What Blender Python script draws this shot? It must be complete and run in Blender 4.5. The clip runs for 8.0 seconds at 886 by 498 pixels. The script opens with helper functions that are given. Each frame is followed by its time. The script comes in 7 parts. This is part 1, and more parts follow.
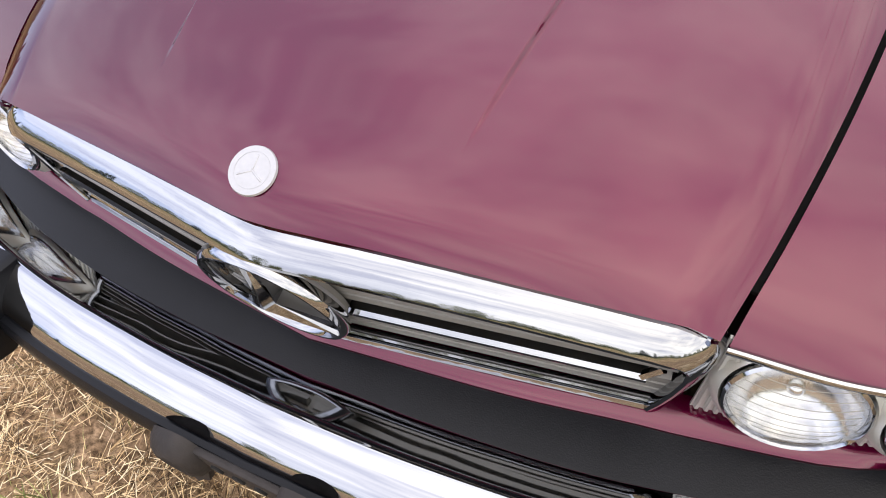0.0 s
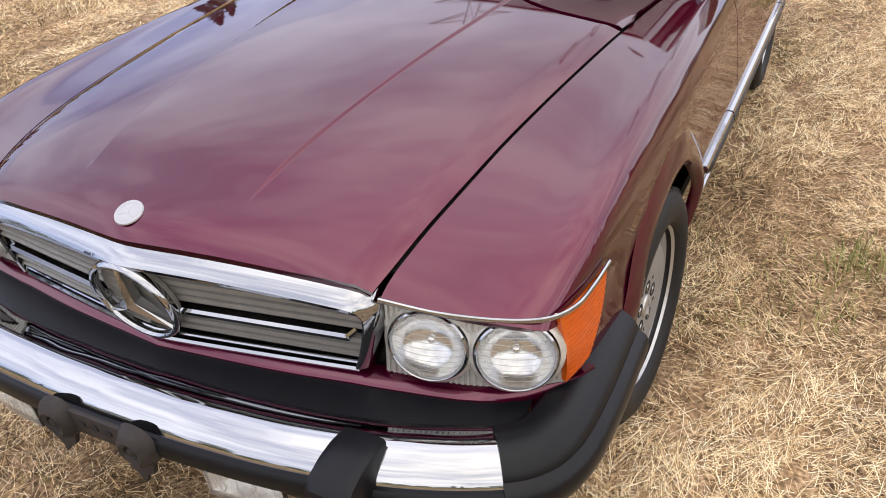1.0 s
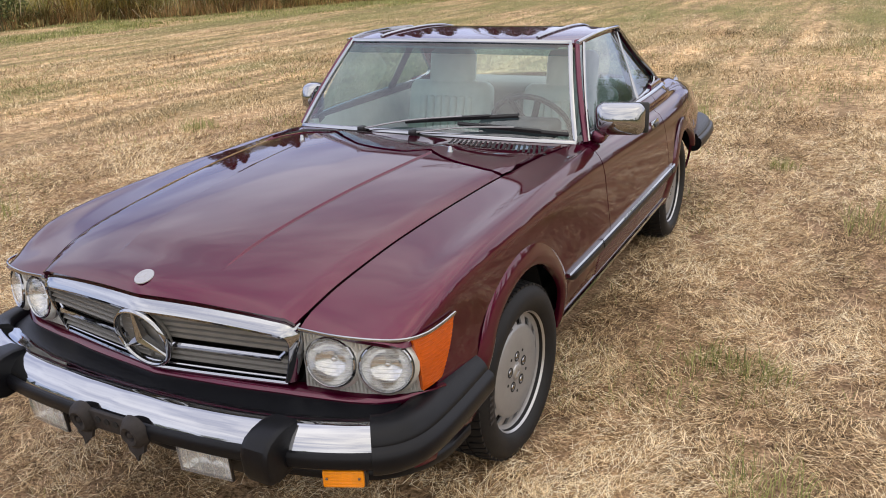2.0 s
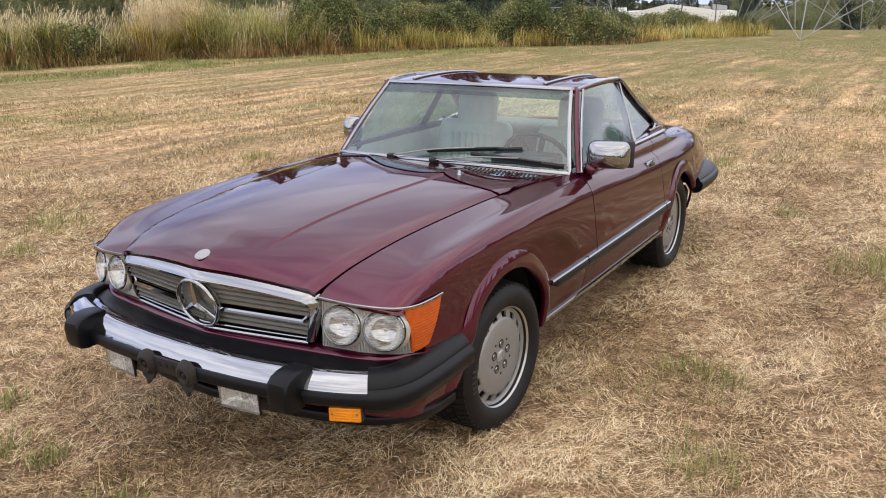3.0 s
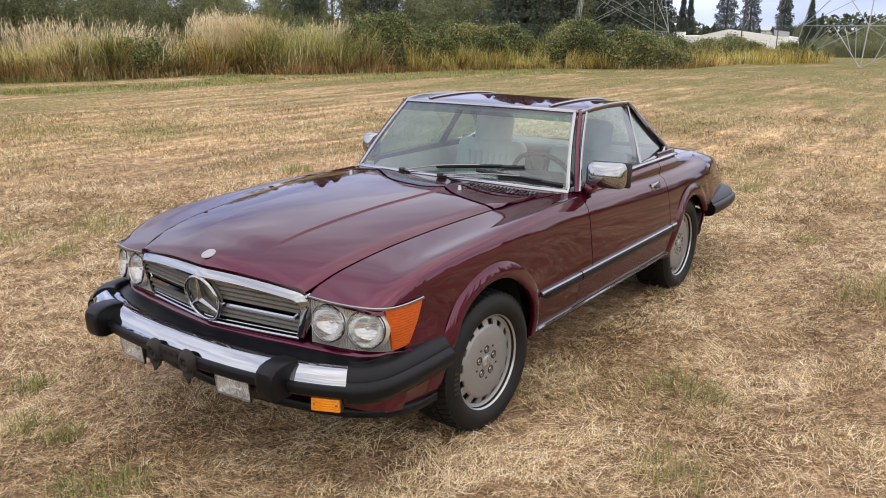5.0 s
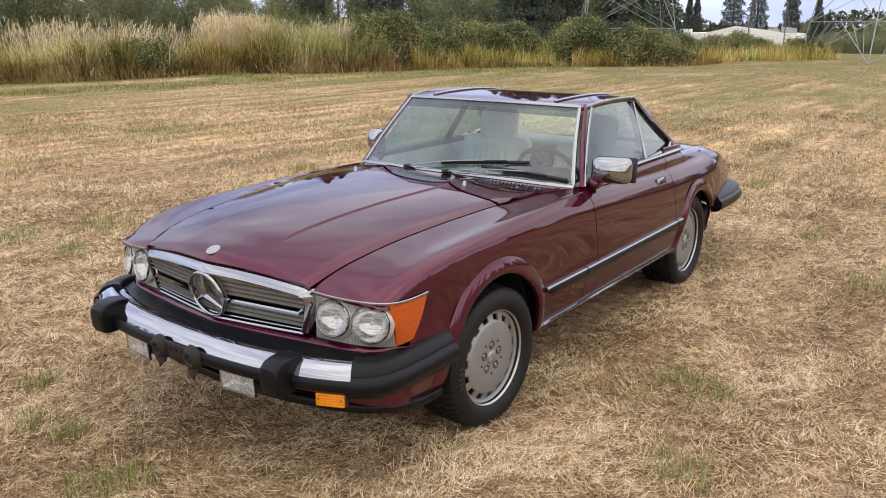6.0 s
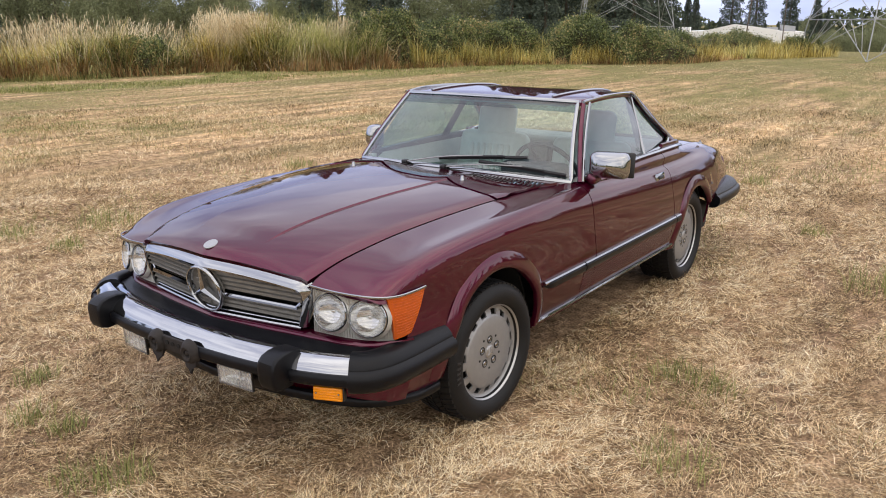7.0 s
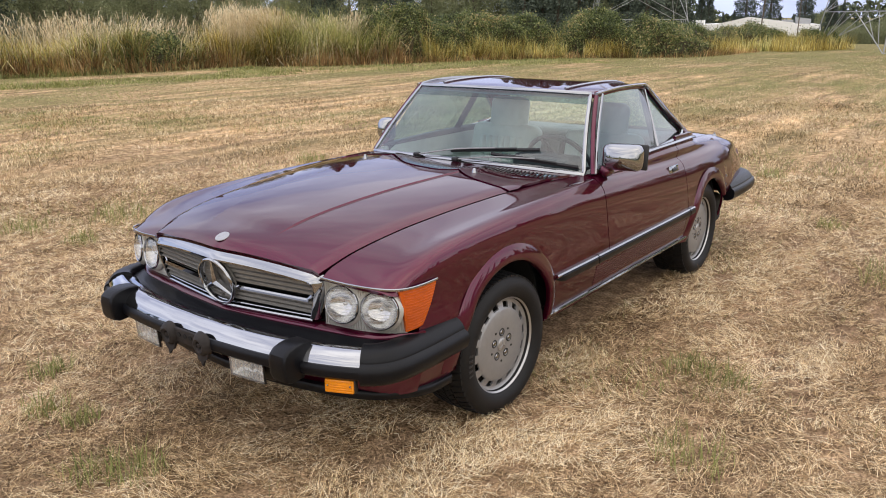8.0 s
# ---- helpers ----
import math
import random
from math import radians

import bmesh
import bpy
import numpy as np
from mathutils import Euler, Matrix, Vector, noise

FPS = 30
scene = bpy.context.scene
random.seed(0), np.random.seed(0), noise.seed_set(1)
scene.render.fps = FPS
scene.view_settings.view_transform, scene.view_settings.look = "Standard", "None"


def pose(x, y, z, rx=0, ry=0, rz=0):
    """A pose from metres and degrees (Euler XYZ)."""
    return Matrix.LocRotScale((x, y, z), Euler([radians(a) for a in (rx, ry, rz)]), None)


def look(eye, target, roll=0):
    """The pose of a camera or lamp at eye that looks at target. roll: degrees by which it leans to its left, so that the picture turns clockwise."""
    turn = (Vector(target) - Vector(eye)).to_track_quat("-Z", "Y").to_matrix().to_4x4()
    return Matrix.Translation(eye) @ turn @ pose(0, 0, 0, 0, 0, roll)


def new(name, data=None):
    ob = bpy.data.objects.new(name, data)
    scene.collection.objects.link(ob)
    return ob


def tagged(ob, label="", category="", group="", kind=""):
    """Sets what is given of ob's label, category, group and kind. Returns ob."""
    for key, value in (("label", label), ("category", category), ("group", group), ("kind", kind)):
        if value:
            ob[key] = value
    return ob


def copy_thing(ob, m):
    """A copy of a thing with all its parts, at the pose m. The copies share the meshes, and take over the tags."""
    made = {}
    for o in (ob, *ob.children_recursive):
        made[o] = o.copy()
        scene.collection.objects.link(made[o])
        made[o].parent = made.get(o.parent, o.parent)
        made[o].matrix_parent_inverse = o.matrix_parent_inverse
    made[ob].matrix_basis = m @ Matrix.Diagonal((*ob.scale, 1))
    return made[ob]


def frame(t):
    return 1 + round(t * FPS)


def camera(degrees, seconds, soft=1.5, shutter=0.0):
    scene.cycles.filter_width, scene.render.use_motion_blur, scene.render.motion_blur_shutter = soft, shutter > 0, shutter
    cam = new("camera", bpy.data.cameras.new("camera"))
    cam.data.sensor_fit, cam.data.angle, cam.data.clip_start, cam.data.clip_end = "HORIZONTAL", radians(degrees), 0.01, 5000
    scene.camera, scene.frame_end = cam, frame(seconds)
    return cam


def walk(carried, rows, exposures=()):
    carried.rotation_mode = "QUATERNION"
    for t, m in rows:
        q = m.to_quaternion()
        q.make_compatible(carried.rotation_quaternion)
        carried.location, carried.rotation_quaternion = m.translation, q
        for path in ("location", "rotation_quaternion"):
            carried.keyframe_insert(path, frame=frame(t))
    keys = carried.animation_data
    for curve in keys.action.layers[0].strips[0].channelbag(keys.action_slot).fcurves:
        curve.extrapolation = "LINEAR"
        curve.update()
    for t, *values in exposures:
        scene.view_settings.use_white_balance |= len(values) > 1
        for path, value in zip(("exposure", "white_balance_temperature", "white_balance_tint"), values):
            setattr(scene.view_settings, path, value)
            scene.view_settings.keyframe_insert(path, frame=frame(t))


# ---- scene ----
cam = camera(57.2, 8.0, soft=1.0)
PATH = [
    (0, (0.518, -1.215, 1.439), (-0.206, -0.188, -0.116), -10.3),
    (0.5, (0.743, -1.477, 1.531), (0.02, -0.175, 0.196), -5.7),
    (1, (1.133, -1.716, 1.552), (0.347, -0.214, 0.491), -3.4),
    (1.5, (1.458, -2.035, 1.601), (0.651, -0.408, 0.764), -2.7),
    (2, (1.772, -2.302, 1.667), (0.885, -0.646, 0.982), -2.5),
    (3.5, (2.357, -2.838, 1.688), (1.318, -1.222, 1.135), 0.1),
    (4, (2.45, -2.845, 1.693), (1.382, -1.239, 1.163), 0.4),
    (4.5, (2.544, -2.803, 1.709), (1.442, -1.219, 1.183), 0.6),
    (6, (2.559, -2.778, 1.69), (1.427, -1.217, 1.16), 0.0),
    (6.5, (2.566, -2.776, 1.683), (1.437, -1.213, 1.151), 0.0),
    (7, (2.564, -2.778, 1.674), (1.435, -1.216, 1.14), 0.0),
    (7.5, (2.561, -2.773, 1.664), (1.42, -1.221, 1.127), -0.1),
    (8, (2.56, -2.767, 1.66), (1.408, -1.226, 1.114), -0.3),
]
EXPOSURES = [(0.0, 1.14), (0.5, 1.05), (1.0, 0.92), (1.5, 0.73), (2.0, 0.56), (8.0, 0.54)]
walk(cam, [(t, look(eye, target, roll)) for t, eye, target, roll in PATH], EXPOSURES)

# ---- sky and sun: a bright broken overcast with a weak, wide sun ----
SUN_EL, SUN_AZ = radians(72), radians(118)
world = bpy.data.worlds.new("sky")
scene.world = world
world.use_nodes = True
wn, wl = world.node_tree.nodes, world.node_tree.links
wn.clear()
w_out = wn.new("ShaderNodeOutputWorld")
w_bg = wn.new("ShaderNodeBackground")
w_sky = wn.new("ShaderNodeTexSky")
w_sky.sky_type = "NISHITA"
w_sky.sun_disc = False
w_sky.sun_elevation, w_sky.sun_rotation = SUN_EL, SUN_AZ
w_scale = wn.new("ShaderNodeVectorMath")
w_scale.operation = "SCALE"
w_scale.inputs[3].default_value = 0.10
w_tc = wn.new("ShaderNodeTexCoord")
w_map = wn.new("ShaderNodeMapping")
w_map.inputs["Scale"].default_value = (1.0, 1.0, 2.6)
w_noise = wn.new("ShaderNodeTexNoise")
w_noise.inputs["Scale"].default_value = 2.4
w_noise.inputs["Detail"].default_value = 5.0
w_noise.inputs["Roughness"].default_value = 0.55
w_ramp = wn.new("ShaderNodeValToRGB")
w_ramp.color_ramp.elements[0].position, w_ramp.color_ramp.elements[0].color = 0.36, (0.46, 0.485, 0.61, 1)
w_ramp.color_ramp.elements[1].position, w_ramp.color_ramp.elements[1].color = 0.64, (0.98, 0.97, 0.99, 1)
w_mix = wn.new("ShaderNodeMixRGB")
w_mix.inputs[0].default_value = 0.85
wl.new(w_tc.outputs["Generated"], w_map.inputs[0])
wl.new(w_map.outputs[0], w_noise.inputs["Vector"])
wl.new(w_noise.outputs["Fac"], w_ramp.inputs[0])
wl.new(w_sky.outputs[0], w_scale.inputs[0])
wl.new(w_scale.outputs[0], w_mix.inputs[1])
wl.new(w_ramp.outputs[0], w_mix.inputs[2])
# an overcast sky is brighter overhead than near the horizon
w_sep = wn.new("ShaderNodeSeparateXYZ")
w_rise = wn.new("ShaderNodeMapRange")
w_rise.inputs[1].default_value, w_rise.inputs[2].default_value = 0.0, 1.0
w_rise.inputs[3].default_value, w_rise.inputs[4].default_value = 1.0, 1.22
# and brighter again on the sun's side
w_dot = wn.new("ShaderNodeVectorMath")
w_dot.operation = "DOT_PRODUCT"
w_dot.inputs[1].default_value = (math.cos(radians(42)) * math.sin(SUN_AZ), math.cos(radians(42)) * math.cos(SUN_AZ), math.sin(radians(42)))
w_glow = wn.new("ShaderNodeMapRange")
w_glow.interpolation_type = "SMOOTHSTEP"
w_glow.inputs[1].default_value, w_glow.inputs[2].default_value = -0.5, 1.0
w_glow.inputs[3].default_value, w_glow.inputs[4].default_value = 1.03, 1.32
w_both = wn.new("ShaderNodeMath")
w_both.operation = "MULTIPLY"
wl.new(w_tc.outputs["Generated"], w_sep.inputs[0])
wl.new(w_sep.outputs[2], w_rise.inputs[0])
wl.new(w_tc.outputs["Generated"], w_dot.inputs[0])
wl.new(w_dot.outputs["Value"], w_glow.inputs[0])
wl.new(w_rise.outputs[0], w_both.inputs[0])
wl.new(w_glow.outputs[0], w_both.inputs[1])
wl.new(w_both.outputs[0], w_bg.inputs[1])
w_tint = wn.new("ShaderNodeMixRGB")
w_tint.inputs[1].default_value, w_tint.inputs[2].default_value = (0.87, 0.955, 1.22, 1), (1.06, 1.0, 0.89, 1)
w_side = wn.new("ShaderNodeMapRange")
w_side.inputs[1].default_value, w_side.inputs[2].default_value = -0.6, 0.9
w_hue = wn.new("ShaderNodeMixRGB")
w_hue.blend_type = "MULTIPLY"
w_hue.inputs[0].default_value = 1.0
wl.new(w_dot.outputs["Value"], w_side.inputs[0])
wl.new(w_side.outputs[0], w_tint.inputs[0])
wl.new(w_mix.outputs[0], w_hue.inputs[1])
wl.new(w_tint.outputs[0], w_hue.inputs[2])
wl.new(w_hue.outputs[0], w_bg.inputs[0])
wl.new(w_bg.outputs[0], w_out.inputs[0])

sun_data = bpy.data.lights.new("sun", "SUN")
sun_data.energy, sun_data.angle, sun_data.color = 0.5, radians(178), (1.0, 0.78, 0.45)
sun = new("sun", sun_data)
sun.matrix_world = look((0, 0, 60), Vector((0, 0, 60)) - Vector((math.cos(SUN_EL) * math.sin(SUN_AZ), math.cos(SUN_EL) * math.cos(SUN_AZ), math.sin(SUN_EL))))


# ---- materials ----
def material(name, base, rough=0.5, metal=0.0, vary=0.12, scale=30.0, coat=0.0, bump=0.0, bump_scale=200.0, island=0.0, trans=0.0, rough_vary=0.0, sss=0.0, ior=1.5):
    """A principled material whose colour wanders at two scales; island: variation from piece to piece."""
    m = bpy.data.materials.new(name)
    m.use_nodes = True
    n, l = m.node_tree.nodes, m.node_tree.links
    b = n["Principled BSDF"]
    b.inputs["Roughness"].default_value = rough
    b.inputs["Metallic"].default_value = metal
    b.inputs["Coat Weight"].default_value = coat
    b.inputs["Coat Roughness"].default_value = 0.03
    b.inputs["Transmission Weight"].default_value = trans
    b.inputs["IOR"].default_value = ior
    tc = n.new("ShaderNodeTexCoord")
    big = n.new("ShaderNodeTexNoise")
    big.inputs["Scale"].default_value = scale * 0.12
    big.inputs["Detail"].default_value = 4
    fine = n.new("ShaderNodeTexNoise")
    fine.inputs["Scale"].default_value = scale
    fine.inputs["Detail"].default_value = 6
    l.new(tc.outputs["Object"], big.inputs["Vector"])
    l.new(tc.outputs["Object"], fine.inputs["Vector"])
    add = n.new("ShaderNodeMath")
    add.operation = "ADD"
    l.new(big.outputs["Fac"], add.inputs[0])
    l.new(fine.outputs["Fac"], add.inputs[1])
    mr = n.new("ShaderNodeMapRange")
    mr.inputs[1].default_value, mr.inputs[2].default_value = 0.6, 1.4
    mr.inputs[3].default_value, mr.inputs[4].default_value = 1 - vary, 1 + vary
    l.new(add.outputs[0], mr.inputs[0])
    value = mr.outputs[0]
    if island:
        geo = n.new("ShaderNodeNewGeometry")
        ir = n.new("ShaderNodeMapRange")
        ir.inputs[3].default_value, ir.inputs[4].default_value = 1 - island, 1 + island
        l.new(geo.outputs["Random Per Island"], ir.inputs[0])
        mul = n.new("ShaderNodeMath")
        mul.operation = "MULTIPLY"
        l.new(value, mul.inputs[0])
        l.new(ir.outputs[0], mul.inputs[1])
        value = mul.outputs[0]
    col = n.new("ShaderNodeVectorMath")
    col.operation = "SCALE"
    col.inputs[0].default_value = base
    l.new(value, col.inputs[3])
    l.new(col.outputs[0], b.inputs["Base Color"])
    if rough_vary:
        rr = n.new("ShaderNodeMapRange")
        rr.inputs[1].default_value, rr.inputs[2].default_value = 0.6, 1.4
        rr.inputs[3].default_value, rr.inputs[4].default_value = max(0.0, rough - rough_vary), rough + rough_vary
        l.new(add.outputs[0], rr.inputs[0])
        l.new(rr.outputs[0], b.inputs["Roughness"])
    if bump:
        bn = n.new("ShaderNodeTexNoise")
        bn.inputs["Scale"].default_value = bump_scale
        bn.inputs["Detail"].default_value = 4
        bp = n.new("ShaderNodeBump")
        bp.inputs["Strength"].default_value = bump
        bp.inputs["Distance"].default_value = 0.002
        l.new(tc.outputs["Object"], bn.inputs["Vector"])
        l.new(bn.outputs["Fac"], bp.inputs["Height"])
        l.new(bp.outputs[0], b.inputs["Normal"])
    return m


def glass_material(name, tint, gloss=1.0, base=0.085, frost=0.0):
    """Clear sheet glass: what lies behind, tinted, and a mirror image that grows towards grazing view."""
    m = bpy.data.materials.new(name)
    m.use_nodes = True
    n, l = m.node_tree.nodes, m.node_tree.links
    n.clear()
    out = n.new("ShaderNodeOutputMaterial")
    tr = n.new("ShaderNodeBsdfTransparent")
    tr.inputs[0].default_value = (*tint, 1)
    gl = n.new("ShaderNodeBsdfGlossy")
    gl.inputs["Roughness"].default_value = 0.02
    gl.inputs[0].default_value = (gloss, gloss, gloss, 1)
    lw = n.new("ShaderNodeLayerWeight")
    lw.inputs[0].default_value = 0.5
    pw = n.new("ShaderNodeMath")
    pw.operation = "POWER"
    pw.inputs[1].default_value = 4.0
    l.new(lw.outputs["Facing"], pw.inputs[0])
    fr = n.new("ShaderNodeMath")
    fr.operation = "MULTIPLY_ADD"
    fr.inputs[1].default_value, fr.inputs[2].default_value = 0.85, base
    l.new(pw.outputs[0], fr.inputs[0])
    mx = n.new("ShaderNodeMixShader")
    l.new(fr.outputs[0], mx.inputs[0])
    l.new(tr.outputs[0], mx.inputs[1])
    l.new(gl.outputs[0], mx.inputs[2])
    if frost:
        df = n.new("ShaderNodeBsdfDiffuse")
        df.inputs[0].default_value = (0.85, 0.86, 0.88, 1)
        m2 = n.new("ShaderNodeMixShader")
        m2.inputs[0].default_value = frost
        l.new(tr.outputs[0], m2.inputs[1])
        l.new(df.outputs[0], m2.inputs[2])
        l.new(m2.outputs[0], mx.inputs[1])
    l.new(mx.outputs[0], out.inputs[0])
    return m


PAINT = material("burgundy_paint", (0.090, 0.0027, 0.0245), 0.36, 0.80, 0.10, 9.0, coat=1.0)
PAINT.node_tree.nodes["Principled BSDF"].inputs["Specular Tint"].default_value = (0.30, 0.06, 0.12, 1)
PAINT.node_tree.nodes["Principled BSDF"].inputs["Specular IOR Level"].default_value = 0.0
PAINT.node_tree.nodes["Principled BSDF"].inputs["Coat IOR"].default_value = 1.56
CHROME = material("chrome", (0.365, 0.375, 0.395), 0.05, 1.0, 0.02, 14.0, rough_vary=0.012, bump=0.6, bump_scale=8)
CHROME_BUMPER = material("bumper_chrome", (0.40, 0.41, 0.43), 0.05, 1.0, 0.02, 14.0, rough_vary=0.012, bump=0.9, bump_scale=11)
for nd in CHROME_BUMPER.node_tree.nodes:
    if nd.type == "TEX_NOISE":
        nd.inputs["Detail"].default_value = 0.3
RUBBER = material("bumper_rubber", (0.0045, 0.005, 0.007), 0.36, 0.0, 0.25, 24.0, bump=0.15, bump_scale=500)
RUBBER.node_tree.nodes["Principled BSDF"].inputs["Specular IOR Level"].default_value = 0.22
TYRE = material("tyre_rubber", (0.006, 0.006, 0.0068), 0.62, 0.0, 0.3, 30.0, bump=0.2, bump_scale=300)
TYRE.node_tree.nodes["Principled BSDF"].inputs["Specular IOR Level"].default_value = 0.35
BLACK = material("black_plastic", (0.012, 0.012, 0.014), 0.45, 0.0, 0.2, 40.0)
DARK = material("dark_underbody", (0.008, 0.008, 0.008), 0.9, 0.0, 0.3, 8.0)
ALLOY = material("silver_alloy", (0.31, 0.31, 0.315), 0.42, 0.5, 0.08, 40.0, bump=0.1, bump_scale=700)
RIM_LIP = material("bright_alloy", (0.46, 0.46, 0.465), 0.36, 0.8, 0.06, 40.0)
SLAT = material("grille_grey", (0.20, 0.195, 0.18), 0.40, 0.35, 0.15, 30.0)
BEZEL = material("lamp_bezel", (0.50, 0.50, 0.47), 0.30, 0.40, 0.12, 60.0)
LENS = glass_material("lamp_glass", (0.95, 0.96, 0.97), 1.0, 0.06, 0.04)
REFLECTOR = material("lamp_reflector", (0.62, 0.62, 0.61), 0.15, 0.95, 0.05, 30.0)
FOG_GLASS = glass_material("fog_lamp_glass", (0.92, 0.93, 0.92), 1.0, 0.08, 0.16)
LENS_WHITE = material("fluted_lens", (0.40, 0.40, 0.36), 0.12, 0.0, 0.12, 60.0, coat=1.0, bump=0.5, bump_scale=120)
AMBER_LOW = material("amber_yellow_lens", (0.74, 0.25, 0.004), 0.22, 0.0, 0.18, 50.0, coat=0.2)
AMBER = material("amber_lens", (0.50, 0.082, 0.001), 0.20, 0.0, 0.18, 50.0, coat=0.2)
RED = material("red_lens", (0.35, 0.01, 0.008), 0.2, 0.0, 0.1, 50.0, coat=0.8)
GLASS = glass_material("window_glass", (0.80, 0.95, 0.93), 1.0, 0.10)
GLASS_SIDE = glass_material("side_window_glass", (0.26, 0.44, 0.44), 1.0, 0.10)
GLASS_BAND = glass_material("tinted_band_glass", (0.16, 0.34, 0.40))
LEATHER = material("grey_leather", (0.50, 0.51, 0.48), 0.5, 0.0, 0.10, 25.0, bump=0.2, bump_scale=250)
LEATHER_DARK = material("dark_vinyl", (0.035, 0.036, 0.042), 0.55, 0.0, 0.2, 25.0, bump=0.2, bump_scale=250)
LEATHER_SHELF = material("grey_carpet", (0.19, 0.195, 0.19), 0.9, 0.0, 0.2, 60.0, bump=0.3, bump_scale=400)
EMBLEM = material("emblem_silver", (0.40, 0.40, 0.41), 0.35, 0.4, 0.08, 200.0)
RUST = material("rusty_black_steel", (0.022, 0.018, 0.017), 0.7, 0.2, 0.6, 40.0, bump=0.4, bump_scale=150)
STEEL = material("galvanised_steel", (0.36, 0.37, 0.38), 0.5, 0.5, 0.2, 3.0)


# ---- mesh helpers ----
def pchip(xs, ys):
    """A smooth curve through the given values that never overshoots them."""
    xs, ys = np.array(xs, float), np.array(ys, float)
    h = np.diff(xs)
    s = np.diff(ys) / h
    d = np.zeros_like(ys)
    d[0], d[-1] = s[0], s[-1]
    for i in range(1, len(xs) - 1):
        if s[i - 1] * s[i] > 0:
            w1, w2 = 2 * h[i] + h[i - 1], h[i] + 2 * h[i - 1]
            d[i] = (w1 + w2) / (w1 / s[i - 1] + w2 / s[i])

    def f(x):
        x = np.clip(np.asarray(x, float), xs[0], xs[-1])
        i = np.clip(np.searchsorted(xs, x) - 1, 0, len(xs) - 2)
        t = (x - xs[i]) / h[i]
        return (ys[i] * (1 + 2 * t) * (1 - t) ** 2 + h[i] * d[i] * t * (1 - t) ** 2 + ys[i + 1] * t * t * (3 - 2 * t) + h[i] * d[i + 1] * t * t * (t - 1))
    return f


def catmull(points, n):
    """n points along a smooth curve through the given points, evenly by index."""
    p = np.array(points, float)
    p = np.vstack([2 * p[0] - p[1], p, 2 * p[-1] - p[-2]])
    k = len(p) - 3
    out = []
    for u in np.linspace(0, k, n):
        i = min(int(u), k - 1)
        t = u - i
        a, b, c, d = p[i:i + 4]
        out.append(0.5 * (2 * b + (c - a) * t + (2 * a - 5 * b + 4 * c - d) * t * t + (3 * b - a - 3 * c + d) * t ** 3))
    return np.array(out)


def spaced(points, n):
    """n points evenly spaced along a smooth curve through the given points."""
    p = catmull(points, 40 * len(points))
    s = np.concatenate([[0], np.cumsum(np.linalg.norm(np.diff(p, axis=0), axis=1))])
    u = np.linspace(0, s[-1], n)
    return np.stack([np.interp(u, s, p[:, k]) for k in range(p.shape[1])], 1)


def piece(name, verts, faces, mat, parent=None, label="", smooth=True, angle=38):
    me = bpy.data.meshes.new(name)
    me.from_pydata([tuple(map(float, v)) for v in verts], [], [tuple(int(i) for i in f) for f in faces])
    me.materials.append(mat)
    bm = bmesh.new()
    bm.from_mesh(me)
    bmesh.ops.recalc_face_normals(bm, faces=bm.faces)
    bm.to_mesh(me)
    bm.free()
    if smooth:
        me.shade_smooth()
        me.set_sharp_from_angle(angle=radians(angle))
    ob = new(name, me)
    ob.parent = parent
    return tagged(ob, label)


def part(name, bm, mat, parent=None, label="", smooth=True, angle=38):
    me = bpy.data.meshes.new(name)
    bmesh.ops.recalc_face_normals(bm, faces=bm.faces)
    bm.to_mesh(me)
    bm.free()
    me.materials.append(mat)
    if smooth:
        me.shade_smooth()
        me.set_sharp_from_angle(angle=radians(angle))
    ob = new(name, me)
    ob.parent = parent
    return tagged(ob, label)


def sheet(grid, thick=0.012, side=None):
    """Vertices and faces of a curved panel with thickness; side: a point on its inner side."""
    p = np.array(grid, float)
    n, m = p.shape[:2]
    du, dv = np.gradient(p, axis=0), np.gradient(p, axis=1)
    nor = np.cross(du, dv)
    nor /= np.maximum(np.linalg.norm(nor, axis=2, keepdims=True), 1e-9)
    inner = np.array(side if side is not None else (0, 1.2, 0.2), float)
    flip = np.sum(nor * (inner - p), axis=2, keepdims=True)
    nor = nor if flip.mean() > 0 else -nor
    q = p + nor * thick
    verts = np.concatenate([p.reshape(-1, 3), q.reshape(-1, 3)])
    ids = np.arange(n * m).reshape(n, m)
    faces = []
    for i in range(n - 1):
        for j in range(m - 1):
            a, b, c, d = ids[i, j], ids[i + 1, j], ids[i + 1, j + 1], ids[i, j + 1]
            faces.append((a, b, c, d))
            faces.append((a + n * m, d + n * m, c + n * m, b + n * m))
    ring = list(ids[:, 0]) + list(ids[-1, 1:]) + list(ids[-2::-1, -1]) + list(ids[0, -2:0:-1])
    for a, b in zip(ring, ring[1:] + ring[:1]):
        faces.append((a, b, b + n * m, a + n * m))
    return verts, faces


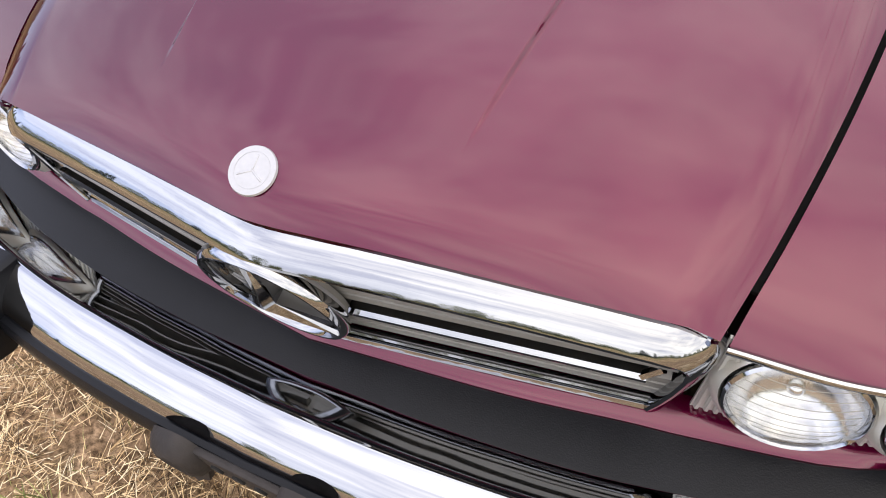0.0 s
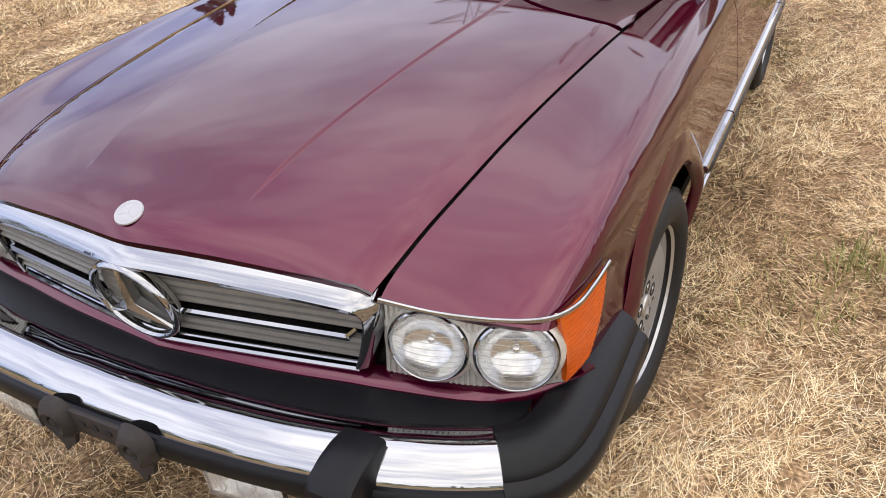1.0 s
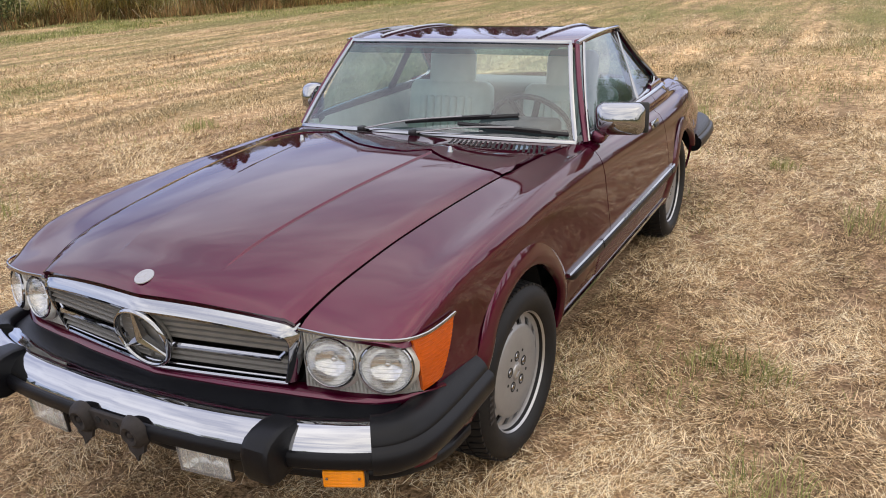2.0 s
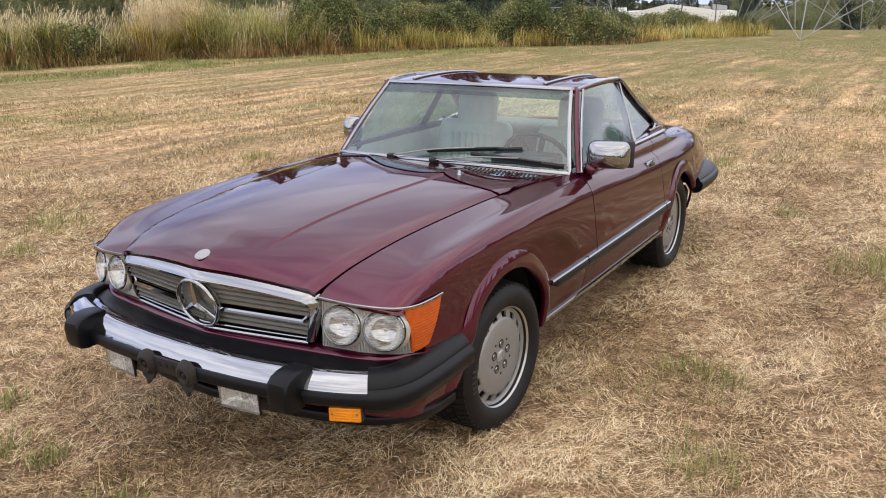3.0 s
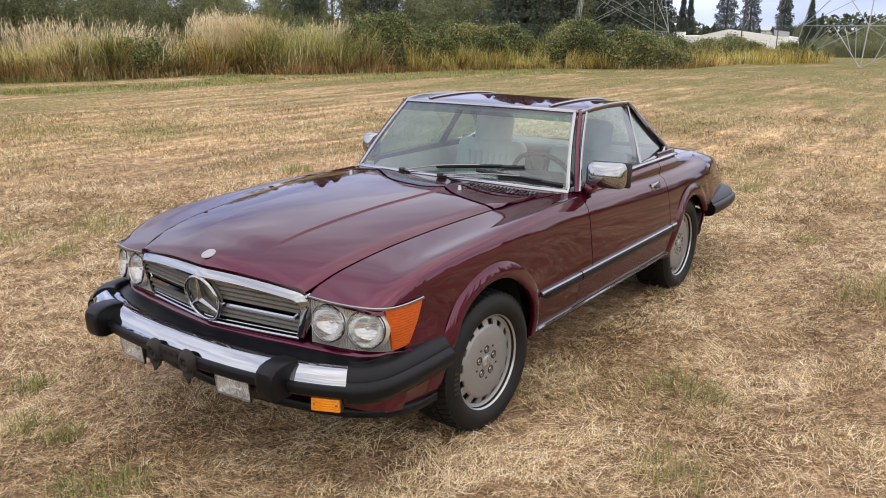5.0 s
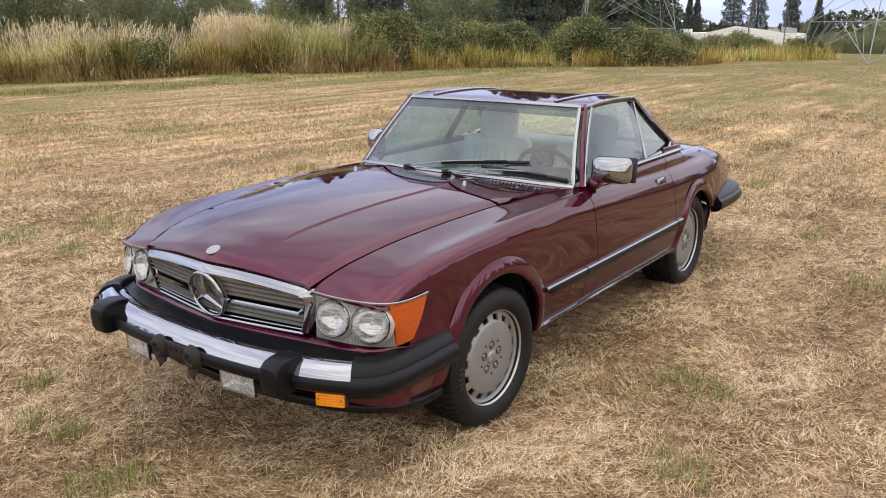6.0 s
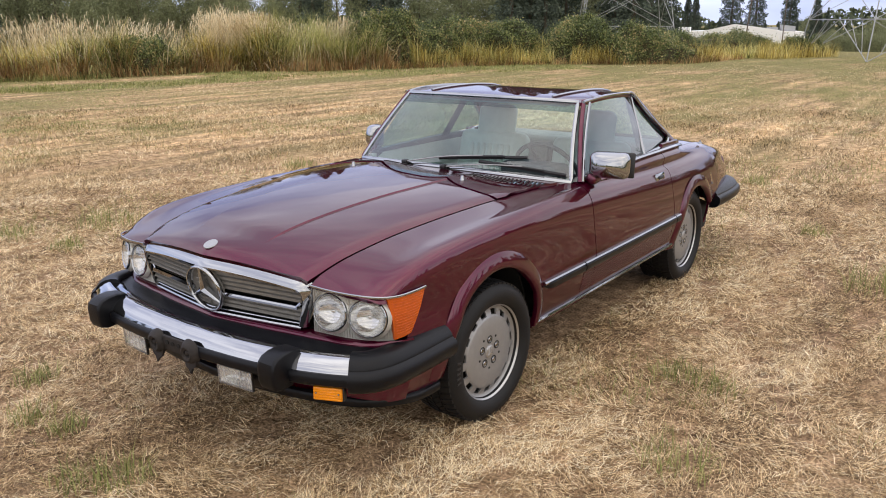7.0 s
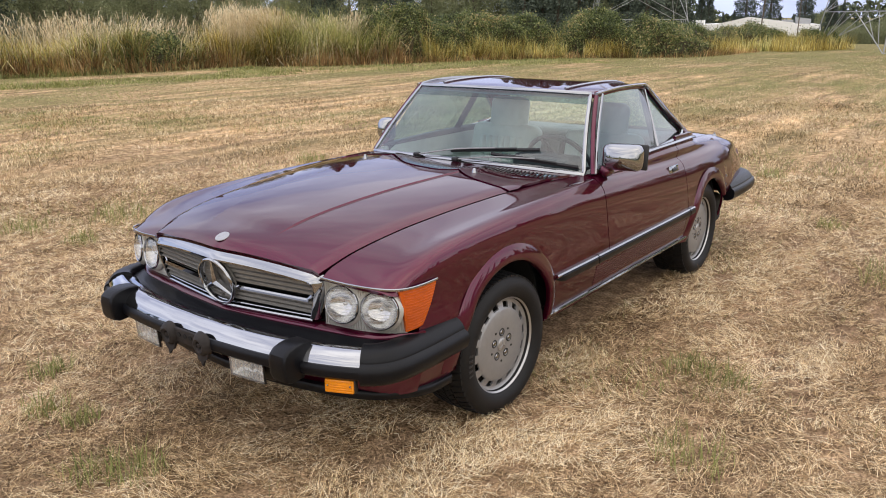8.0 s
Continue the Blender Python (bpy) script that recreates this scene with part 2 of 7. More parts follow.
def sweep(path, profile, up=(0, 0, 1), closed=False, caps=True):
    """A profile of (sideways, up) carried along a path."""
    p = np.array(path, float)
    n = len(p)
    tan = np.gradient(p, axis=0) if not closed else np.roll(p, -1, 0) - np.roll(p, 1, 0)
    tan /= np.linalg.norm(tan, axis=1, keepdims=True)
    ups = np.broadcast_to(np.array(up, float), (n, 3))
    sd = np.cross(tan, ups)
    sd /= np.linalg.norm(sd, axis=1, keepdims=True)
    u2 = np.cross(sd, tan)
    k = len(profile)
    verts = []
    for i in range(n):
        for a, b in profile:
            verts.append(p[i] + sd[i] * a + u2[i] * b)
    faces = []
    for i in range(n if closed else n - 1):
        i2 = (i + 1) % n
        for j in range(k):
            j2 = (j + 1) % k
            faces.append((i * k + j, i * k + j2, i2 * k + j2, i2 * k + j))
    if caps and not closed:
        faces.append(tuple(range(k)))
        faces.append(tuple(range((n - 1) * k, n * k)))
    return verts, faces


def oval(w, h, n=8, power=1.0):
    return [(w * math.copysign(abs(math.cos(a)) ** power, math.cos(a)), h * math.copysign(abs(math.sin(a)) ** power, math.sin(a))) for a in np.linspace(0, 2 * math.pi, n, endpoint=False)]


def revolve(profile, n=48, axis="x"):
    """A solid of (radius, along) points turned round an axis."""
    k = len(profile)
    verts, faces = [], []
    for i in range(n):
        a = 2 * math.pi * i / n
        for r, x in profile:
            verts.append((x, r * math.cos(a), r * math.sin(a)) if axis == "x" else (r * math.cos(a), x, r * math.sin(a)) if axis == "y" else (r * math.cos(a), r * math.sin(a), x))
    for i in range(n):
        i2 = (i + 1) % n
        for j in range(k - 1):
            faces.append((i * k + j, i * k + j + 1, i2 * k + j + 1, i2 * k + j))
    return verts, faces


def rbox(size, r=0.01, seg=3, m=None):
    """A box with rounded edges, in a bmesh."""
    bm = bmesh.new()
    bmesh.ops.create_cube(bm, size=1)
    bmesh.ops.scale(bm, vec=size, verts=bm.verts)
    bmesh.ops.bevel(bm, geom=bm.edges[:], offset=r, segments=seg, profile=0.5, affect="EDGES")
    if m is not None:
        bmesh.ops.transform(bm, matrix=m, verts=bm.verts)
    return bm


def flipx(verts, s):
    v = np.array(verts, float)
    v[:, 0] *= s
    return v


def smooth01(t):
    t = np.clip(t, 0, 1)
    return t * t * (3 - 2 * t)




# ---- ground ----
GROUND = bpy.data.materials.new("dry_field")
GROUND.use_nodes = True
gn, gl = GROUND.node_tree.nodes, GROUND.node_tree.links
g_b = gn["Principled BSDF"]
g_b.inputs["Roughness"].default_value = 0.95
g_b.inputs["Specular IOR Level"].default_value = 0.1
g_tc = gn.new("ShaderNodeTexCoord")


def field_noise(scale, detail, stretch=(1, 1, 1), turn=0.0):
    mp = gn.new("ShaderNodeMapping")
    mp.inputs["Scale"].default_value = stretch
    mp.inputs["Rotation"].default_value = (0, 0, turn)
    nz = gn.new("ShaderNodeTexNoise")
    nz.inputs["Scale"].default_value = scale
    nz.inputs["Detail"].default_value = detail
    gl.new(g_tc.outputs["Object"], mp.inputs[0])
    gl.new(mp.outputs[0], nz.inputs["Vector"])
    return nz.outputs["Fac"]


def field_ramp(source, stops):
    r = gn.new("ShaderNodeValToRGB")
    while len(r.color_ramp.elements) < len(stops):
        r.color_ramp.elements.new(0.5)
    for e, (pos, c) in zip(r.color_ramp.elements, stops):
        e.position, e.color = pos, (*c, 1)
    gl.new(source, r.inputs[0])
    return r.outputs[0]


def field_mix(fac, a, b, mode="MIX"):
    mx = gn.new("ShaderNodeMixRGB")
    mx.blend_type = mode
    if isinstance(fac, float):
        mx.inputs[0].default_value = fac
    else:
        gl.new(fac, mx.inputs[0])
    gl.new(a, mx.inputs[1])
    gl.new(b, mx.inputs[2])
    return mx.outputs[0]


straw = field_ramp(field_noise(11.0, 14, (1, 1, 1)), [(0.32, (0.22, 0.148, 0.078)), (0.5, (0.48, 0.337, 0.194)), (0.66, (0.73, 0.545, 0.345))])
rows_ = field_ramp(field_noise(1.0, 8, (2.8, 0.13, 1), radians(-7.5)), [(0.38, (0.54, 0.55, 0.53)), (0.62, (1.28, 1.25, 1.19))])
straw = field_mix(0.8, straw, rows_, "MULTIPLY")
green = field_ramp(field_noise(30.0, 6), [(0.3, (0.11, 0.11, 0.036)), (0.7, (0.27, 0.25, 0.10))])
mott = field_ramp(field_noise(2.3, 10, (1.5, 0.5, 1), radians(-7.5)), [(0.36, (0.64, 0.63, 0.60)), (0.64, (1.24, 1.22, 1.2))])
straw = field_mix(0.9, straw, mott, "MULTIPLY")
g_len = gn.new("ShaderNodeVectorMath")
g_len.operation = "LENGTH"
gl.new(g_tc.outputs["Object"], g_len.inputs[0])
g_far = gn.new("ShaderNodeMapRange")
g_far.inputs[1].default_value, g_far.inputs[2].default_value = 10.0, 36.0
g_far.inputs[3].default_value, g_far.inputs[4].default_value = -0.025, 0.185
gl.new(g_len.outputs["Value"], g_far.inputs[0])
g_sum = gn.new("ShaderNodeMath")
gl.new(field_noise(0.42, 9, (1.4, 0.45, 1), radians(-7.5)), g_sum.inputs[0])
gl.new(g_far.outputs[0], g_sum.inputs[1])
patch = field_ramp(g_sum.outputs[0], [(0.445, (0, 0, 0)), (0.64, (0.85, 0.85, 0.85))])
grain = field_ramp(field_noise(75.0, 8), [(0.36, (0.36, 0.34, 0.32)), (0.64, (1.48, 1.48, 1.48))])
# bare brown soil shows between the stalks nearby; far off only the matted straw itself is seen
g_near = gn.new("ShaderNodeMapRange")
g_near.inputs[1].default_value, g_near.inputs[2].default_value = 4.5, 9.5
g_near.inputs[3].default_value, g_near.inputs[4].default_value = 0.65, 0.0
gl.new(g_len.outputs["Value"], g_near.inputs[0])
soil = field_ramp(field_noise(14.0, 8), [(0.35, (0.115, 0.070, 0.047)), (0.65, (0.37, 0.245, 0.162))])
straw = field_mix(g_near.outputs[0], straw, soil)
g_sward = gn.new("ShaderNodeMapRange")
g_sward.inputs[1].default_value, g_sward.inputs[2].default_value = 5.0, 11.0
g_sward.inputs[3].default_value, g_sward.inputs[4].default_value = 0.15, 1.0
gl.new(g_len.outputs["Value"], g_sward.inputs[0])
g_part = gn.new("ShaderNodeMath")
g_part.operation = "MULTIPLY"
gl.new(patch, g_part.inputs[0])
gl.new(g_sward.outputs[0], g_part.inputs[1])
gl.new(field_mix(0.85, field_mix(g_part.outputs[0], straw, green), grain, "MULTIPLY"), g_b.inputs["Base Color"])
g_bump = gn.new("ShaderNodeBump")
g_bump.inputs["Strength"].default_value = 0.8
g_bump.inputs["Distance"].default_value = 0.03
gl.new(field_noise(26.0, 10), g_bump.inputs["Height"])
gl.new(g_bump.outputs[0], g_b.inputs["Normal"])


def ground_height(x, y):
    """A flat field that falls away gently well behind the hedge."""
    d = np.hypot(x, y)
    return -3.2 * smooth01((d - 52) / 60) + 0.012 * np.sin(x * 1.7 + 0.6 * y) * np.cos(y * 1.3 - 0.4 * x) * smooth01((d - 4.0) / 4)


radii = np.concatenate([np.linspace(0, 12, 40), np.linspace(12.6, 60, 60), np.geomspace(63, 4000, 40)])
gv, gf = [(0, 0, 0)], []
NA = 128
for r in radii[1:]:
    for k in range(NA):
        a = 2 * math.pi * k / NA
        x, y = r * math.cos(a), r * math.sin(a)
        gv.append((x, y, float(ground_height(x, y))))
for k in range(NA):
    gf.append((0, 1 + k, 1 + (k + 1) % NA))
for i in range(len(radii) - 2):
    for k in range(NA):
        a, b = 1 + i * NA + k, 1 + i * NA + (k + 1) % NA
        gf.append((a, a + NA, b + NA, b))
tagged(piece("ground", gv, gf, GROUND), "mown field of dry straw-coloured grass with green patches", "field", kind="structure")

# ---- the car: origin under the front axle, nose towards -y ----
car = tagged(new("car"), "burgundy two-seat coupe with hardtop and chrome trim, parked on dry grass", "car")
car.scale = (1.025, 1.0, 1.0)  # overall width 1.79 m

W_MAX = pchip([-0.62, -0.5, -0.3, 0, 0.4, 0.9, 1.5, 2.1, 2.5, 2.9, 3.25, 3.45], [0.787, 0.804, 0.818, 0.828, 0.834, 0.836, 0.836, 0.834, 0.828, 0.806, 0.755, 0.71])
SH_X = pchip([-0.66, -0.49, -0.3, 0, 0.3, 0.7, 0.95, 1.5, 2.0, 2.45, 2.9, 3.25, 3.45], [0.774, 0.797, 0.800, 0.80, 0.796, 0.785, 0.778, 0.778, 0.775, 0.765, 0.74, 0.69, 0.65])
SH_Z = pchip([-0.70, -0.66, -0.60, -0.49, -0.3, 0, 0.3, 0.7, 0.95, 1.5, 2.0, 2.45, 2.9, 3.25, 3.45], [0.722, 0.737, 0.768, 0.804, 0.830, 0.846, 0.856, 0.862, 0.858, 0.835, 0.82, 0.815, 0.80, 0.77, 0.745])
GAP_X = pchip([-0.78, -0.65, -0.5, -0.31, 0.04, 0.32, 0.64, 0.86, 0.95, 1.1, 1.8, 2.3, 2.5, 2.8, 3.45], [0.490, 0.516, 0.536, 0.552, 0.582, 0.606, 0.634, 0.668, 0.69, 0.715, 0.722, 0.705, 0.67, 0.62, 0.56])
GAP_Z = pchip([-0.78, -0.74, -0.615, -0.45, -0.31, 0.04, 0.32, 0.64, 0.86, 0.95, 1.1, 1.8, 2.3, 2.5, 2.8, 3.1, 3.45], [0.758, 0.778, 0.822, 0.852, 0.868, 0.892, 0.902, 0.904, 0.895, 0.893, 0.90, 0.918, 0.912, 0.892, 0.872, 0.845, 0.77])
ARCHES = {0.0: (0.352, 0.335), 2.455: (0.334, 0.318)}


def section(y):
    """The half section of the body at y, from the bonnet gap or belt line over the shoulder to the sill: x and z."""
    w, sx, sz, gx, gz = float(W_MAX(y)), float(SH_X(y)), float(SH_Z(y)), float(GAP_X(y)), float(GAP_Z(y)) - 0.009 * float(smooth01((0.9 - y) / 0.15))
    c = [(gx, gz), (gx + (sx - gx) * 0.5, gz + (sz - gz) * 0.36), (sx - 0.035, sz + 0.018), (sx, sz - 0.012), (sx + (w - sx) * 0.44, sz - 0.072), (w - 0.011, 0.63), (w, 0.53), (w - 0.007, 0.46), (w - 0.021, 0.385), (w - 0.039, 0.315), (w - 0.060, 0.24)]
    return catmull(c, 121)


def strip(y, bottom, n_top, n_side):
    """One row of the body side: n_top points from gap to shoulder and n_side on to the bottom."""
    s = section(y)
    k = 36
    top = np.stack([np.interp(np.linspace(0, k, n_top), np.arange(121), s[:, i]) for i in (0, 1)], 1)
    lo = s[k:]
    z = lo[:, 1]
    zz = np.linspace(z[0], max(bottom, z[-1]), n_side + 1)[1:]
    side = np.stack([np.interp(-zz, -z, lo[:, 0]), zz], 1)
    return np.vstack([top, side])


def arch_columns(yc, r):
    return [yc - r * math.cos(a) for a in np.linspace(0.0, math.pi, 41)]


def arch_bottom(y, yc, low):
    d, (r, zc) = abs(y - yc), ARCHES[yc]
    return zc + math.sqrt(max(0.0, r ** 2 - d * d)) if d < r - 1e-6 else low


def body_side(name, ys, bottoms, s, label, n_top=14, n_side=22, front=None):
    g = []
    for y, b in zip(ys, bottoms):
        row = strip(y, b, n_top, n_side)
        g.append(np.column_stack([row[:, 0], np.full(len(row), y), row[:, 1]]))
    g = np.array(g)
    if front is not None:
        g = front(g)
    v, f = sheet(g, 0.014, (0.0, float(np.mean(ys)), 0.3))
    return piece(name, flipx(v, s), f, PAINT, car, label)


def nose_shape(g):
    """Pull the front of the fender back to the line of the lamp's chrome edge and the side lamp."""
    n_top = 14
    m = g.shape[1]
    out = g.copy()
    for j in range(m):
        if j < n_top:
            t = j / (n_top - 1)
            yf = float(pchip([0, 0.35, 0.7, 0.86, 0.95, 1.0], [-0.764, -0.748, -0.718, -0.698, -0.684, -0.672])(t))
        else:
            t = (j - n_top + 1) / (m - n_top)
            yf = float(pchip([0, 0.045, 0.09, 0.135, 0.43, 0.52, 1.0], [-0.672, -0.635, -0.565, -0.494, -0.572, -0.615, -0.60])(t))
        for i in range(g.shape[0]):
            y = g[i, j, 1]
            if y < -0.40:
                u = (y + 0.78) / 0.38
                y2 = yf + u * (-0.40 - yf)
                row = strip(y2, 0.292, n_top, m - n_top)
                out[i, j] = (row[j, 0], y2, row[j, 1])
    # the lip rolls down a little at the very front edge of the top
    for j in range(n_top):
        out[0, j, 2] -= 0.012
        out[1, j, 2] -= 0.004
    return out


door_front, door_rear = 0.925, 2.03
for s in (1, -1):
    ys = list(np.linspace(-0.78, -0.40, 16)) + [-0.354] + arch_columns(0, 0.3515) + [0.354] + list(np.linspace(0.42, door_front - 0.004, 14))
    body_side("front_fender", ys, [arch_bottom(y, 0.0, 0.292 if y < 0 else 0.30) for y in ys], s, "burgundy front fender with flared wheel arch", front=nose_shape)
    ys = list(np.linspace(door_front + 0.003, door_rear - 0.003, 30))
    door = body_side("door", ys, [0.335] * len(ys), s, "burgundy door with ribbed lower panel")
    ys = [door_rear + 0.003, 2.06, 2.08] + [2.455 - 0.336] + arch_columns(2.455, 0.3335) + [2.455 + 0.336] + list(np.linspace(2.86, 3.44, 16))
    body_side("rear_quarter_panel", ys, [arch_bottom(y, 2.455, 0.30 if y < 2.4 else 0.49) for y in ys], s, "burgundy rear quarter panel")

    # flared lips round the wheel openings
    for yc in (0.0, 2.455):
        ARCH_R, ARCH_Z = ARCHES[yc]
        pth = []
        for a in np.linspace(radians(-3), radians(183 if yc < 1 else 148), 40):
            y = yc - (ARCH_R + 0.012) * math.cos(a)
            z = ARCH_Z + (ARCH_R + 0.012) * math.sin(a)
            row = section(y)
            x = float(np.interp(-z, -row[36:, 1], row[36:, 0]))
            pth.append((x + 0.004, y, z))
        pth = np.array(pth)
        mid = np.array([0.8, yc, ARCH_Z])
        verts, faces = [], []
        prof = [(-0.020, -0.016), (-0.019, 0.007), (-0.014, 0.0125), (-0.004, 0.0135), (0.012, 0.0105), (0.030, 0.0045), (0.046, -0.0015), (0.056, -0.007), (0.04, -0.016)]
        for p in pth:
            rad = p - mid
            rad[0] = 0
            rad /= np.linalg.norm(rad)
            for a, b in prof:
                verts.append(p + rad * a + np.array([b, 0, 0]))
        k = len(prof)
        for i in range(len(pth) - 1):
            for j in range(k):
                faces.append((i * k + j, i * k + (j + 1) % k, (i + 1) * k + (j + 1) % k, (i + 1) * k + j))
        faces += [tuple(range(k)), tuple(range((len(pth) - 1) * k, len(pth) * k))]
        piece("wheel_arch_lip", flipx(verts, s), faces, PAINT, car, angle=75)
        # inner wheel housing
        arc = [(math.cos(a), math.sin(a)) for a in np.linspace(radians(-12), radians(192), 30)]
        v, f = sheet([[(xx, yc - (ARCH_R + 0.03) * k * ca, ARCH_Z + (ARCH_R + 0.03) * k * sa) for ca, sa in arc] for xx, k in ((0.74, 1.0), (0.60, 1.0), (0.50, 1.0), (0.49, 0.6), (0.485, 0.05))], 0.01, (0.4, yc, 0.9))
        v = flipx(v, s)
        piece("wheel_housing", v, f, DARK, car, "black wheel housing")

    # ribbed lower panel on the door and sills, side moulding, sill trim
    for rib in range(8):
        z = 0.365 + rib * 0.0135
        pth = [(float(np.interp(-z, -section(y)[36:, 1], section(y)[36:, 0])) + 0.001, y, z) for y in np.linspace(0.80, 2.02, 20)]
        v, f = sweep(pth, oval(0.0022, 0.0045, 6))
        piece("sill_rib", flipx(v, s), f, PAINT, car)
    for y0, y1 in ((0.372, 0.775), (0.785, door_rear - 0.004), (door_rear + 0.006, 2.115)):
        pth = np.array([(float(np.interp(-0.515, -section(y)[36:, 1], section(y)[36:, 0])), y, 0.512) for y in np.linspace(y0, y1, 14)])
        v, f = sweep(pth, [(-0.004, -0.026), (0.016, -0.024), (0.02, -0.012), (0.019, 0.004), (-0.004, 0.006)])
        if y0 < 0.4:
            # the front end runs out to a point
            v = np.array(v, float)
            for i, k in ((0, 0.12), (1, 0.72)):
                v[i * 5:i * 5 + 5] = pth[i] + (v[i * 5:i * 5 + 5] - pth[i]) * np.array([k, 1, k])
        m = piece("side_moulding", flipx(v, s), f, RUBBER, car, "black rubber side moulding with chrome strip")
        v, f = sweep(pth + np.array([0, 0, 0.012]), [(-0.004, -0.009), (0.013, -0.008), (0.0155, 0.0), (0.011, 0.007), (-0.004, 0.008)])
        piece("chrome_strip", flipx(v, s), f, CHROME, m, "bright chrome strip")
    pth = [(float(np.interp(-0.335, -section(y)[36:, 1], section(y)[36:, 0])) + 0.004, y, 0.332) for y in np.linspace(0.36, 2.095, 16)]
    v, f = sweep(pth, oval(0.010, 0.011, 8))
    piece("sill_trim", flipx(v, s), f, CHROME, car, "slim chrome sill trim")
    pth = [(float(np.interp(-0.30, -section(y)[36:, 1], section(y)[36:, 0])) - 0.06, y, 0.30) for y in np.linspace(0.36, 2.09, 16)]
    v, f = sweep(pth, oval(0.02, 0.03, 8, 0.6))
    piece("sill", flipx(v, s), f, DARK, car, "black sill")

    # door furniture: pull handle and chrome mirror
    hx = float(np.interp(-0.797, -section(1.86)[36:, 1], section(1.86)[36:, 0]))
    bm = rbox((0.012, 0.135, 0.042), 0.005, 2, pose(s * (hx + 0.003), 1.858, 0.797, 0, s * -12, 0))
    handle = part("door_handle", bm, CHROME, door, "chrome pull handle")
    bm = rbox((0.014, 0.075, 0.020), 0.004, 2, pose(s * (hx + 0.009), 1.863, 0.793, 0, s * -12, 0))
    part("grip_recess", bm, BLACK, handle)
    mo = 0.0 if s > 0 else -0.066
    mw = 0.205 if s > 0 else 0.095
    my, mz = (1.055, 0.978) if s > 0 else (1.12, 0.998)
    bm = rbox((mw, 0.09, 0.134), 0.036, 5, None)
    bmesh.ops.subdivide_edges(bm, edges=[e for e in bm.edges if e.calc_length() > 0.03], cuts=5, use_grid_fill=True)
    for q in bm.verts:
        if q.co.y < 0:
            q.co.y -= 0.020 * max(0.0, 1 - (2 * q.co.x / mw) ** 2) * max(0.0, 1 - (q.co.z / 0.067) ** 2)
    bmesh.ops.transform(bm, matrix=pose(s * (0.825 + mo), my, mz, -6, 0, s * 12), verts=bm.verts)
    mirror = part("door_mirror", bm, CHROME, door, "chrome door mirror with black edge")
    bm = rbox((mw - 0.004, 0.02, 0.130), 0.009, 3, pose(s * (0.833 + mo), my + 0.042, mz - 0.001, -6, 0, s * 12))
    part("mirror_rim", bm, BLACK, mirror)
    bm = rbox((0.06, 0.085, 0.05), 0.018, 3, pose(s * 0.748, 1.035 if s > 0 else 1.10, 0.905 if s > 0 else 0.925, 0, s * 25, 0))
    part("mirror_foot", bm, PAINT, mirror)

# bonnet
HOOD_C = pchip([-0.85, -0.838, -0.822, -0.804, -0.765, -0.69, -0.5, -0.2, 0.1, 0.4, 0.7], [0.772, 0.796, 0.815, 0.829, 0.845, 0.864, 0.899, 0.930, 0.947, 0.954, 0.950])
HOOD_E = pchip([-0.80, -0.775, -0.74, -0.615, -0.45, -0.31, 0.04, 0.32, 0.64], [0.757, 0.770, 0.784, 0.826, 0.855, 0.871, 0.895, 0.905, 0.906])
CREASE_X = pchip([-0.7, -0.4, -0.1, 0.2, 0.4], [0.200, 0.229, 0.254, 0.280, 0.294])
HOOD_REAR = pchip([-0.62, -0.45, -0.31, -0.15, 0, 0.125, 0.19, 0.24, 0.275, 0.31, 0.36, 0.45, 0.54, 0.62], [0.50, 0.61, 0.60, 0.47, 0.362, 0.332, 0.330, 0.36, 0.402, 0.385, 0.352, 0.325, 0.322, 0.335])


def hood_front(x):
    return -0.838 + 0.074 * np.sqrt((np.abs(x) / 0.49) ** 2 + 0.004) - 0.0035


def hood_z(x, y):
    gx = float(GAP_X(y)) - 0.007
    lag = hood_front(x) - hood_front(0)
    zc, ze = float(HOOD_C(y - lag * (1 - smooth01((y + 0.8) / 0.4)))), float(HOOD_E(y))
    a = min(1.0, abs(x) / gx)
    z = ze + (zc - ze) * (1 - a ** 2.3)
    rise = 0.0062 * smooth01((float(CREASE_X(y)) - abs(x)) / 0.005 + 0.5) * smooth01((y + 0.70) / 0.10)
    lip = -0.010 * smooth01((a - 0.965) / 0.035) ** 2
    return z + rise + lip


fr = np.concatenate([np.linspace(-1, -0.58, 10), np.linspace(-0.544, -0.520, 11), np.linspace(-0.48, 0.48, 21), np.linspace(0.520, 0.544, 11), np.linspace(0.58, 1, 10)])
hood_rows = np.concatenate([np.linspace(0, 0.03, 5), np.linspace(0.045, 0.12, 6), np.linspace(0.15, 1, 34)])
grid = []
for u in hood_rows:
    row = []
    for q in fr:
        y_mid = -0.80 + u * 1.2
        cx = float(CREASE_X(y_mid)) / (float(GAP_X(y_mid)) - 0.007)
        a = abs(q)
        a2 = a / 0.532 * cx if a < 0.532 else cx + (a - 0.532) / (1 - 0.532) * (1 - cx)
        x = math.copysign(a2, q) * (float(GAP_X(y_mid)) - 0.007)
        y0, y1 = float(hood_front(x)), float(HOOD_REAR(x)) - 0.006
        y = y0 + u * (y1 - y0)
        x = math.copysign(a2, q) * (float(GAP_X(max(y, -0.78))) - 0.007)
        row.append((x, y, hood_z(x, y)))
    grid.append(row)
v, f = sheet(grid, 0.016, (0, 0, 0.2))
hood = piece("bonnet", v, f, PAINT, car, "glossy burgundy bonnet with two raised creases", angle=50)
hm = pose(-0.005, -0.797, hood_z(0, -0.797) + 0.0012, 24, 0, 0)
bm = bmesh.new()
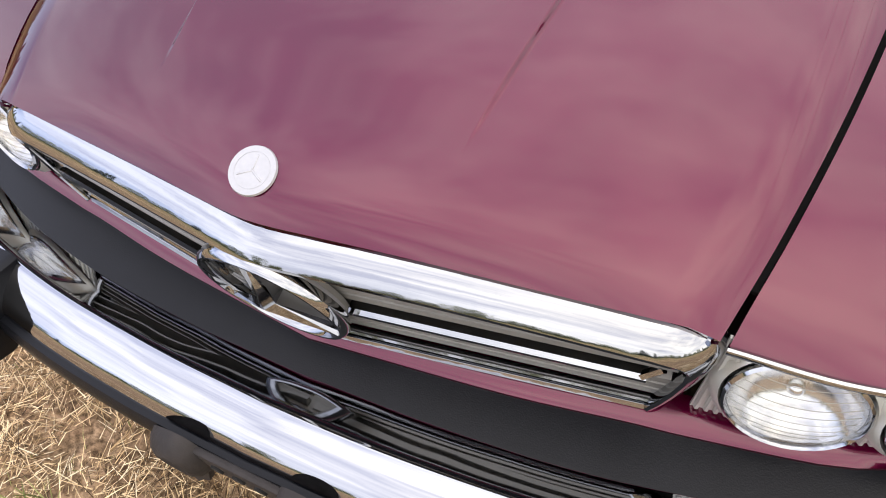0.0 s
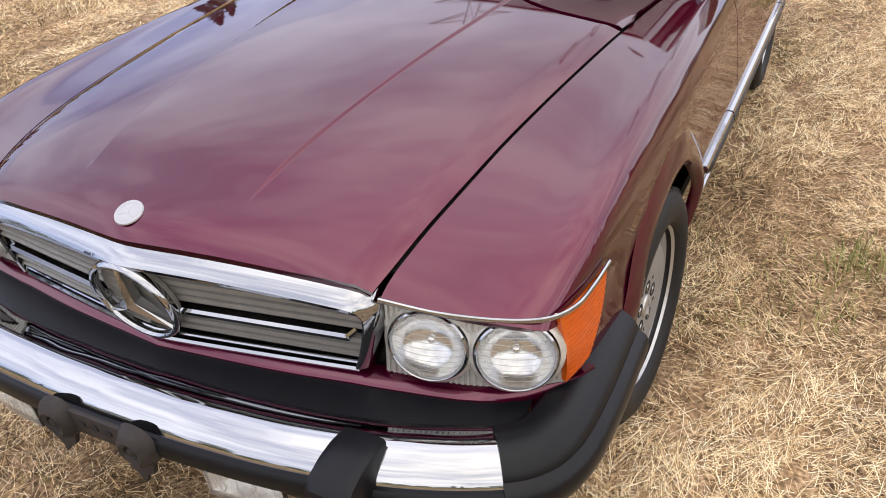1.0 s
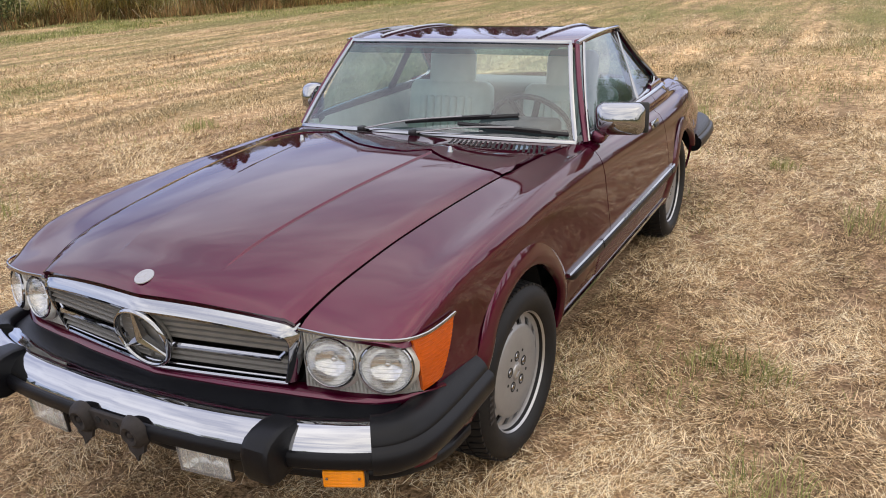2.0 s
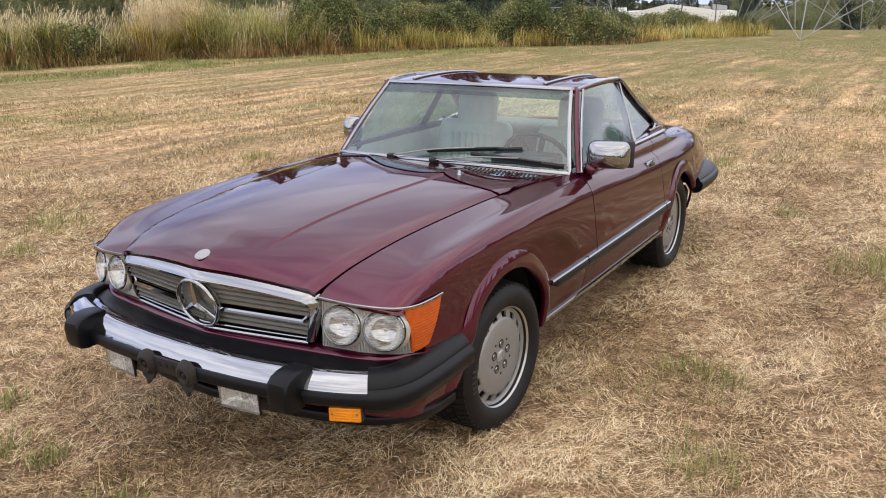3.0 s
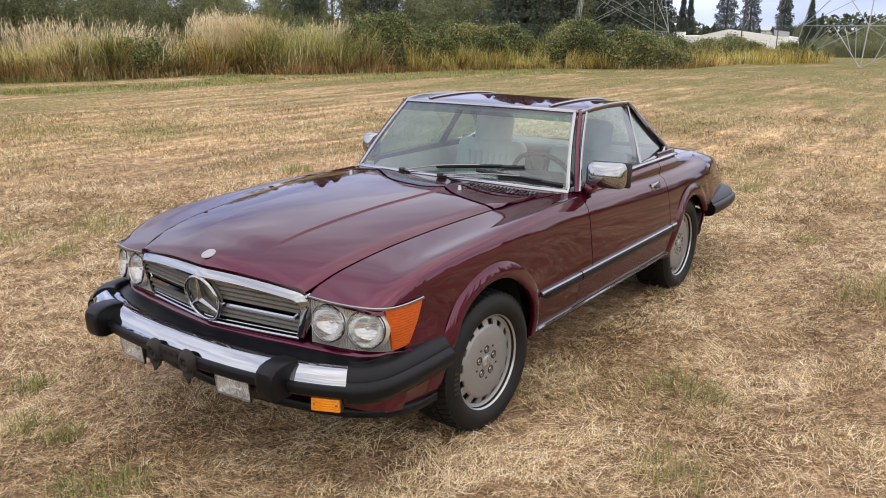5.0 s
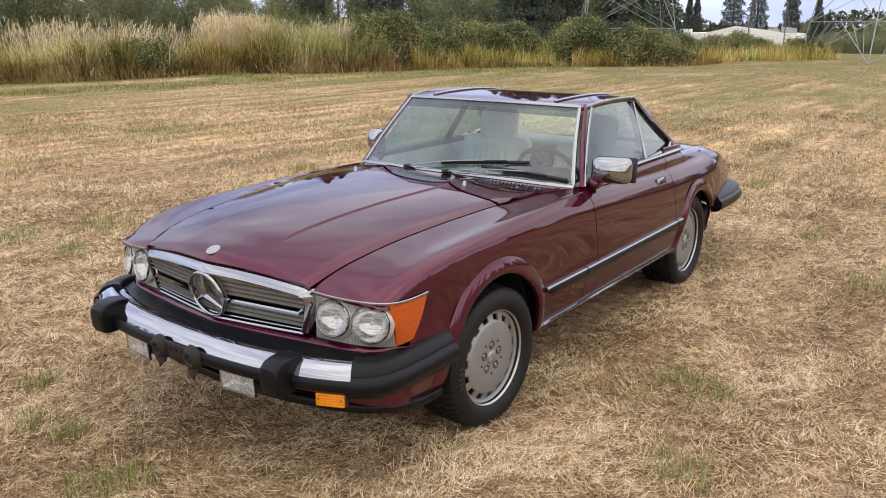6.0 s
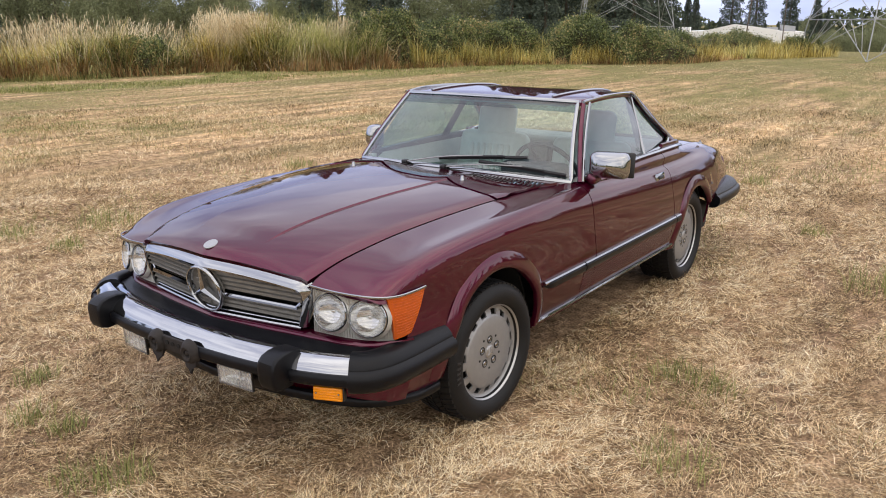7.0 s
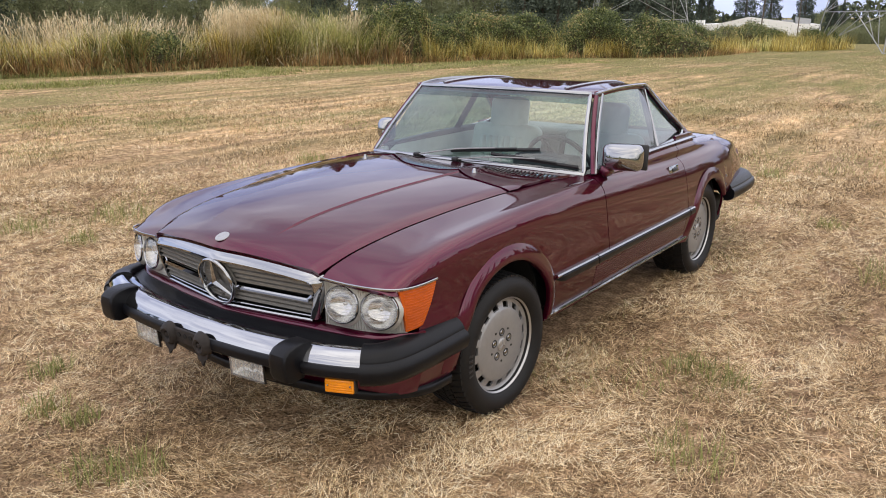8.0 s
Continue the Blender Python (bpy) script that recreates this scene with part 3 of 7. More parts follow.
bmesh.ops.create_cone(bm, cap_ends=True, segments=40, radius1=0.0295, radius2=0.0285, depth=0.0026, matrix=hm)
emblem = part("bonnet_badge", bm, EMBLEM, hood, "round silver badge, weathered")
bm = bmesh.new()
bmesh.ops.create_cone(bm, cap_ends=False, segments=40, radius1=0.0225, radius2=0.0215, depth=0.0032, matrix=hm)
part("badge_ring", bm, EMBLEM, emblem)
for a in (90, 210, 330):
    bm = rbox((0.018, 0.0025, 0.002), 0.0006, 1, hm @ pose(0, 0, 0.001, 0, 0, a) @ pose(0.0095, 0, 0))
    part("badge_spoke", bm, EMBLEM, emblem)
for s in (1, -1):
    zz = hood_z(0.345, 0.44)
    v, f = revolve([(0.0, 0.02), (0.006, 0.019), (0.009, 0.012), (0.009, 0.006), (0.012, 0.0), (0.012, -0.006)], 14, "z")
    ob = piece("washer_nozzle", np.array(v) + np.array([s * 0.345, 0.44, zz + 0.003]), f, CHROME, car, "small chrome washer nozzle")

# scuttle panel between bonnet and windscreen
WS_BASE = lambda x: 0.795 + 0.115 * (abs(x) / 0.69) ** 2.2


def scuttle_z(x, y):
    y0, y1 = float(HOOD_REAR(x)) + 0.008, WS_BASE(x) + 0.02
    u = smooth01((y - y0) / (y1 - y0))
    z0 = hood_z(x, y0) + 0.003
    return z0 + (0.912 - 0.022 * (abs(x) / 0.69) ** 2 - z0) * u


grid = []
for u in np.linspace(0, 1, 12):
    row = []
    for x in np.linspace(-0.685, 0.685, 45):
        gx = float(GAP_X(0.6)) + 0.0
        xx = x
        y0 = float(HOOD_REAR(x)) + 0.008
        y1 = WS_BASE(x) + 0.02
        y = y0 + u * (y1 - y0)
        xx = math.copysign(min(abs(x), float(GAP_X(y)) - 0.008), x)
        row.append((xx, y, scuttle_z(xx, y)))
    grid.append(row)
v, f = sheet(grid, 0.012, (0, 0.5, 0.2))
scuttle = piece("scuttle_panel", v, f, PAINT, car, "burgundy panel below the windscreen")


for s in (1, -1):
    for i in range(20):
        x = 0.225 + i * 0.0205
        yy = 0.685 + 0.05 * (x / 0.6) ** 2
        half = 0.068
        pth = [(s * (x - 0.34 * t), yy + t, scuttle_z(s * (x - 0.34 * t), yy + t) + 0.0012) for t in np.linspace(-half, half, 6)]
        v, f = sweep(pth, oval(0.0052, 0.0014, 6))
        piece("vent_slot", v, f, DARK, scuttle)

# dark inner structure under the panel gaps
grid = []
for y in np.linspace(-0.70, 0.88, 30):
    gx = float(GAP_X(y))
    grid.append([(x * (gx + 0.05), y, min(hood_z(0, min(y, 0.3)), hood_z(min(gx - 0.01, abs(x) * gx), min(y, 0.3))) - 0.045) for x in np.linspace(-1, 1, 15)])
v, f = sheet(grid, 0.01, (0, 0.2, 0.1))
piece("engine_bay", v, f, DARK, car, "black engine bay below the bonnet")
bm = rbox((1.42, 3.5, 0.22), 0.05, 3, pose(0, 1.35, 0.33))
part("underbody", bm, DARK, car, "black underbody")
bm = rbox((1.24, 0.03, 0.42), 0.01, 1, pose(0, -0.585, 0.50))
part("radiator_panel", bm, DARK, car)
bm = rbox((0.9, 0.95, 0.40), 0.04, 3, pose(0, -0.20, 0.50))
part("engine_block", bm, DARK, car)

# front: valance, air dam
VAL = spaced([(0, -0.798), (0.25, -0.770), (0.40, -0.744), (0.47, -0.733), (0.62, -0.702), (0.72, -0.661), (0.775, -0.605), (0.797, -0.556)], 24)
VAL = np.vstack([VAL[::-1] * np.array([-1, 1]), VAL[1:]])
grid = []
for z, off in ((0.556, -0.014), (0.554, 0.004), (0.549, 0.018), (0.540, 0.027), (0.526, 0.026), (0.48, 0.016), (0.40, 0.018), (0.34, 0.016), (0.300, 0.008)):
    row, tail = [], section(-0.60)
    x_end = float(np.interp(-z, -tail[36:, 1], tail[36:, 0])) + 0.004
    for x, y in VAL:
        e = float(smooth01((abs(x) - 0.60) / 0.175))
        row.append((x * (1 + off / 0.9) * (1 - e) + x / 0.775 * x_end * e, (y - off) * (1 - e) + (y - 0.012) * e, z))
    grid.append(row)
v, f = sheet(grid, 0.014, (0, 0, 0.4))
piece("front_valance", v, f, PAINT, car, "burgundy lip and valance below the lamps")
DAM = spaced([(0, -0.832), (0.24, -0.812), (0.42, -0.782), (0.58, -0.738), (0.69, -0.680), (0.748, -0.60), (0.77, -0.48), (0.776, -0.352)], 26)
DAM = np.vstack([DAM[::-1] * np.array([-1, 1]), DAM[1:]])
grid = []
for z, off in ((0.322, -0.012), (0.317, 0.002), (0.310, 0.006), (0.294, 0.006), (0.282, 0.001)):
    grid.append([(x * (1 + off / 0.75), y - off, z - 0.026 * float(smooth01((y + 0.66) / 0.2))) for x, y in DAM])
v, f = sheet(grid, 0.012, (0, 0, 0.3))
piece("air_dam", v, f, RUBBER, car, "black air dam lip")

# front bumper
BUMP = spaced([(0, -1.0), (0.2, -0.994), (0.4, -0.975), (0.58, -0.936), (0.73, -0.878), (0.81, -0.820), (0.850, -0.73), (0.860, -0.58), (0.857, -0.37)], 60)


def bumper_sweep(path, prof):
    """Carry (outward, height) points along a plan line that has the car on its inner side."""
    p = np.array(path, float)
    t = np.gradient(p, axis=0)
    t /= np.linalg.norm(t, axis=1, keepdims=True)
    nrm = np.stack([t[:, 1], -t[:, 0]], 1)
    verts, faces, k = [], [], len(prof)
    for q, n in zip(p, nrm):
        for d, z in prof:
            verts.append((q[0] + n[0] * d, q[1] + n[1] * d, z))
    for i in range(len(p) - 1):
        for j in range(k):
            faces.append((i * k + j, i * k + (j + 1) % k, (i + 1) * k + (j + 1) % k, (i + 1) * k + j))
    faces += [tuple(range(k)), tuple(range((len(p) - 1) * k, len(p) * k))]
    return verts, faces


full = np.vstack([BUMP[::-1] * np.array([-1, 1]), BUMP[1:]])
CUT_I = int(np.argmax(full[:, 1] < -0.856))
mid_path = full[CUT_I:len(full) - CUT_I]
CH_PROF = [(-0.138, 0.506), (-0.136, 0.519), (-0.130, 0.5235), (-0.106, 0.5285), (-0.082, 0.535), (-0.076, 0.539), (-0.071, 0.545), (-0.064, 0.546), (-0.045, 0.540), (-0.024, 0.526), (-0.009, 0.509), (-0.004, 0.494), (-0.03, 0.485), (-0.11, 0.50)]
bumper = piece("front_bumper", *bumper_sweep(mid_path, CH_PROF), CHROME_BUMPER, car, "chrome front bumper with black rubber strip and corners", angle=30)
RB_PROF = [(-0.02, 0.497), (0.004, 0.496), (0.010, 0.488), (0.012, 0.474), (0.009, 0.456), (-0.002, 0.446), (-0.03, 0.442), (-0.05, 0.446), (-0.05, 0.49)]
piece("rubber_strip", *bumper_sweep(mid_path, RB_PROF), RUBBER, bumper, "black rubber strip")
CO_PROF = [(-0.112, 0.50), (-0.110, 0.538), (-0.098, 0.549), (-0.075, 0.553), (-0.050, 0.550), (-0.030, 0.540), (-0.017, 0.527), (-0.009, 0.515), (-0.008, 0.508), (-0.002, 0.504), (0.007, 0.499), (0.013, 0.490), (0.016, 0.474), (0.014, 0.455), (0.006, 0.437), (-0.008, 0.425), (-0.03, 0.418), (-0.06, 0.416)]
for s in (1, -1):
    cp = full[:CUT_I + 1] if s < 0 else full[len(full) - CUT_I - 1:]
    piece("bumper_corner", *bumper_sweep(cp, CO_PROF), RUBBER, bumper, "black rubber bumper corner", angle=48)
    # over-rider
    verts, faces = [], []
    outline = [(-0.885, 0.556), (-0.93, 0.563), (-0.968, 0.560), (-1.000, 0.550), (-1.018, 0.533), (-1.024, 0.510), (-1.020, 0.455), (-1.010, 0.434), (-0.985, 0.426), (-0.93, 0.43), (-0.90, 0.49)]
    k = len(outline)
    cuts = [(-0.043, 0.88), (-0.041, 0.945), (-0.035, 0.985), (-0.025, 1.0), (0.025, 1.0), (0.035, 0.985), (0.041, 0.945), (0.043, 0.88)]
    cy, cz = -0.95, 0.495
    for dx, sc in cuts:
        for y, z in outline:
            verts.append((s * (0.515 + dx), cy + (y - cy) * sc, cz + (z - cz) * sc))
    for i in range(len(cuts) - 1):
        for j in range(k):
            faces.append((i * k + j, i * k + (j + 1) % k, (i + 1) * k + (j + 1) % k, (i + 1) * k + j))
    faces += [tuple(range(k)), tuple(range((len(cuts) - 1) * k, len(cuts) * k))]
    piece("overrider", verts, faces, RUBBER, bumper, "black rubber over-rider", angle=30)
    # fog lamp and indicator under the bumper
    bm = rbox((0.176, 0.05, 0.092), 0.01, 3, pose(s * 0.303, -0.912, 0.412, 4, 0, s * 5))
    fog = part("fog_lamp", bm, BLACK, bumper, "rectangular clear fog lamp")
    fm = pose(s * 0.303, -0.974, 0.412, 4, 0, s * 5)
    v, f = sheet([[tuple(fm @ Vector((0.080 * a, 0.036 * (1 - a ** 4) * (1 - b ** 4), 0.039 * b))) for a in np.linspace(-1, 1, 15)] for b in np.linspace(-1, 1, 11)], 0.002, (s * 0.303, -0.5, 0.41))
    piece("fog_reflector", v, f, REFLECTOR, fog, "bright lamp reflector")
    piece("fog_rim", *sweep([tuple(fm @ Vector(c)) for c in ((-0.082, 0, -0.041), (0.082, 0, -0.041), (0.082, 0, 0.041), (-0.082, 0, 0.041))], oval(0.004, 0.006, 6), up=(0, -1, 0), closed=True), BLACK, fog)
    for i in range(4):
        part("fog_rib", rbox((0.0025, 0.003, 0.074), 0.001, 1, pose(s * 0.303, -0.973, 0.410, 4, 0, s * 5) @ pose((i - 1.5) * 0.040, 0, 0)), LENS_WHITE, fog)
    bm = bmesh.new()
    bmesh.ops.create_icosphere(bm, subdivisions=2, radius=0.014, matrix=pose(s * 0.303, -0.952, 0.412) @ Matrix.Diagonal((1, 0.5, 1, 1)))
    part("fog_bulb", bm, BLACK, fog)
    lens_ = part("fog_lens", rbox((0.166, 0.006, 0.084), 0.002, 2, pose(s * 0.303, -0.979, 0.412, 4, 0, s * 5)), FOG_GLASS, fog)
    lens_.visible_shadow = False
    bm = rbox((0.110, 0.03, 0.054), 0.006, 2, pose(s * 0.680, -0.874, 0.418, 0, 0, s * 24))
    turn = part("indicator", bm, BLACK, bumper, "amber indicator below the bumper")
    bm = rbox((0.106, 0.016, 0.050), 0.005, 2, pose(s * 0.682, -0.889, 0.418, 0, 0, s * 24))
    part("indicator_lens", bm, AMBER_LOW, turn, "amber lens")
    for dz in (-0.018, -0.009, 0.0, 0.009, 0.018):
        part("lens_rib", rbox((0.096, 0.003, 0.003), 0.001, 1, pose(s * 0.682, -0.889, 0.418, 0, 0, s * 24) @ pose(0, -0.008, dz)), AMBER_LOW, turn)
    for dx in (-0.041, 0.041):
        bm = rbox((0.007, 0.006, 0.007), 0.002, 2, pose(s * 0.682, -0.889, 0.418, 0, 0, s * 24) @ pose(dx, -0.009, 0.004))
        part("screw", bm, CHROME, turn)
# black filler between bumper and valance
grid = []
inner = [(x, y) for x, y in VAL if abs(x) < 0.75]
for u in np.linspace(0, 1, 5):
    row = []
    for (x, y) in inner:
        yb = float(np.interp(abs(x), BUMP[:40, 0], BUMP[:40, 1])) + 0.130
        row.append((x, (y - 0.016) * (1 - u) + min(yb, y) * u, 0.538 - 0.016 * u))
    grid.append(row)
v, f = sheet(grid, 0.012, (0, -0.7, 0.1))
piece("bumper_filler", v, f, RUBBER, bumper, "black rubber filler behind the bumper")

# number plate bracket, empty and rusty
bracket = part("plate_bracket", rbox((0.235, 0.012, 0.062), 0.005, 2, pose(0, -1.008, 0.474, 6, 0, 0)), RUST, bumper, "empty black steel plate bracket, rusty")
for s in (1, -1):
    bossm = pose(s * 0.098, -1.014, 0.470, 96, 0, 0)
    v, f = revolve([(0.0, -0.004), (0.012, -0.004), (0.016, -0.016), (0.026, -0.020), (0.036, -0.014), (0.044, 0.0), (0.046, 0.012), (0.0, 0.014)], 22, "z")
    wob = [(1.0 + 0.10 * noise.noise(Vector((q[0] * 30, q[1] * 30, s)))) for q in v]
    boss = piece("bracket_ear", [tuple(bossm @ Vector((q[0] * k, q[1] * k * 1.12, -q[2]))) for q, k in zip(v, wob)], f, RUST, bracket, "rusty round bracket boss")
    part("bracket_bolt", rbox((0.017, 0.014, 0.017), 0.004, 2, pose(s * 0.098, -1.024, 0.471, 6, 0, 20)), RUST, boss)
    # the torn lug under each boss
    bm = bmesh.new()
    lug = [(-0.034, 0.0), (0.034, 0.0), (0.030, -0.030), (0.012, -0.040), (0.004, -0.062), (-0.008, -0.046), (-0.026, -0.034)]
    rings = [[bm.verts.new((s * (0.098 + a), -1.010 + d + 0.1 * b, 0.446 + b)) for a, b in lug] for d in (-0.005, 0.005)]
    bm.faces.new(rings[0])
    bm.faces.new(rings[1][::-1])
    for k in range(len(lug)):
        bm.faces.new((rings[0][k], rings[0][(k + 1) % len(lug)], rings[1][(k + 1) % len(lug)], rings[1][k]))
    part("bracket_tab", bm, RUST, bracket, smooth=False)
for dx in (-0.034, 0.0, 0.034):
    bm = bmesh.new()
    bmesh.ops.create_cone(bm, cap_ends=True, segments=14, radius1=0.0095, radius2=0.0095, depth=0.012, matrix=pose(dx, -1.012, 0.481, 96, 0, 0))
    part("bracket_hole", bm, DARK, bracket)

# ---- radiator grille ----


def grille_y(x, z):
    return -0.847 + 0.074 * np.sqrt((np.abs(x) / 0.49) ** 2 + 0.002) - 0.0025 + (0.765 - z) * 0.17



def vbar(name, z, profile, half, mat, parent, label="", n=25, dy=0.0, bow=0.0):
    pth = [(x, float(grille_y(x, z)) + dy, z + bow * (1 - (abs(x) / half) ** 2)) for x in np.linspace(-half, half, n)]
    v, f = sweep(pth, profile)
    return piece(name, v, f, mat, parent, label)


# chrome frame: one band over the top, round the corners and down both sides
half_line = [(x, 0.740 + 0.032 * (1 - (x / 0.484) ** 2)) for x in np.linspace(0, 0.435, 18)]
half_line += [(0.455, 0.7415), (0.468, 0.734), (0.4755, 0.722), (0.478, 0.706), (0.474, 0.682), (0.463, 0.640), (0.450, 0.600), (0.438, 0.570)]
rim_line = np.array([(-x, z) for x, z in half_line[:0:-1]] + half_line)
rim_path = np.stack([rim_line[:, 0], grille_y(rim_line[:, 0], rim_line[:, 1]), rim_line[:, 1]], 1)
rim_dir = np.gradient(rim_line, axis=0)
rim_dir /= np.linalg.norm(rim_dir, axis=1, keepdims=True)
rim_prof = [(0.008, -0.024), (0.015, -0.020), (0.0165, -0.013), (0.012, -0.005), (0.004, 0.005), (-0.006, 0.0125), (-0.018, 0.018), (-0.034, 0.0215), (-0.036, 0.005), (-0.02, -0.02)]
v, f, k = [], [], len(rim_prof)
for p, d in zip(rim_path, rim_dir):
    slim = 1.0 - 0.42 * float(smooth01((0.742 - p[2]) / 0.05))
    for a, b in rim_prof:
        v.append((p[0] - d[1] * b * slim, p[1] - a, p[2] + d[0] * b * slim))
for i in range(len(rim_path) - 1):
    f += [(i * k + j, i * k + (j + 1) % k, (i + 1) * k + (j + 1) % k, (i + 1) * k + j) for j in range(k)]
f += [tuple(range(k)), tuple(range((len(rim_path) - 1) * k, len(rim_path) * k))]
grille = piece("grille", v, f, CHROME, car, "chrome grille with grey slats and round ornament")
vbar("grille_bottom", 0.566, oval(0.010, 0.008, 8), 0.43, CHROME, grille, bow=-0.006)
vbar("grille_bottom_bead", 0.583, oval(0.006, 0.004, 8), 0.44, CHROME, grille, bow=-0.004)
for i in range(8):
    z = 0.735 - i * 0.0195
    if i == 4:
        continue
    for s in (1, -1):
        pth = [(s * x, float(grille_y(x, z)) + 0.016, z) for x in np.linspace(0.004, 0.462 - 0.003 * i, 12)]
        v, f = sweep(pth, [(0.011, -0.007), (0.012, 0.004), (0.002, 0.0095), (-0.008, 0.005), (-0.02, -0.004), (-0.02, -0.007)])
        piece("grille_slat", v, f, SLAT, grille)
for s in (1, -1):
    pth = [(s * x, float(grille_y(x, 0.648)), 0.648) for x in np.linspace(0.085, 0.425, 14)]
    v, f = sweep(pth, [(0.004, -0.008), (0.006, 0.0), (0.002, 0.006), (-0.012, 0.007), (-0.012, -0.008)])
    piece("grille_bar", v, f, CHROME, grille, "chrome centre bar")
    v, f = sweep([(s * 0.42, float(grille_y(0.42, 0.65)), 0.648), (s * 0.44, float(grille_y(0.44, 0.66)) + 0.004, 0.668)], oval(0.006, 0.006, 6))
    piece("grille_bar_end", v, f, CHROME, grille)
grid = [[(x, float(grille_y(x, z)) + 0.05, z) for x in np.linspace(-0.465, 0.465, 21)] for z in (0.765, 0.66, 0.50)]
v, f = sheet(grid, 0.01, (0, 0, 0.6))
piece("radiator_screen", v, f, DARK, grille)
OM = pose(-0.005, -0.840, 0.661, 12, 0, 0) @ Matrix.Scale(1.08, 4)
v, f = [], []
NR, NP = 48, 10
for i in range(NR):
    a = 2 * math.pi * i / NR
    for j in range(NP):
        b = 2 * math.pi * j / NP
        r = 0.087 + 0.0065 * math.cos(b)
        v.append(tuple(OM @ Vector((r * math.cos(a), 0.010 * math.sin(b), r * math.sin(a)))))
for i in range(NR):
    for j in range(NP):
        f.append((i * NP + j, i * NP + (j + 1) % NP, ((i + 1) % NR) * NP + (j + 1) % NP, ((i + 1) % NR) * NP + j))
orn = piece("grille_ornament", v, f, CHROME, grille, "chrome ring with three spokes")
for a in (90, 210, 330):
    bm = bmesh.new()
    tip = 0.085
    vs = [bm.verts.new(c) for c in ((0, -0.013, 0.014), (0, -0.013, -0.014), (tip, -0.004, 0.003), (tip, -0.004, -0.003), (0.0, -0.022, 0.0), (tip, -0.009, 0), (0, 0.008, 0.012), (0, 0.008, -0.012), (tip, 0.004, 0.003), (tip, 0.004, -0.003))]
    for q in ((0, 4, 5, 2), (4, 1, 3, 5), (0, 2, 8, 6), (1, 7, 9, 3), (6, 8, 9, 7), (2, 5, 3, 9, 8), (0, 6, 7, 1, 4)):
        bm.faces.new([vs[i] for i in q])
    bmesh.ops.transform(bm, matrix=OM @ Matrix.Rotation(radians(-a), 4, "Y"), verts=bm.verts)
    part("spoke", bm, CHROME, orn, smooth=False)
bm = bmesh.new()
bmesh.ops.create_cone(bm, cap_ends=True, segments=40, radius1=0.084, radius2=0.084, depth=0.006, matrix=OM @ pose(0, 0.018, 0, 90, 0, 0))
part("ornament_back", bm, SLAT, orn)

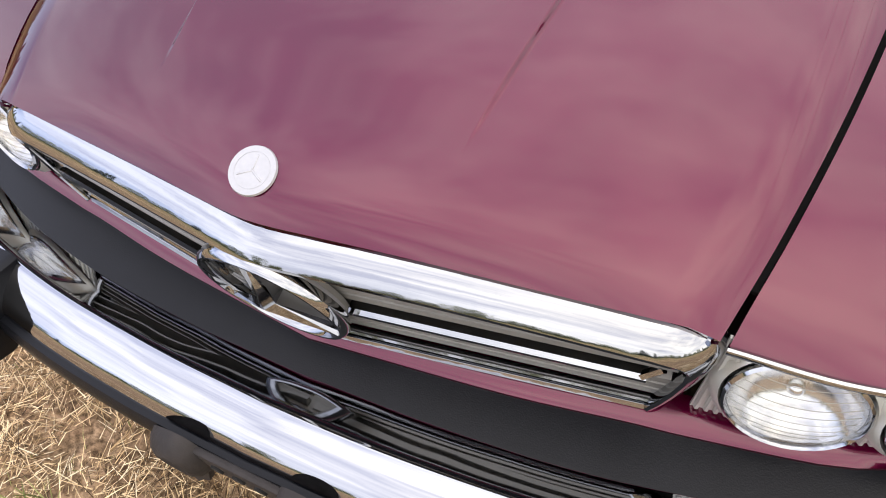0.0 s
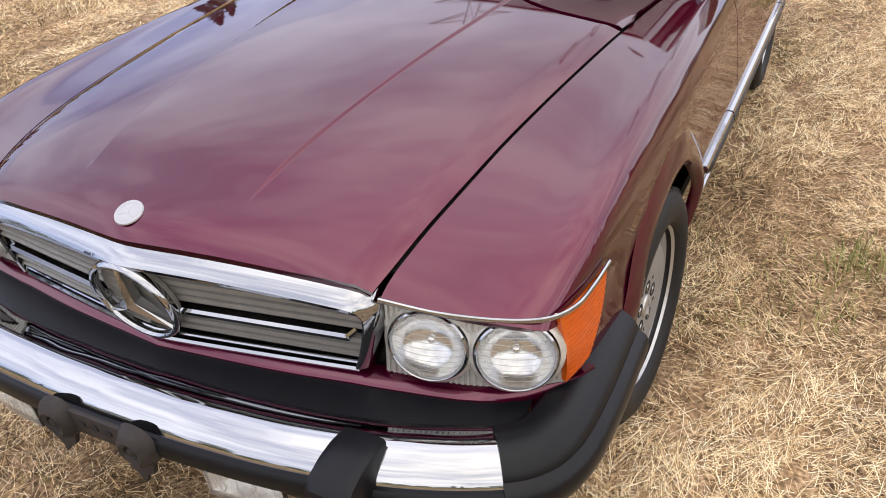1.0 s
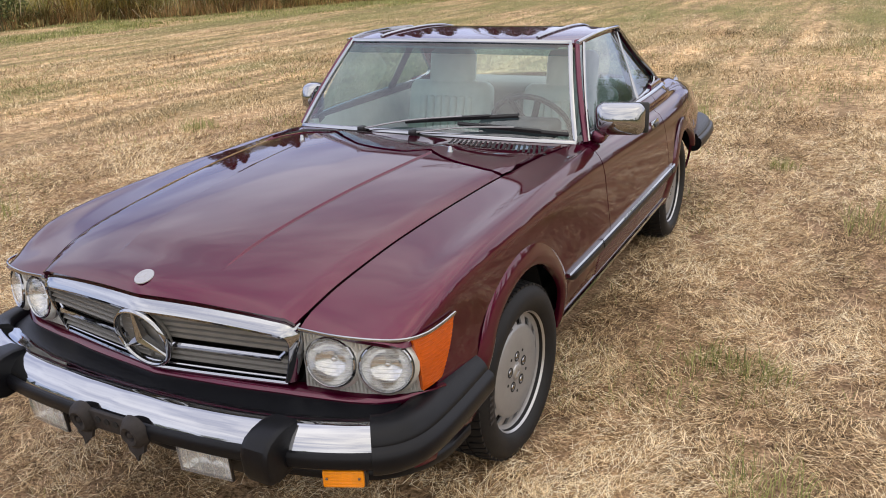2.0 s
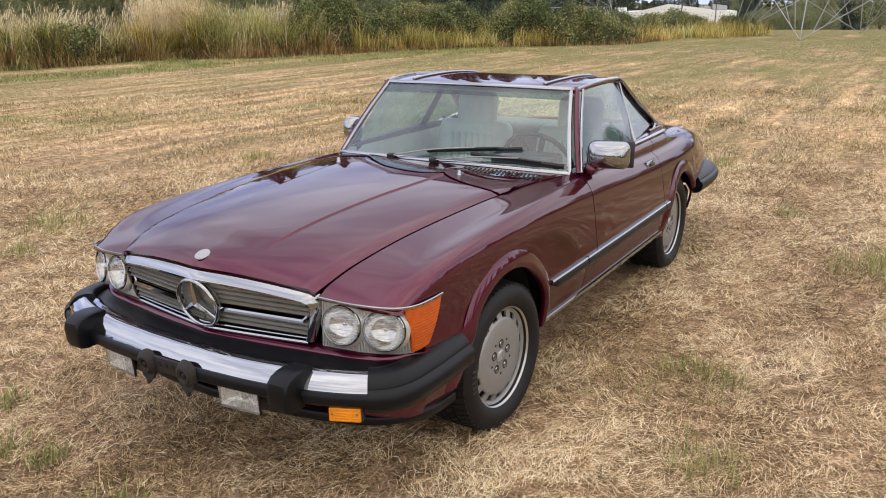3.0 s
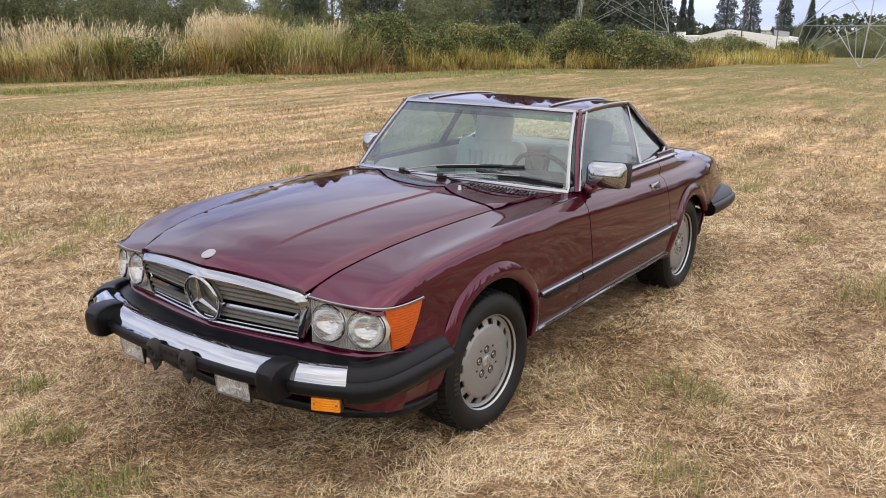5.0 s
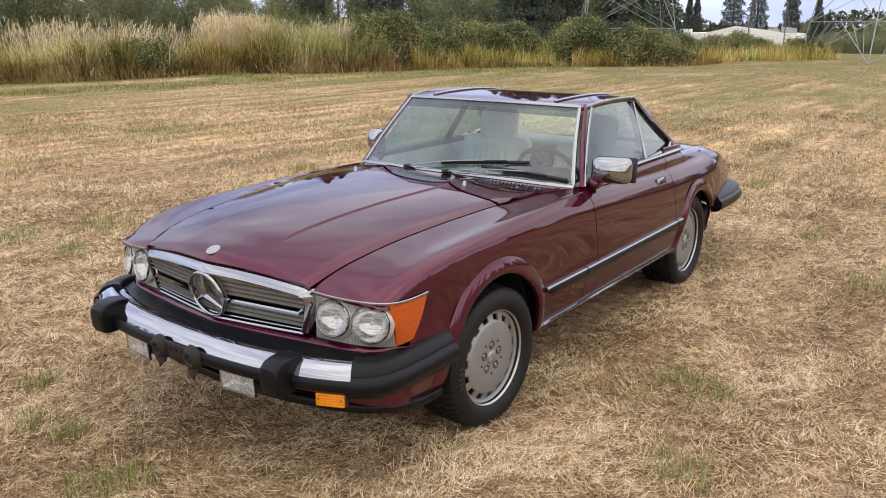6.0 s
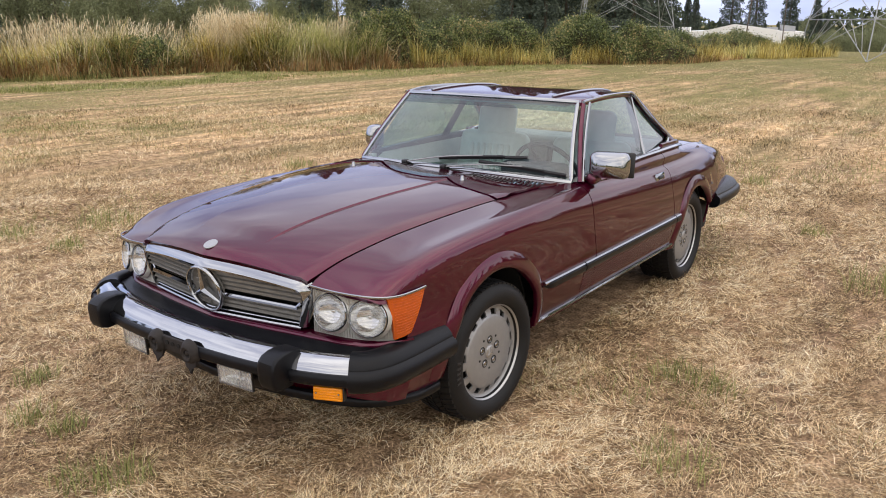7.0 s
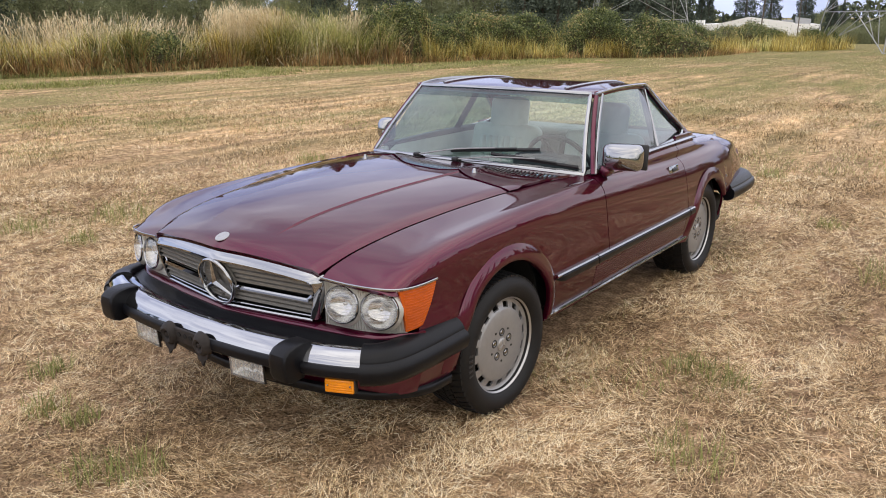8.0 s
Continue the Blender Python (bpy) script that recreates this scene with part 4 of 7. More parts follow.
# ---- headlamps ----
LAMP_TOP = spaced([(0.492, -0.758, 0.743), (0.60, -0.746, 0.737), (0.70, -0.718, 0.732), (0.776, -0.676, 0.729)], 21)
LAMP_BOT = spaced([(0.470, -0.738, 0.548), (0.60, -0.720, 0.546), (0.70, -0.690, 0.550), (0.784, -0.646, 0.562)], 21)
for s in (1, -1):
    def corner(u, w):
        """The lamp face: u from the grille outwards, w from top to bottom."""
        i = u * 20
        a = np.array([np.interp(i, np.arange(21), LAMP_TOP[:, k]) for k in range(3)])
        b = np.array([np.interp(i, np.arange(21), LAMP_BOT[:, k]) for k in range(3)])
        return a + (b - a) * w

    grid = [[corner(u, w) + np.array([0, 0.010, 0]) for u in np.linspace(0, 1, 61)] for w in np.linspace(0, 1, 35)]
    v, f = sheet(grid, 0.004, (0.3, 0, 0.6))
    CUT = [np.array(c) for c in ((0.568, -0.732, 0.655), (0.715, -0.696, 0.652))]
    f = [q for q in f if min(np.linalg.norm(v[list(q)].mean(0) - c) for c in CUT) > 0.070]
    lamp = piece("headlamp", flipx(v, s), f, BEZEL, car, "twin round headlamps in a ribbed silver surround")
    for i in range(30):
        u = 0.02 + i * 0.0325
        run = []
        for w in np.linspace(0.03, 0.97, 30):
            p = corner(u, w) + np.array([0, 0.008, 0])
            if min(np.linalg.norm(p - c) for c in CUT) > 0.080 and w < 0.965:
                run.append(p)
                continue
            if len(run) > 2:
                v, f = sweep(run, oval(0.0035, 0.004, 6), up=(0.3, -1, 0))
                piece("bezel_rib", flipx(v, s), f, BEZEL, lamp)
            run = []
    for (cx, cy, cz), tw in (((0.568, -0.739, 0.655), 10), ((0.715, -0.703, 0.652), 22)):
        m = pose(cx, cy, cz, -7, 0, tw) @ Matrix.Scale(0.985, 4)
        def turned(profile, n=40):
            vv, ff = revolve(profile, n, "y")
            return flipx([tuple(m @ Vector(q)) for q in vv], s), ff
        bowl = piece("reflector", *turned([(0.0, 0.042), (0.02, 0.040), (0.042, 0.030), (0.058, 0.014), (0.066, -0.004), (0.068, 0.006)]), REFLECTOR, lamp, "round sealed-beam lamp")
        piece("lamp_ring", *turned([(0.066, 0.0), (0.0665, -0.009), (0.069, -0.012), (0.072, -0.009), (0.074, 0.01), (0.066, 0.01)]), CHROME, lamp)
        piece("lamp_recess", *turned([(0.075, -0.004), (0.084, 0.006), (0.086, 0.012), (0.074, 0.012)]), BEZEL, lamp)
        piece("lamp_lens", *turned([(0.0, -0.020), (0.02, -0.0192), (0.042, -0.0155), (0.058, -0.0095), (0.0665, -0.003)]), LENS, bowl)
        for k in range(9):
            zz = -0.052 + k * 0.013
            hw = math.sqrt(max(0.0, 0.062 ** 2 - zz * zz))
            if hw < 0.01:
                continue
            pts = [tuple(m @ Vector((xx, -0.018 + 4.0 * (xx * xx + zz * zz), zz))) for xx in np.linspace(-hw, hw, 9)]
            v, f = sweep(pts, oval(0.0004, 0.0006, 5), up=(0, 0, 1))
            piece("lens_flute", flipx(v, s), f, LENS_WHITE, bowl)
        bm = bmesh.new()
        bmesh.ops.create_icosphere(bm, subdivisions=2, radius=0.010, matrix=m @ pose(0, 0.02, 0))
        bmesh.ops.scale(bm, vec=(s, 1, 1), verts=bm.verts)
        part("bulb_shield", bm, REFLECTOR, bowl)
    # amber side lamp
    top = spaced([(0.779, -0.672, 0.726), (0.793, -0.61, 0.724), (0.800, -0.55, 0.724), (0.806, -0.490, 0.727)], 14)
    bot = spaced([(0.785, -0.644, 0.566), (0.793, -0.620, 0.568), (0.799, -0.597, 0.571), (0.805, -0.572, 0.577)], 14)
    grid = [[a + (b - a) * w + np.array([0.006 * math.sin(math.pi * w), 0, 0]) for a, b in zip(top, bot)] for w in np.linspace(0, 1, 12)]
    v, f = sheet(grid, 0.02, (0.3, -0.3, 0.65))
    amber = piece("side_lamp", flipx(v, s), f, AMBER, car, "orange wrap-around indicator lens")
    for k in range(1, 15):
        w = k / 15
        pth = [a + (b - a) * w + np.array([0.0005 + 0.006 * math.sin(math.pi * w), -0.0005, 0]) for a, b in zip(top[1:], bot[1:])]
        v, f = sweep(pth, oval(0.0008, 0.0013, 6))
        piece("lens_rib", flipx(v, s), f, AMBER, amber)
    pth = spaced([(0.493, -0.766, 0.748), (0.60, -0.757, 0.743), (0.70, -0.729, 0.738), (0.765, -0.692, 0.735), (0.795, -0.636, 0.732), (0.804, -0.565, 0.731), (0.809, -0.487, 0.734)], 30)
    v, f = sweep(pth, oval(0.004, 0.005, 8))
    piece("lamp_trim", flipx(v, s), f, CHROME, lamp, "thin chrome edge")

# ---- wheels ----
def wheel(x, y, s, turn=0.0):
    m = pose(x, y, 0.308, 0, 0, turn)
    def put(vv):
        return [tuple(m @ Vector((q[0] * s, q[1], q[2]))) for q in vv]
    v, f = revolve([(0.206, 0.064), (0.212, 0.071), (0.217, 0.066), (0.216, 0.050), (0.205, 0.044), (0.199, 0.034), (0.194, -0.02)], 64)
    w = piece("wheel", put(v), f, RIM_LIP, car, "silver alloy wheel with slots round a flat disc", angle=50)
    v, f = revolve([(0.206, 0.045), (0.213, 0.072), (0.224, 0.083), (0.243, 0.091), (0.262, 0.092), (0.282, 0.086), (0.297, 0.074), (0.305, 0.062), (0.308, 0.03), (0.308, -0.09), (0.304, -0.125), (0.288, -0.142), (0.24, -0.146), (0.2, -0.09)], 80)
    tyre = piece("tyre", put(v), f, TYRE, w, "black rubber tyre with chunky tread", angle=50)
    # raised tread blocks across the running face
    verts, faces = [], []
    for i in range(60):
        for (x0, x1, ph, sk) in ((-0.130, -0.078, 0.0, 0.8), (-0.072, -0.036, 0.3, 1.8), (-0.028, 0.010, 0.6, -1.8), (0.018, 0.070, 0.2, -0.8)):
            a0 = 2 * math.pi * (i + ph) / 60
            da = 2 * math.pi / 60 * 0.74
            for (xx, aa) in ((x0, a0), (x1, a0 + sk * 0.05), (x1, a0 + sk * 0.05 + da), (x0, a0 + da)):
                drop = 0.006 if xx > 0.06 or xx < -0.12 else 0.0
                for r in (0.302 - drop, 0.3135 - drop):
                    verts.append((xx, r * math.cos(aa), r * math.sin(aa)))
            b = len(verts) - 8
            faces += [(b + 1, b + 3, b + 5, b + 7), (b, b + 2, b + 3, b + 1), (b + 2, b + 4, b + 5, b + 3), (b + 4, b + 6, b + 7, b + 5), (b + 6, b, b + 1, b + 7)]
    tagged(piece("tread", put(verts), faces, TYRE, tyre, smooth=False), kind="stuff")
    for i in range(5):
        a = 1.42 + i * 0.085
        bm = rbox((0.003, 0.010, 0.026), 0.001, 1, m @ Matrix.Rotation(a, 4, "X") @ pose(s * 0.0908, 0, 0.262))
        part("sidewall_mark", bm, BLACK, tyre)
    # slotted disc
    ns, sub = 15, 6
    nseg = ns * sub
    rings = [(0.0, 0.056), (0.03, 0.057), (0.09, 0.0585), (0.154, 0.059), (0.160, 0.056), (0.164, 0.053), (0.189, 0.045), (0.196, 0.046), (0.204, 0.052)]
    verts, faces = [(0.056, 0, 0)], []
    for r, xx in rings[1:]:
        for i in range(nseg):
            a = 2 * math.pi * i / nseg
            verts.append((xx, r * math.cos(a), r * math.sin(a)))
    at = lambda k, i: 1 + (k - 1) * nseg + i % nseg
    for i in range(nseg):
        faces.append((0, at(1, i), at(1, i + 1)))
        for k in range(1, len(rings) - 1):
            if k in (5,) and i % sub in (0, 1, 2):
                continue
            faces.append((at(k, i), at(k + 1, i), at(k + 1, i + 1), at(k, i + 1)))
    # walls of the slots
    for q in range(ns):
        i0, i1 = q * sub, q * sub + 3
        loop = [at(5, i) for i in range(i0, i1 + 1)] + [at(6, i) for i in range(i1, i0 - 1, -1)]
        b = len(verts)
        for k in loop:
            p = verts[k]
            verts.append((p[0] - 0.007, p[1], p[2]))
        n = len(loop)
        for k in range(n):
            faces.append((loop[k], loop[(k + 1) % n], b + (k + 1) % n, b + k))
    piece("wheel_disc", put(verts), faces, ALLOY, w, "flat silver disc with slots", angle=30)
    v, f = revolve([(0.0, 0.012), (0.194, 0.012), (0.194, -0.02), (0.0, -0.02)], 32)
    piece("brake_disc", put(v), f, DARK, w)
    v, f = revolve([(0.0, 0.064), (0.024, 0.064), (0.029, 0.061), (0.031, 0.055)], 28)
    cap = piece("hub_cap", put(v), f, RIM_LIP, w)
    for a in (0, 120, 240):
        bm = rbox((0.004, 0.004, 0.022), 0.001, 1, m @ Matrix.Rotation(radians(a), 4, "X") @ pose(s * 0.065, 0, 0.012))
        part("cap_spoke", bm, ALLOY, cap)
    for i in range(5):
        a = 2 * math.pi * i / 5 + 0.3
        v, f = revolve([(0.0, 0.060), (0.008, 0.060), (0.0095, 0.057), (0.011, 0.0585), (0.013, 0.0565)], 12)
        v = [(q[0], q[1] + 0.056 * math.cos(a), q[2] + 0.056 * math.sin(a)) for q in v]
        piece("wheel_bolt", put(v), f, CHROME, w)
        v, f = revolve([(0.0135, 0.0592), (0.0165, 0.0600), (0.0185, 0.0588), (0.0185, 0.052), (0.0135, 0.052)], 16)
        v = [(q[0], q[1] + 0.056 * math.cos(a), q[2] + 0.056 * math.sin(a)) for q in v]
        piece("bolt_socket", put(v), f, DARK, w)
        v, f = revolve([(0.0, 0.0592), (0.0055, 0.0592), (0.0055, 0.045)], 10)
        v = [(q[0], q[1] + 0.075 * math.cos(a + 0.63), q[2] + 0.075 * math.sin(a + 0.63)) for q in v]
        piece("disc_hole", put(v), f, DARK, w)
    return w


for s in (1, -1):
    wheel(s * 0.734, -0.008, s, -2.5)
    wheel(s * 0.702, 2.44, s, 0.0)

# ---- windscreen, hardtop and windows ----
def screen_point(u, w):
    """u from -1 to 1 across, w from base to top."""
    xb, xt = 0.684 * u, 0.556 * u
    base = np.array([xb, WS_BASE(xb) + 0.006, 0.918 - 0.024 * abs(u) ** 2])
    top = np.array([xt, 1.135 + 0.082 * abs(u) ** 2.2, 1.282 - 0.012 * abs(u) ** 2])
    p = base + (top - base) * w
    p[1] -= 0.018 * math.sin(math.pi * w)
    return p


grid = [[screen_point(u, w) for u in np.linspace(-0.985, 0.985, 31)] for w in np.linspace(0.02, 0.86, 12)]
n_, m_ = 12, 31
gv = np.array(grid).reshape(-1, 3)
gfaces = [(i * m_ + j, i * m_ + j + 1, (i + 1) * m_ + j + 1, (i + 1) * m_ + j) for i in range(n_ - 1) for j in range(m_ - 1)]
screen = piece("windscreen", gv, gfaces, GLASS, car, "green-tinted windscreen glass")
screen.visible_shadow = False
grid = [[screen_point(u, w) for u in np.linspace(-0.985, 0.985, 31)] for w in np.linspace(0.86, 0.99, 4)]
band = piece("shade_band", np.array(grid).reshape(-1, 3), gfaces[:3 * 30], GLASS_BAND, screen, "darker tinted band")
band.visible_shadow = False
loop = [screen_point(u, 0.0) for u in np.linspace(-1, 1, 30)] + [screen_point(1.0, w) for w in np.linspace(0.04, 0.96, 14)] + [screen_point(u, 1.0) for u in np.linspace(1, -1, 30)] + [screen_point(-1.0, w) for w in np.linspace(0.96, 0.04, 14)]
v, f = [], []
prof = [(-0.0105, -0.006), (-0.009, 0.007), (0.0, 0.010), (0.009, 0.007), (0.0105, -0.006)]
N = len(loop)
for i in range(N):
    p = np.array(loop[i])
    t = np.array(loop[(i + 1) % N]) - np.array(loop[i - 1])
    t /= np.linalg.norm(t)
    face = np.array([p[0] * 0.25, -0.75, 0.62])
    face /= np.linalg.norm(face)
    sd = np.cross(t, face)
    sd /= np.linalg.norm(sd)
    for a, b in prof:
        v.append(p + sd * a + face * b)
k = len(prof)
for i in range(N):
    for j in range(k):
        f.append((i * k + j, i * k + (j + 1) % k, ((i + 1) % N) * k + (j + 1) % k, ((i + 1) % N) * k + j))
piece("windscreen_frame", v, f, CHROME, screen, "chrome windscreen frame")
for s in (1, -1):
    pth = [(screen_point(1, w) + np.array([0.020 + 0.008 * (1 - w), 0.026 + 0.018 * (1 - w), 0.002])) for w in np.linspace(-0.02, 1.0, 10)]
    v, f = sweep(pth, oval(0.013, 0.017, 10, 0.7), up=(0.2, -0.8, 0.5))
    piece("windscreen_pillar", flipx(v, s), f, PAINT, car, "burgundy windscreen pillar")

# hardtop
ROOF_SIDE = [(0.580, 1.215, 1.268), (0.590, 1.40, 1.283), (0.588, 1.60, 1.286), (0.578, 1.78, 1.280), (0.566, 1.925, 1.262)]
PIL = [(0.566, 1.925, 1.262), (0.595, 2.02, 1.195), (0.635, 2.16, 1.09), (0.672, 2.31, 0.985), (0.69, 2.40, 0.93)]
QUARTER = [(0.572, 1.880, 1.268), (0.598, 1.962, 1.196), (0.637, 2.095, 1.09), (0.672, 2.228, 0.998), (0.679, 2.243, 0.982)]
side_a = spaced(ROOF_SIDE, 16)
ROOF_MID_Z = pchip([1.12, 1.3, 1.6, 1.9, 2.02], [1.285, 1.297, 1.300, 1.285, 1.262])
grid = []
for i, u in enumerate(np.linspace(0, 1, 16)):
    row = []
    e = side_a[i]
    yc = 1.135 + u * (2.05 - 1.135)
    for q in np.linspace(-1, 1, 33):
        a = abs(q)
        y = yc + (e[1] - yc) * a ** 2.2
        zc = float(ROOF_MID_Z(y))
        bulge = 0.002 * math.exp(-((a - 0.70) / 0.16) ** 2) * math.sin(math.pi * min(1, max(0, 0.10 + 0.84 * u)))
        z = zc + (e[2] - zc) * a ** 3 - 0.006 * (1 - a) + bulge
        row.append((e[0] * q, y, z))
    grid.append(row)
roof_grid = np.array(grid)
v, f = sheet(grid, 0.02, (0, 1.6, 0.9))
v2, f2 = sheet(np.array(grid)[:, 2:-2] * np.array([0.97, 1, 1]) - np.array([0, 0, 0.034]), 0.008, (0, 1.6, 2.2))
piece("headliner", v2, f2, LEATHER, car, "grey headliner")
hardtop = piece("hardtop", v, f, PAINT, car, "burgundy hardtop roof with two chrome roof strips")
for s in (1, -1):
    col = 32 - 5
    pth = np.array([roof_grid[i, col] for i in range(1, 16)]) + np.array([0, 0, 0.006])
    v, f = sweep(spaced(pth, 24), oval(0.007, 0.006, 8))
    piece("roof_strip", flipx(v, s), f, CHROME, hardtop, "curved chrome roof strip")
    # rear pillar
    outer = spaced(PIL, 14)
    inner = spaced([(0.50, 2.03, 1.258), (0.52, 2.13, 1.18), (0.55, 2.27, 1.07), (0.57, 2.42, 0.96), (0.58, 2.50, 0.915)], 14)
    grid = [[o + (i_ - o) * w + np.array([0.010, 0.012, 0.008]) * math.sin(math.pi * w) for w in np.linspace(0, 1, 7)] for o, i_ in zip(outer, inner)]
    v, f = sheet(grid, 0.02, (0, 1.9, 1.0))
    piece("rear_pillar", flipx(v, s), f, PAINT, hardtop, "burgundy rear roof pillar")
    edge, foot = spaced(QUARTER + [(0.697, 2.325, 0.935)], 14), spaced(PIL, 14)
    grid = [[e_ + (o - e_) * w + np.array([0.005 * math.sin(math.pi * w), 0, 0]) for w in np.linspace(0, 1, 5)] for e_, o in zip(edge, foot)]
    v, f = sheet(grid, 0.015, (0, 1.9, 1.0))
    piece("pillar_side", flipx(v, s), f, PAINT, hardtop)
    # drip rail: chrome along the roof edge and down the rear pillar
    pth = spaced(ROOF_SIDE[:-1] + QUARTER, 40) + np.array([0.008, 0, 0.003])
    v, f = sweep(pth, oval(0.009, 0.009, 8), up=(1, 0, 0.3))
    piece("drip_rail", flipx(v, s), f, CHROME, hardtop, "chrome drip rail")
    pth = [screen_point(1, w) + np.array([0.042, 0.052, 0.0]) for w in np.linspace(0.0, 0.99, 8)]
    v, f = sweep(pth, oval(0.008, 0.007, 8), up=(1, 0, 0.3))
    piece("quarter_trim", flipx(v, s), f, CHROME, car, "chrome window edge")
    # belt line trim
    pth = [(float(GAP_X(y)) + 0.004, y, float(GAP_Z(y)) + 0.012) for y in np.linspace(1.02, 2.46, 24)]
    v, f = sweep(pth, oval(0.017, 0.010, 10))
    piece("belt_trim", flipx(v, s), f, CHROME, car, "chrome belt line trim")
    pth = [(float(GAP_X(y)) - 0.012, y, float(GAP_Z(y)) + 0.028) for y in np.linspace(2.06, 2.44, 10)]
    v, f = sweep(pth, oval(0.012, 0.018, 8))
    piece("hardtop_foot", flipx(v, s), f, PAINT, hardtop)
    # division bar and glass
    a, b = np.array([0.562, 1.885, 1.258]), np.array([0.713, 1.785, 0.925])
    v, f = sweep([a + (b - a) * w for w in np.linspace(0, 1, 6)], oval(0.009, 0.012, 8), up=(1, 0, 0))
    divider = piece("window_divider", flipx(v, s), f, CHROME, car, "chrome window divider")
    v, f = sweep([a + (b - a) * w + np.array([-0.014, -0.014, -0.004]) for w in np.linspace(0, 1, 6)], oval(0.034, 0.006, 8), up=(1, 0, 0))
    piece("divider_seal", flipx(v, s), f, LEATHER_DARK, divider, "dark inner window pillar")
    v, f = sweep([(float(GAP_X(y)) - 0.026, y, float(GAP_Z(y)) + 0.004) for y in np.linspace(1.02, 2.30, 16)], oval(0.016, 0.024, 8))
    piece("belt_seal", flipx(v, s), f, LEATHER_DARK, car, "dark padded door top")
    rail = spaced(ROOF_SIDE, 12)
    g1 = []
    for w in np.linspace(0, 1, 8):
        row = []
        for u in np.linspace(0, 1, 10):
            t_ = np.array([np.interp(1.26 + u * (1.875 - 1.26), rail[:, 1], rail[:, k]) for k in range(3)]) + np.array([-0.012, 0, -0.006])
            y_b = 1.0 + u * (1.78 - 1.0)
            b_ = np.array([float(GAP_X(y_b)) - 0.012, y_b, float(GAP_Z(y_b))])
            row.append(t_ + (b_ - t_) * w + np.array([0.012 * math.sin(math.pi * w), 0, 0]))
        g1.append(row)
    gq = [(i * 10 + j, i * 10 + j + 1, (i + 1) * 10 + j + 1, (i + 1) * 10 + j) for i in range(7) for j in range(9)]
    ob = piece("door_glass", flipx(np.array(g1).reshape(-1, 3), s), gq, GLASS_SIDE, car, "tinted door window glass")
    ob.visible_shadow = False
    g2 = []
    pil = spaced(QUARTER, 20)
    for w in np.linspace(0, 1, 8):
        row = []
        for u in np.linspace(0, 1, 10):
            l_ = a + (b - a) * w
            r_ = np.array([np.interp(w, np.linspace(0, 1, 20), pil[:, k]) for k in range(3)]) + np.array([-0.008, -0.012, 0])
            row.append(l_ + (r_ - l_) * u)
        g2.append(row)
    ob = piece("quarter_glass", flipx(np.array(g2).reshape(-1, 3), s), gq, GLASS_SIDE, car, "tinted rear quarter glass")
    ob.visible_shadow = False
    # chrome round the quarter glass foot
    v, f = sweep(spaced([tuple(b), (0.704, 2.00, 0.936), (0.694, 2.17, 0.950), (0.686, 2.225, 0.964), (0.679, 2.243, 0.986)], 14), oval(0.010, 0.010, 8))
    piece("quarter_frame", flipx(v, s), f, CHROME, car)
# rear window
gr = [[np.array([q * (0.49 + 0.07 * w), 2.05 + 0.43 * w - 0.02 * abs(q) ** 2, 1.250 - 0.325 * w - 0.0 * abs(q)]) for q in np.linspace(-1, 1, 15)] for w in np.linspace(0, 1, 8)]
gq = [(i * 15 + j, i * 15 + j + 1, (i + 1) * 15 + j + 1, (i + 1) * 15 + j) for i in range(7) for j in range(14)]
ob = piece("rear_window", np.array(gr).reshape(-1, 3), gq, GLASS, hardtop, "tinted rear window")
ob.visible_shadow = False

# rear deck, tail and rear bumper
grid = []
for y in np.linspace(2.44, 3.44, 22):
    gx, gz = float(GAP_X(y)) - 0.004, float(GAP_Z(y))
    grid.append([(q * gx, y, gz + 0.022 * (1 - abs(q) ** 2.5)) for q in np.linspace(-1, 1, 19)])
v, f = sheet(grid, 0.016, (0, 2.9, 0.3))
piece("boot_lid", v, f, PAINT, car, "burgundy boot lid")
grid = []
for z, dy in ((0.775, 0.0), (0.76, 0.018), (0.70, 0.03), (0.60, 0.025), (0.50, 0.0), (0.38, -0.06)):
    half = float(np.interp(z, [0.38, 0.5, 0.62, 0.74, 0.78], [0.66, 0.70, 0.705, 0.65, 0.57]))
    grid.append([(q * half, 3.43 + dy + 0.03 * (1 - q * q), z) for q in np.linspace(-1, 1, 15)])
v, f = sheet(grid, 0.02, (0, 2.9, 0.5))
piece("tail_panel", v, f, PAINT, car, "burgundy tail panel")
for s in (1, -1):
    grid = [[(s * (0.42 + 0.225 * u + 0.02 * math.sin(math.pi * w * 0.9) * u), 3.485 - 0.06 * u ** 6, 0.72 - 0.13 * w) for u in np.linspace(0, 1, 12)] for w in np.linspace(0, 1, 7)]
    v, f = sheet(grid, 0.03, (0, 3.0, 0.6))
    piece("tail_lamp", v, f, RED, car, "ribbed red tail lamp")
RB = spaced([(0, 3.66), (0.4, 3.65), (0.62, 3.62), (0.74, 3.56), (0.80, 3.46), (0.825, 3.28), (0.832, 3.08), (0.828, 2.90)], 40)
rfull = np.vstack([RB[::-1] * np.array([-1, 1]), RB[1:]])[::-1]
rmid = rfull[np.abs(rfull[:, 0]) < 0.62]
rb = piece("rear_bumper", *bumper_sweep(rmid, CH_PROF), CHROME_BUMPER, car, "chrome rear bumper with black rubber corners", angle=30)
piece("rear_rubber_strip", *bumper_sweep(rmid, RB_PROF), RUBBER, rb)
for s in (1, -1):
    cp = rfull[(rfull[:, 0] * s > 0.60)]
    piece("rear_bumper_corner", *bumper_sweep(cp, CO_PROF), RUBBER, rb, "black rubber bumper corner", angle=25)
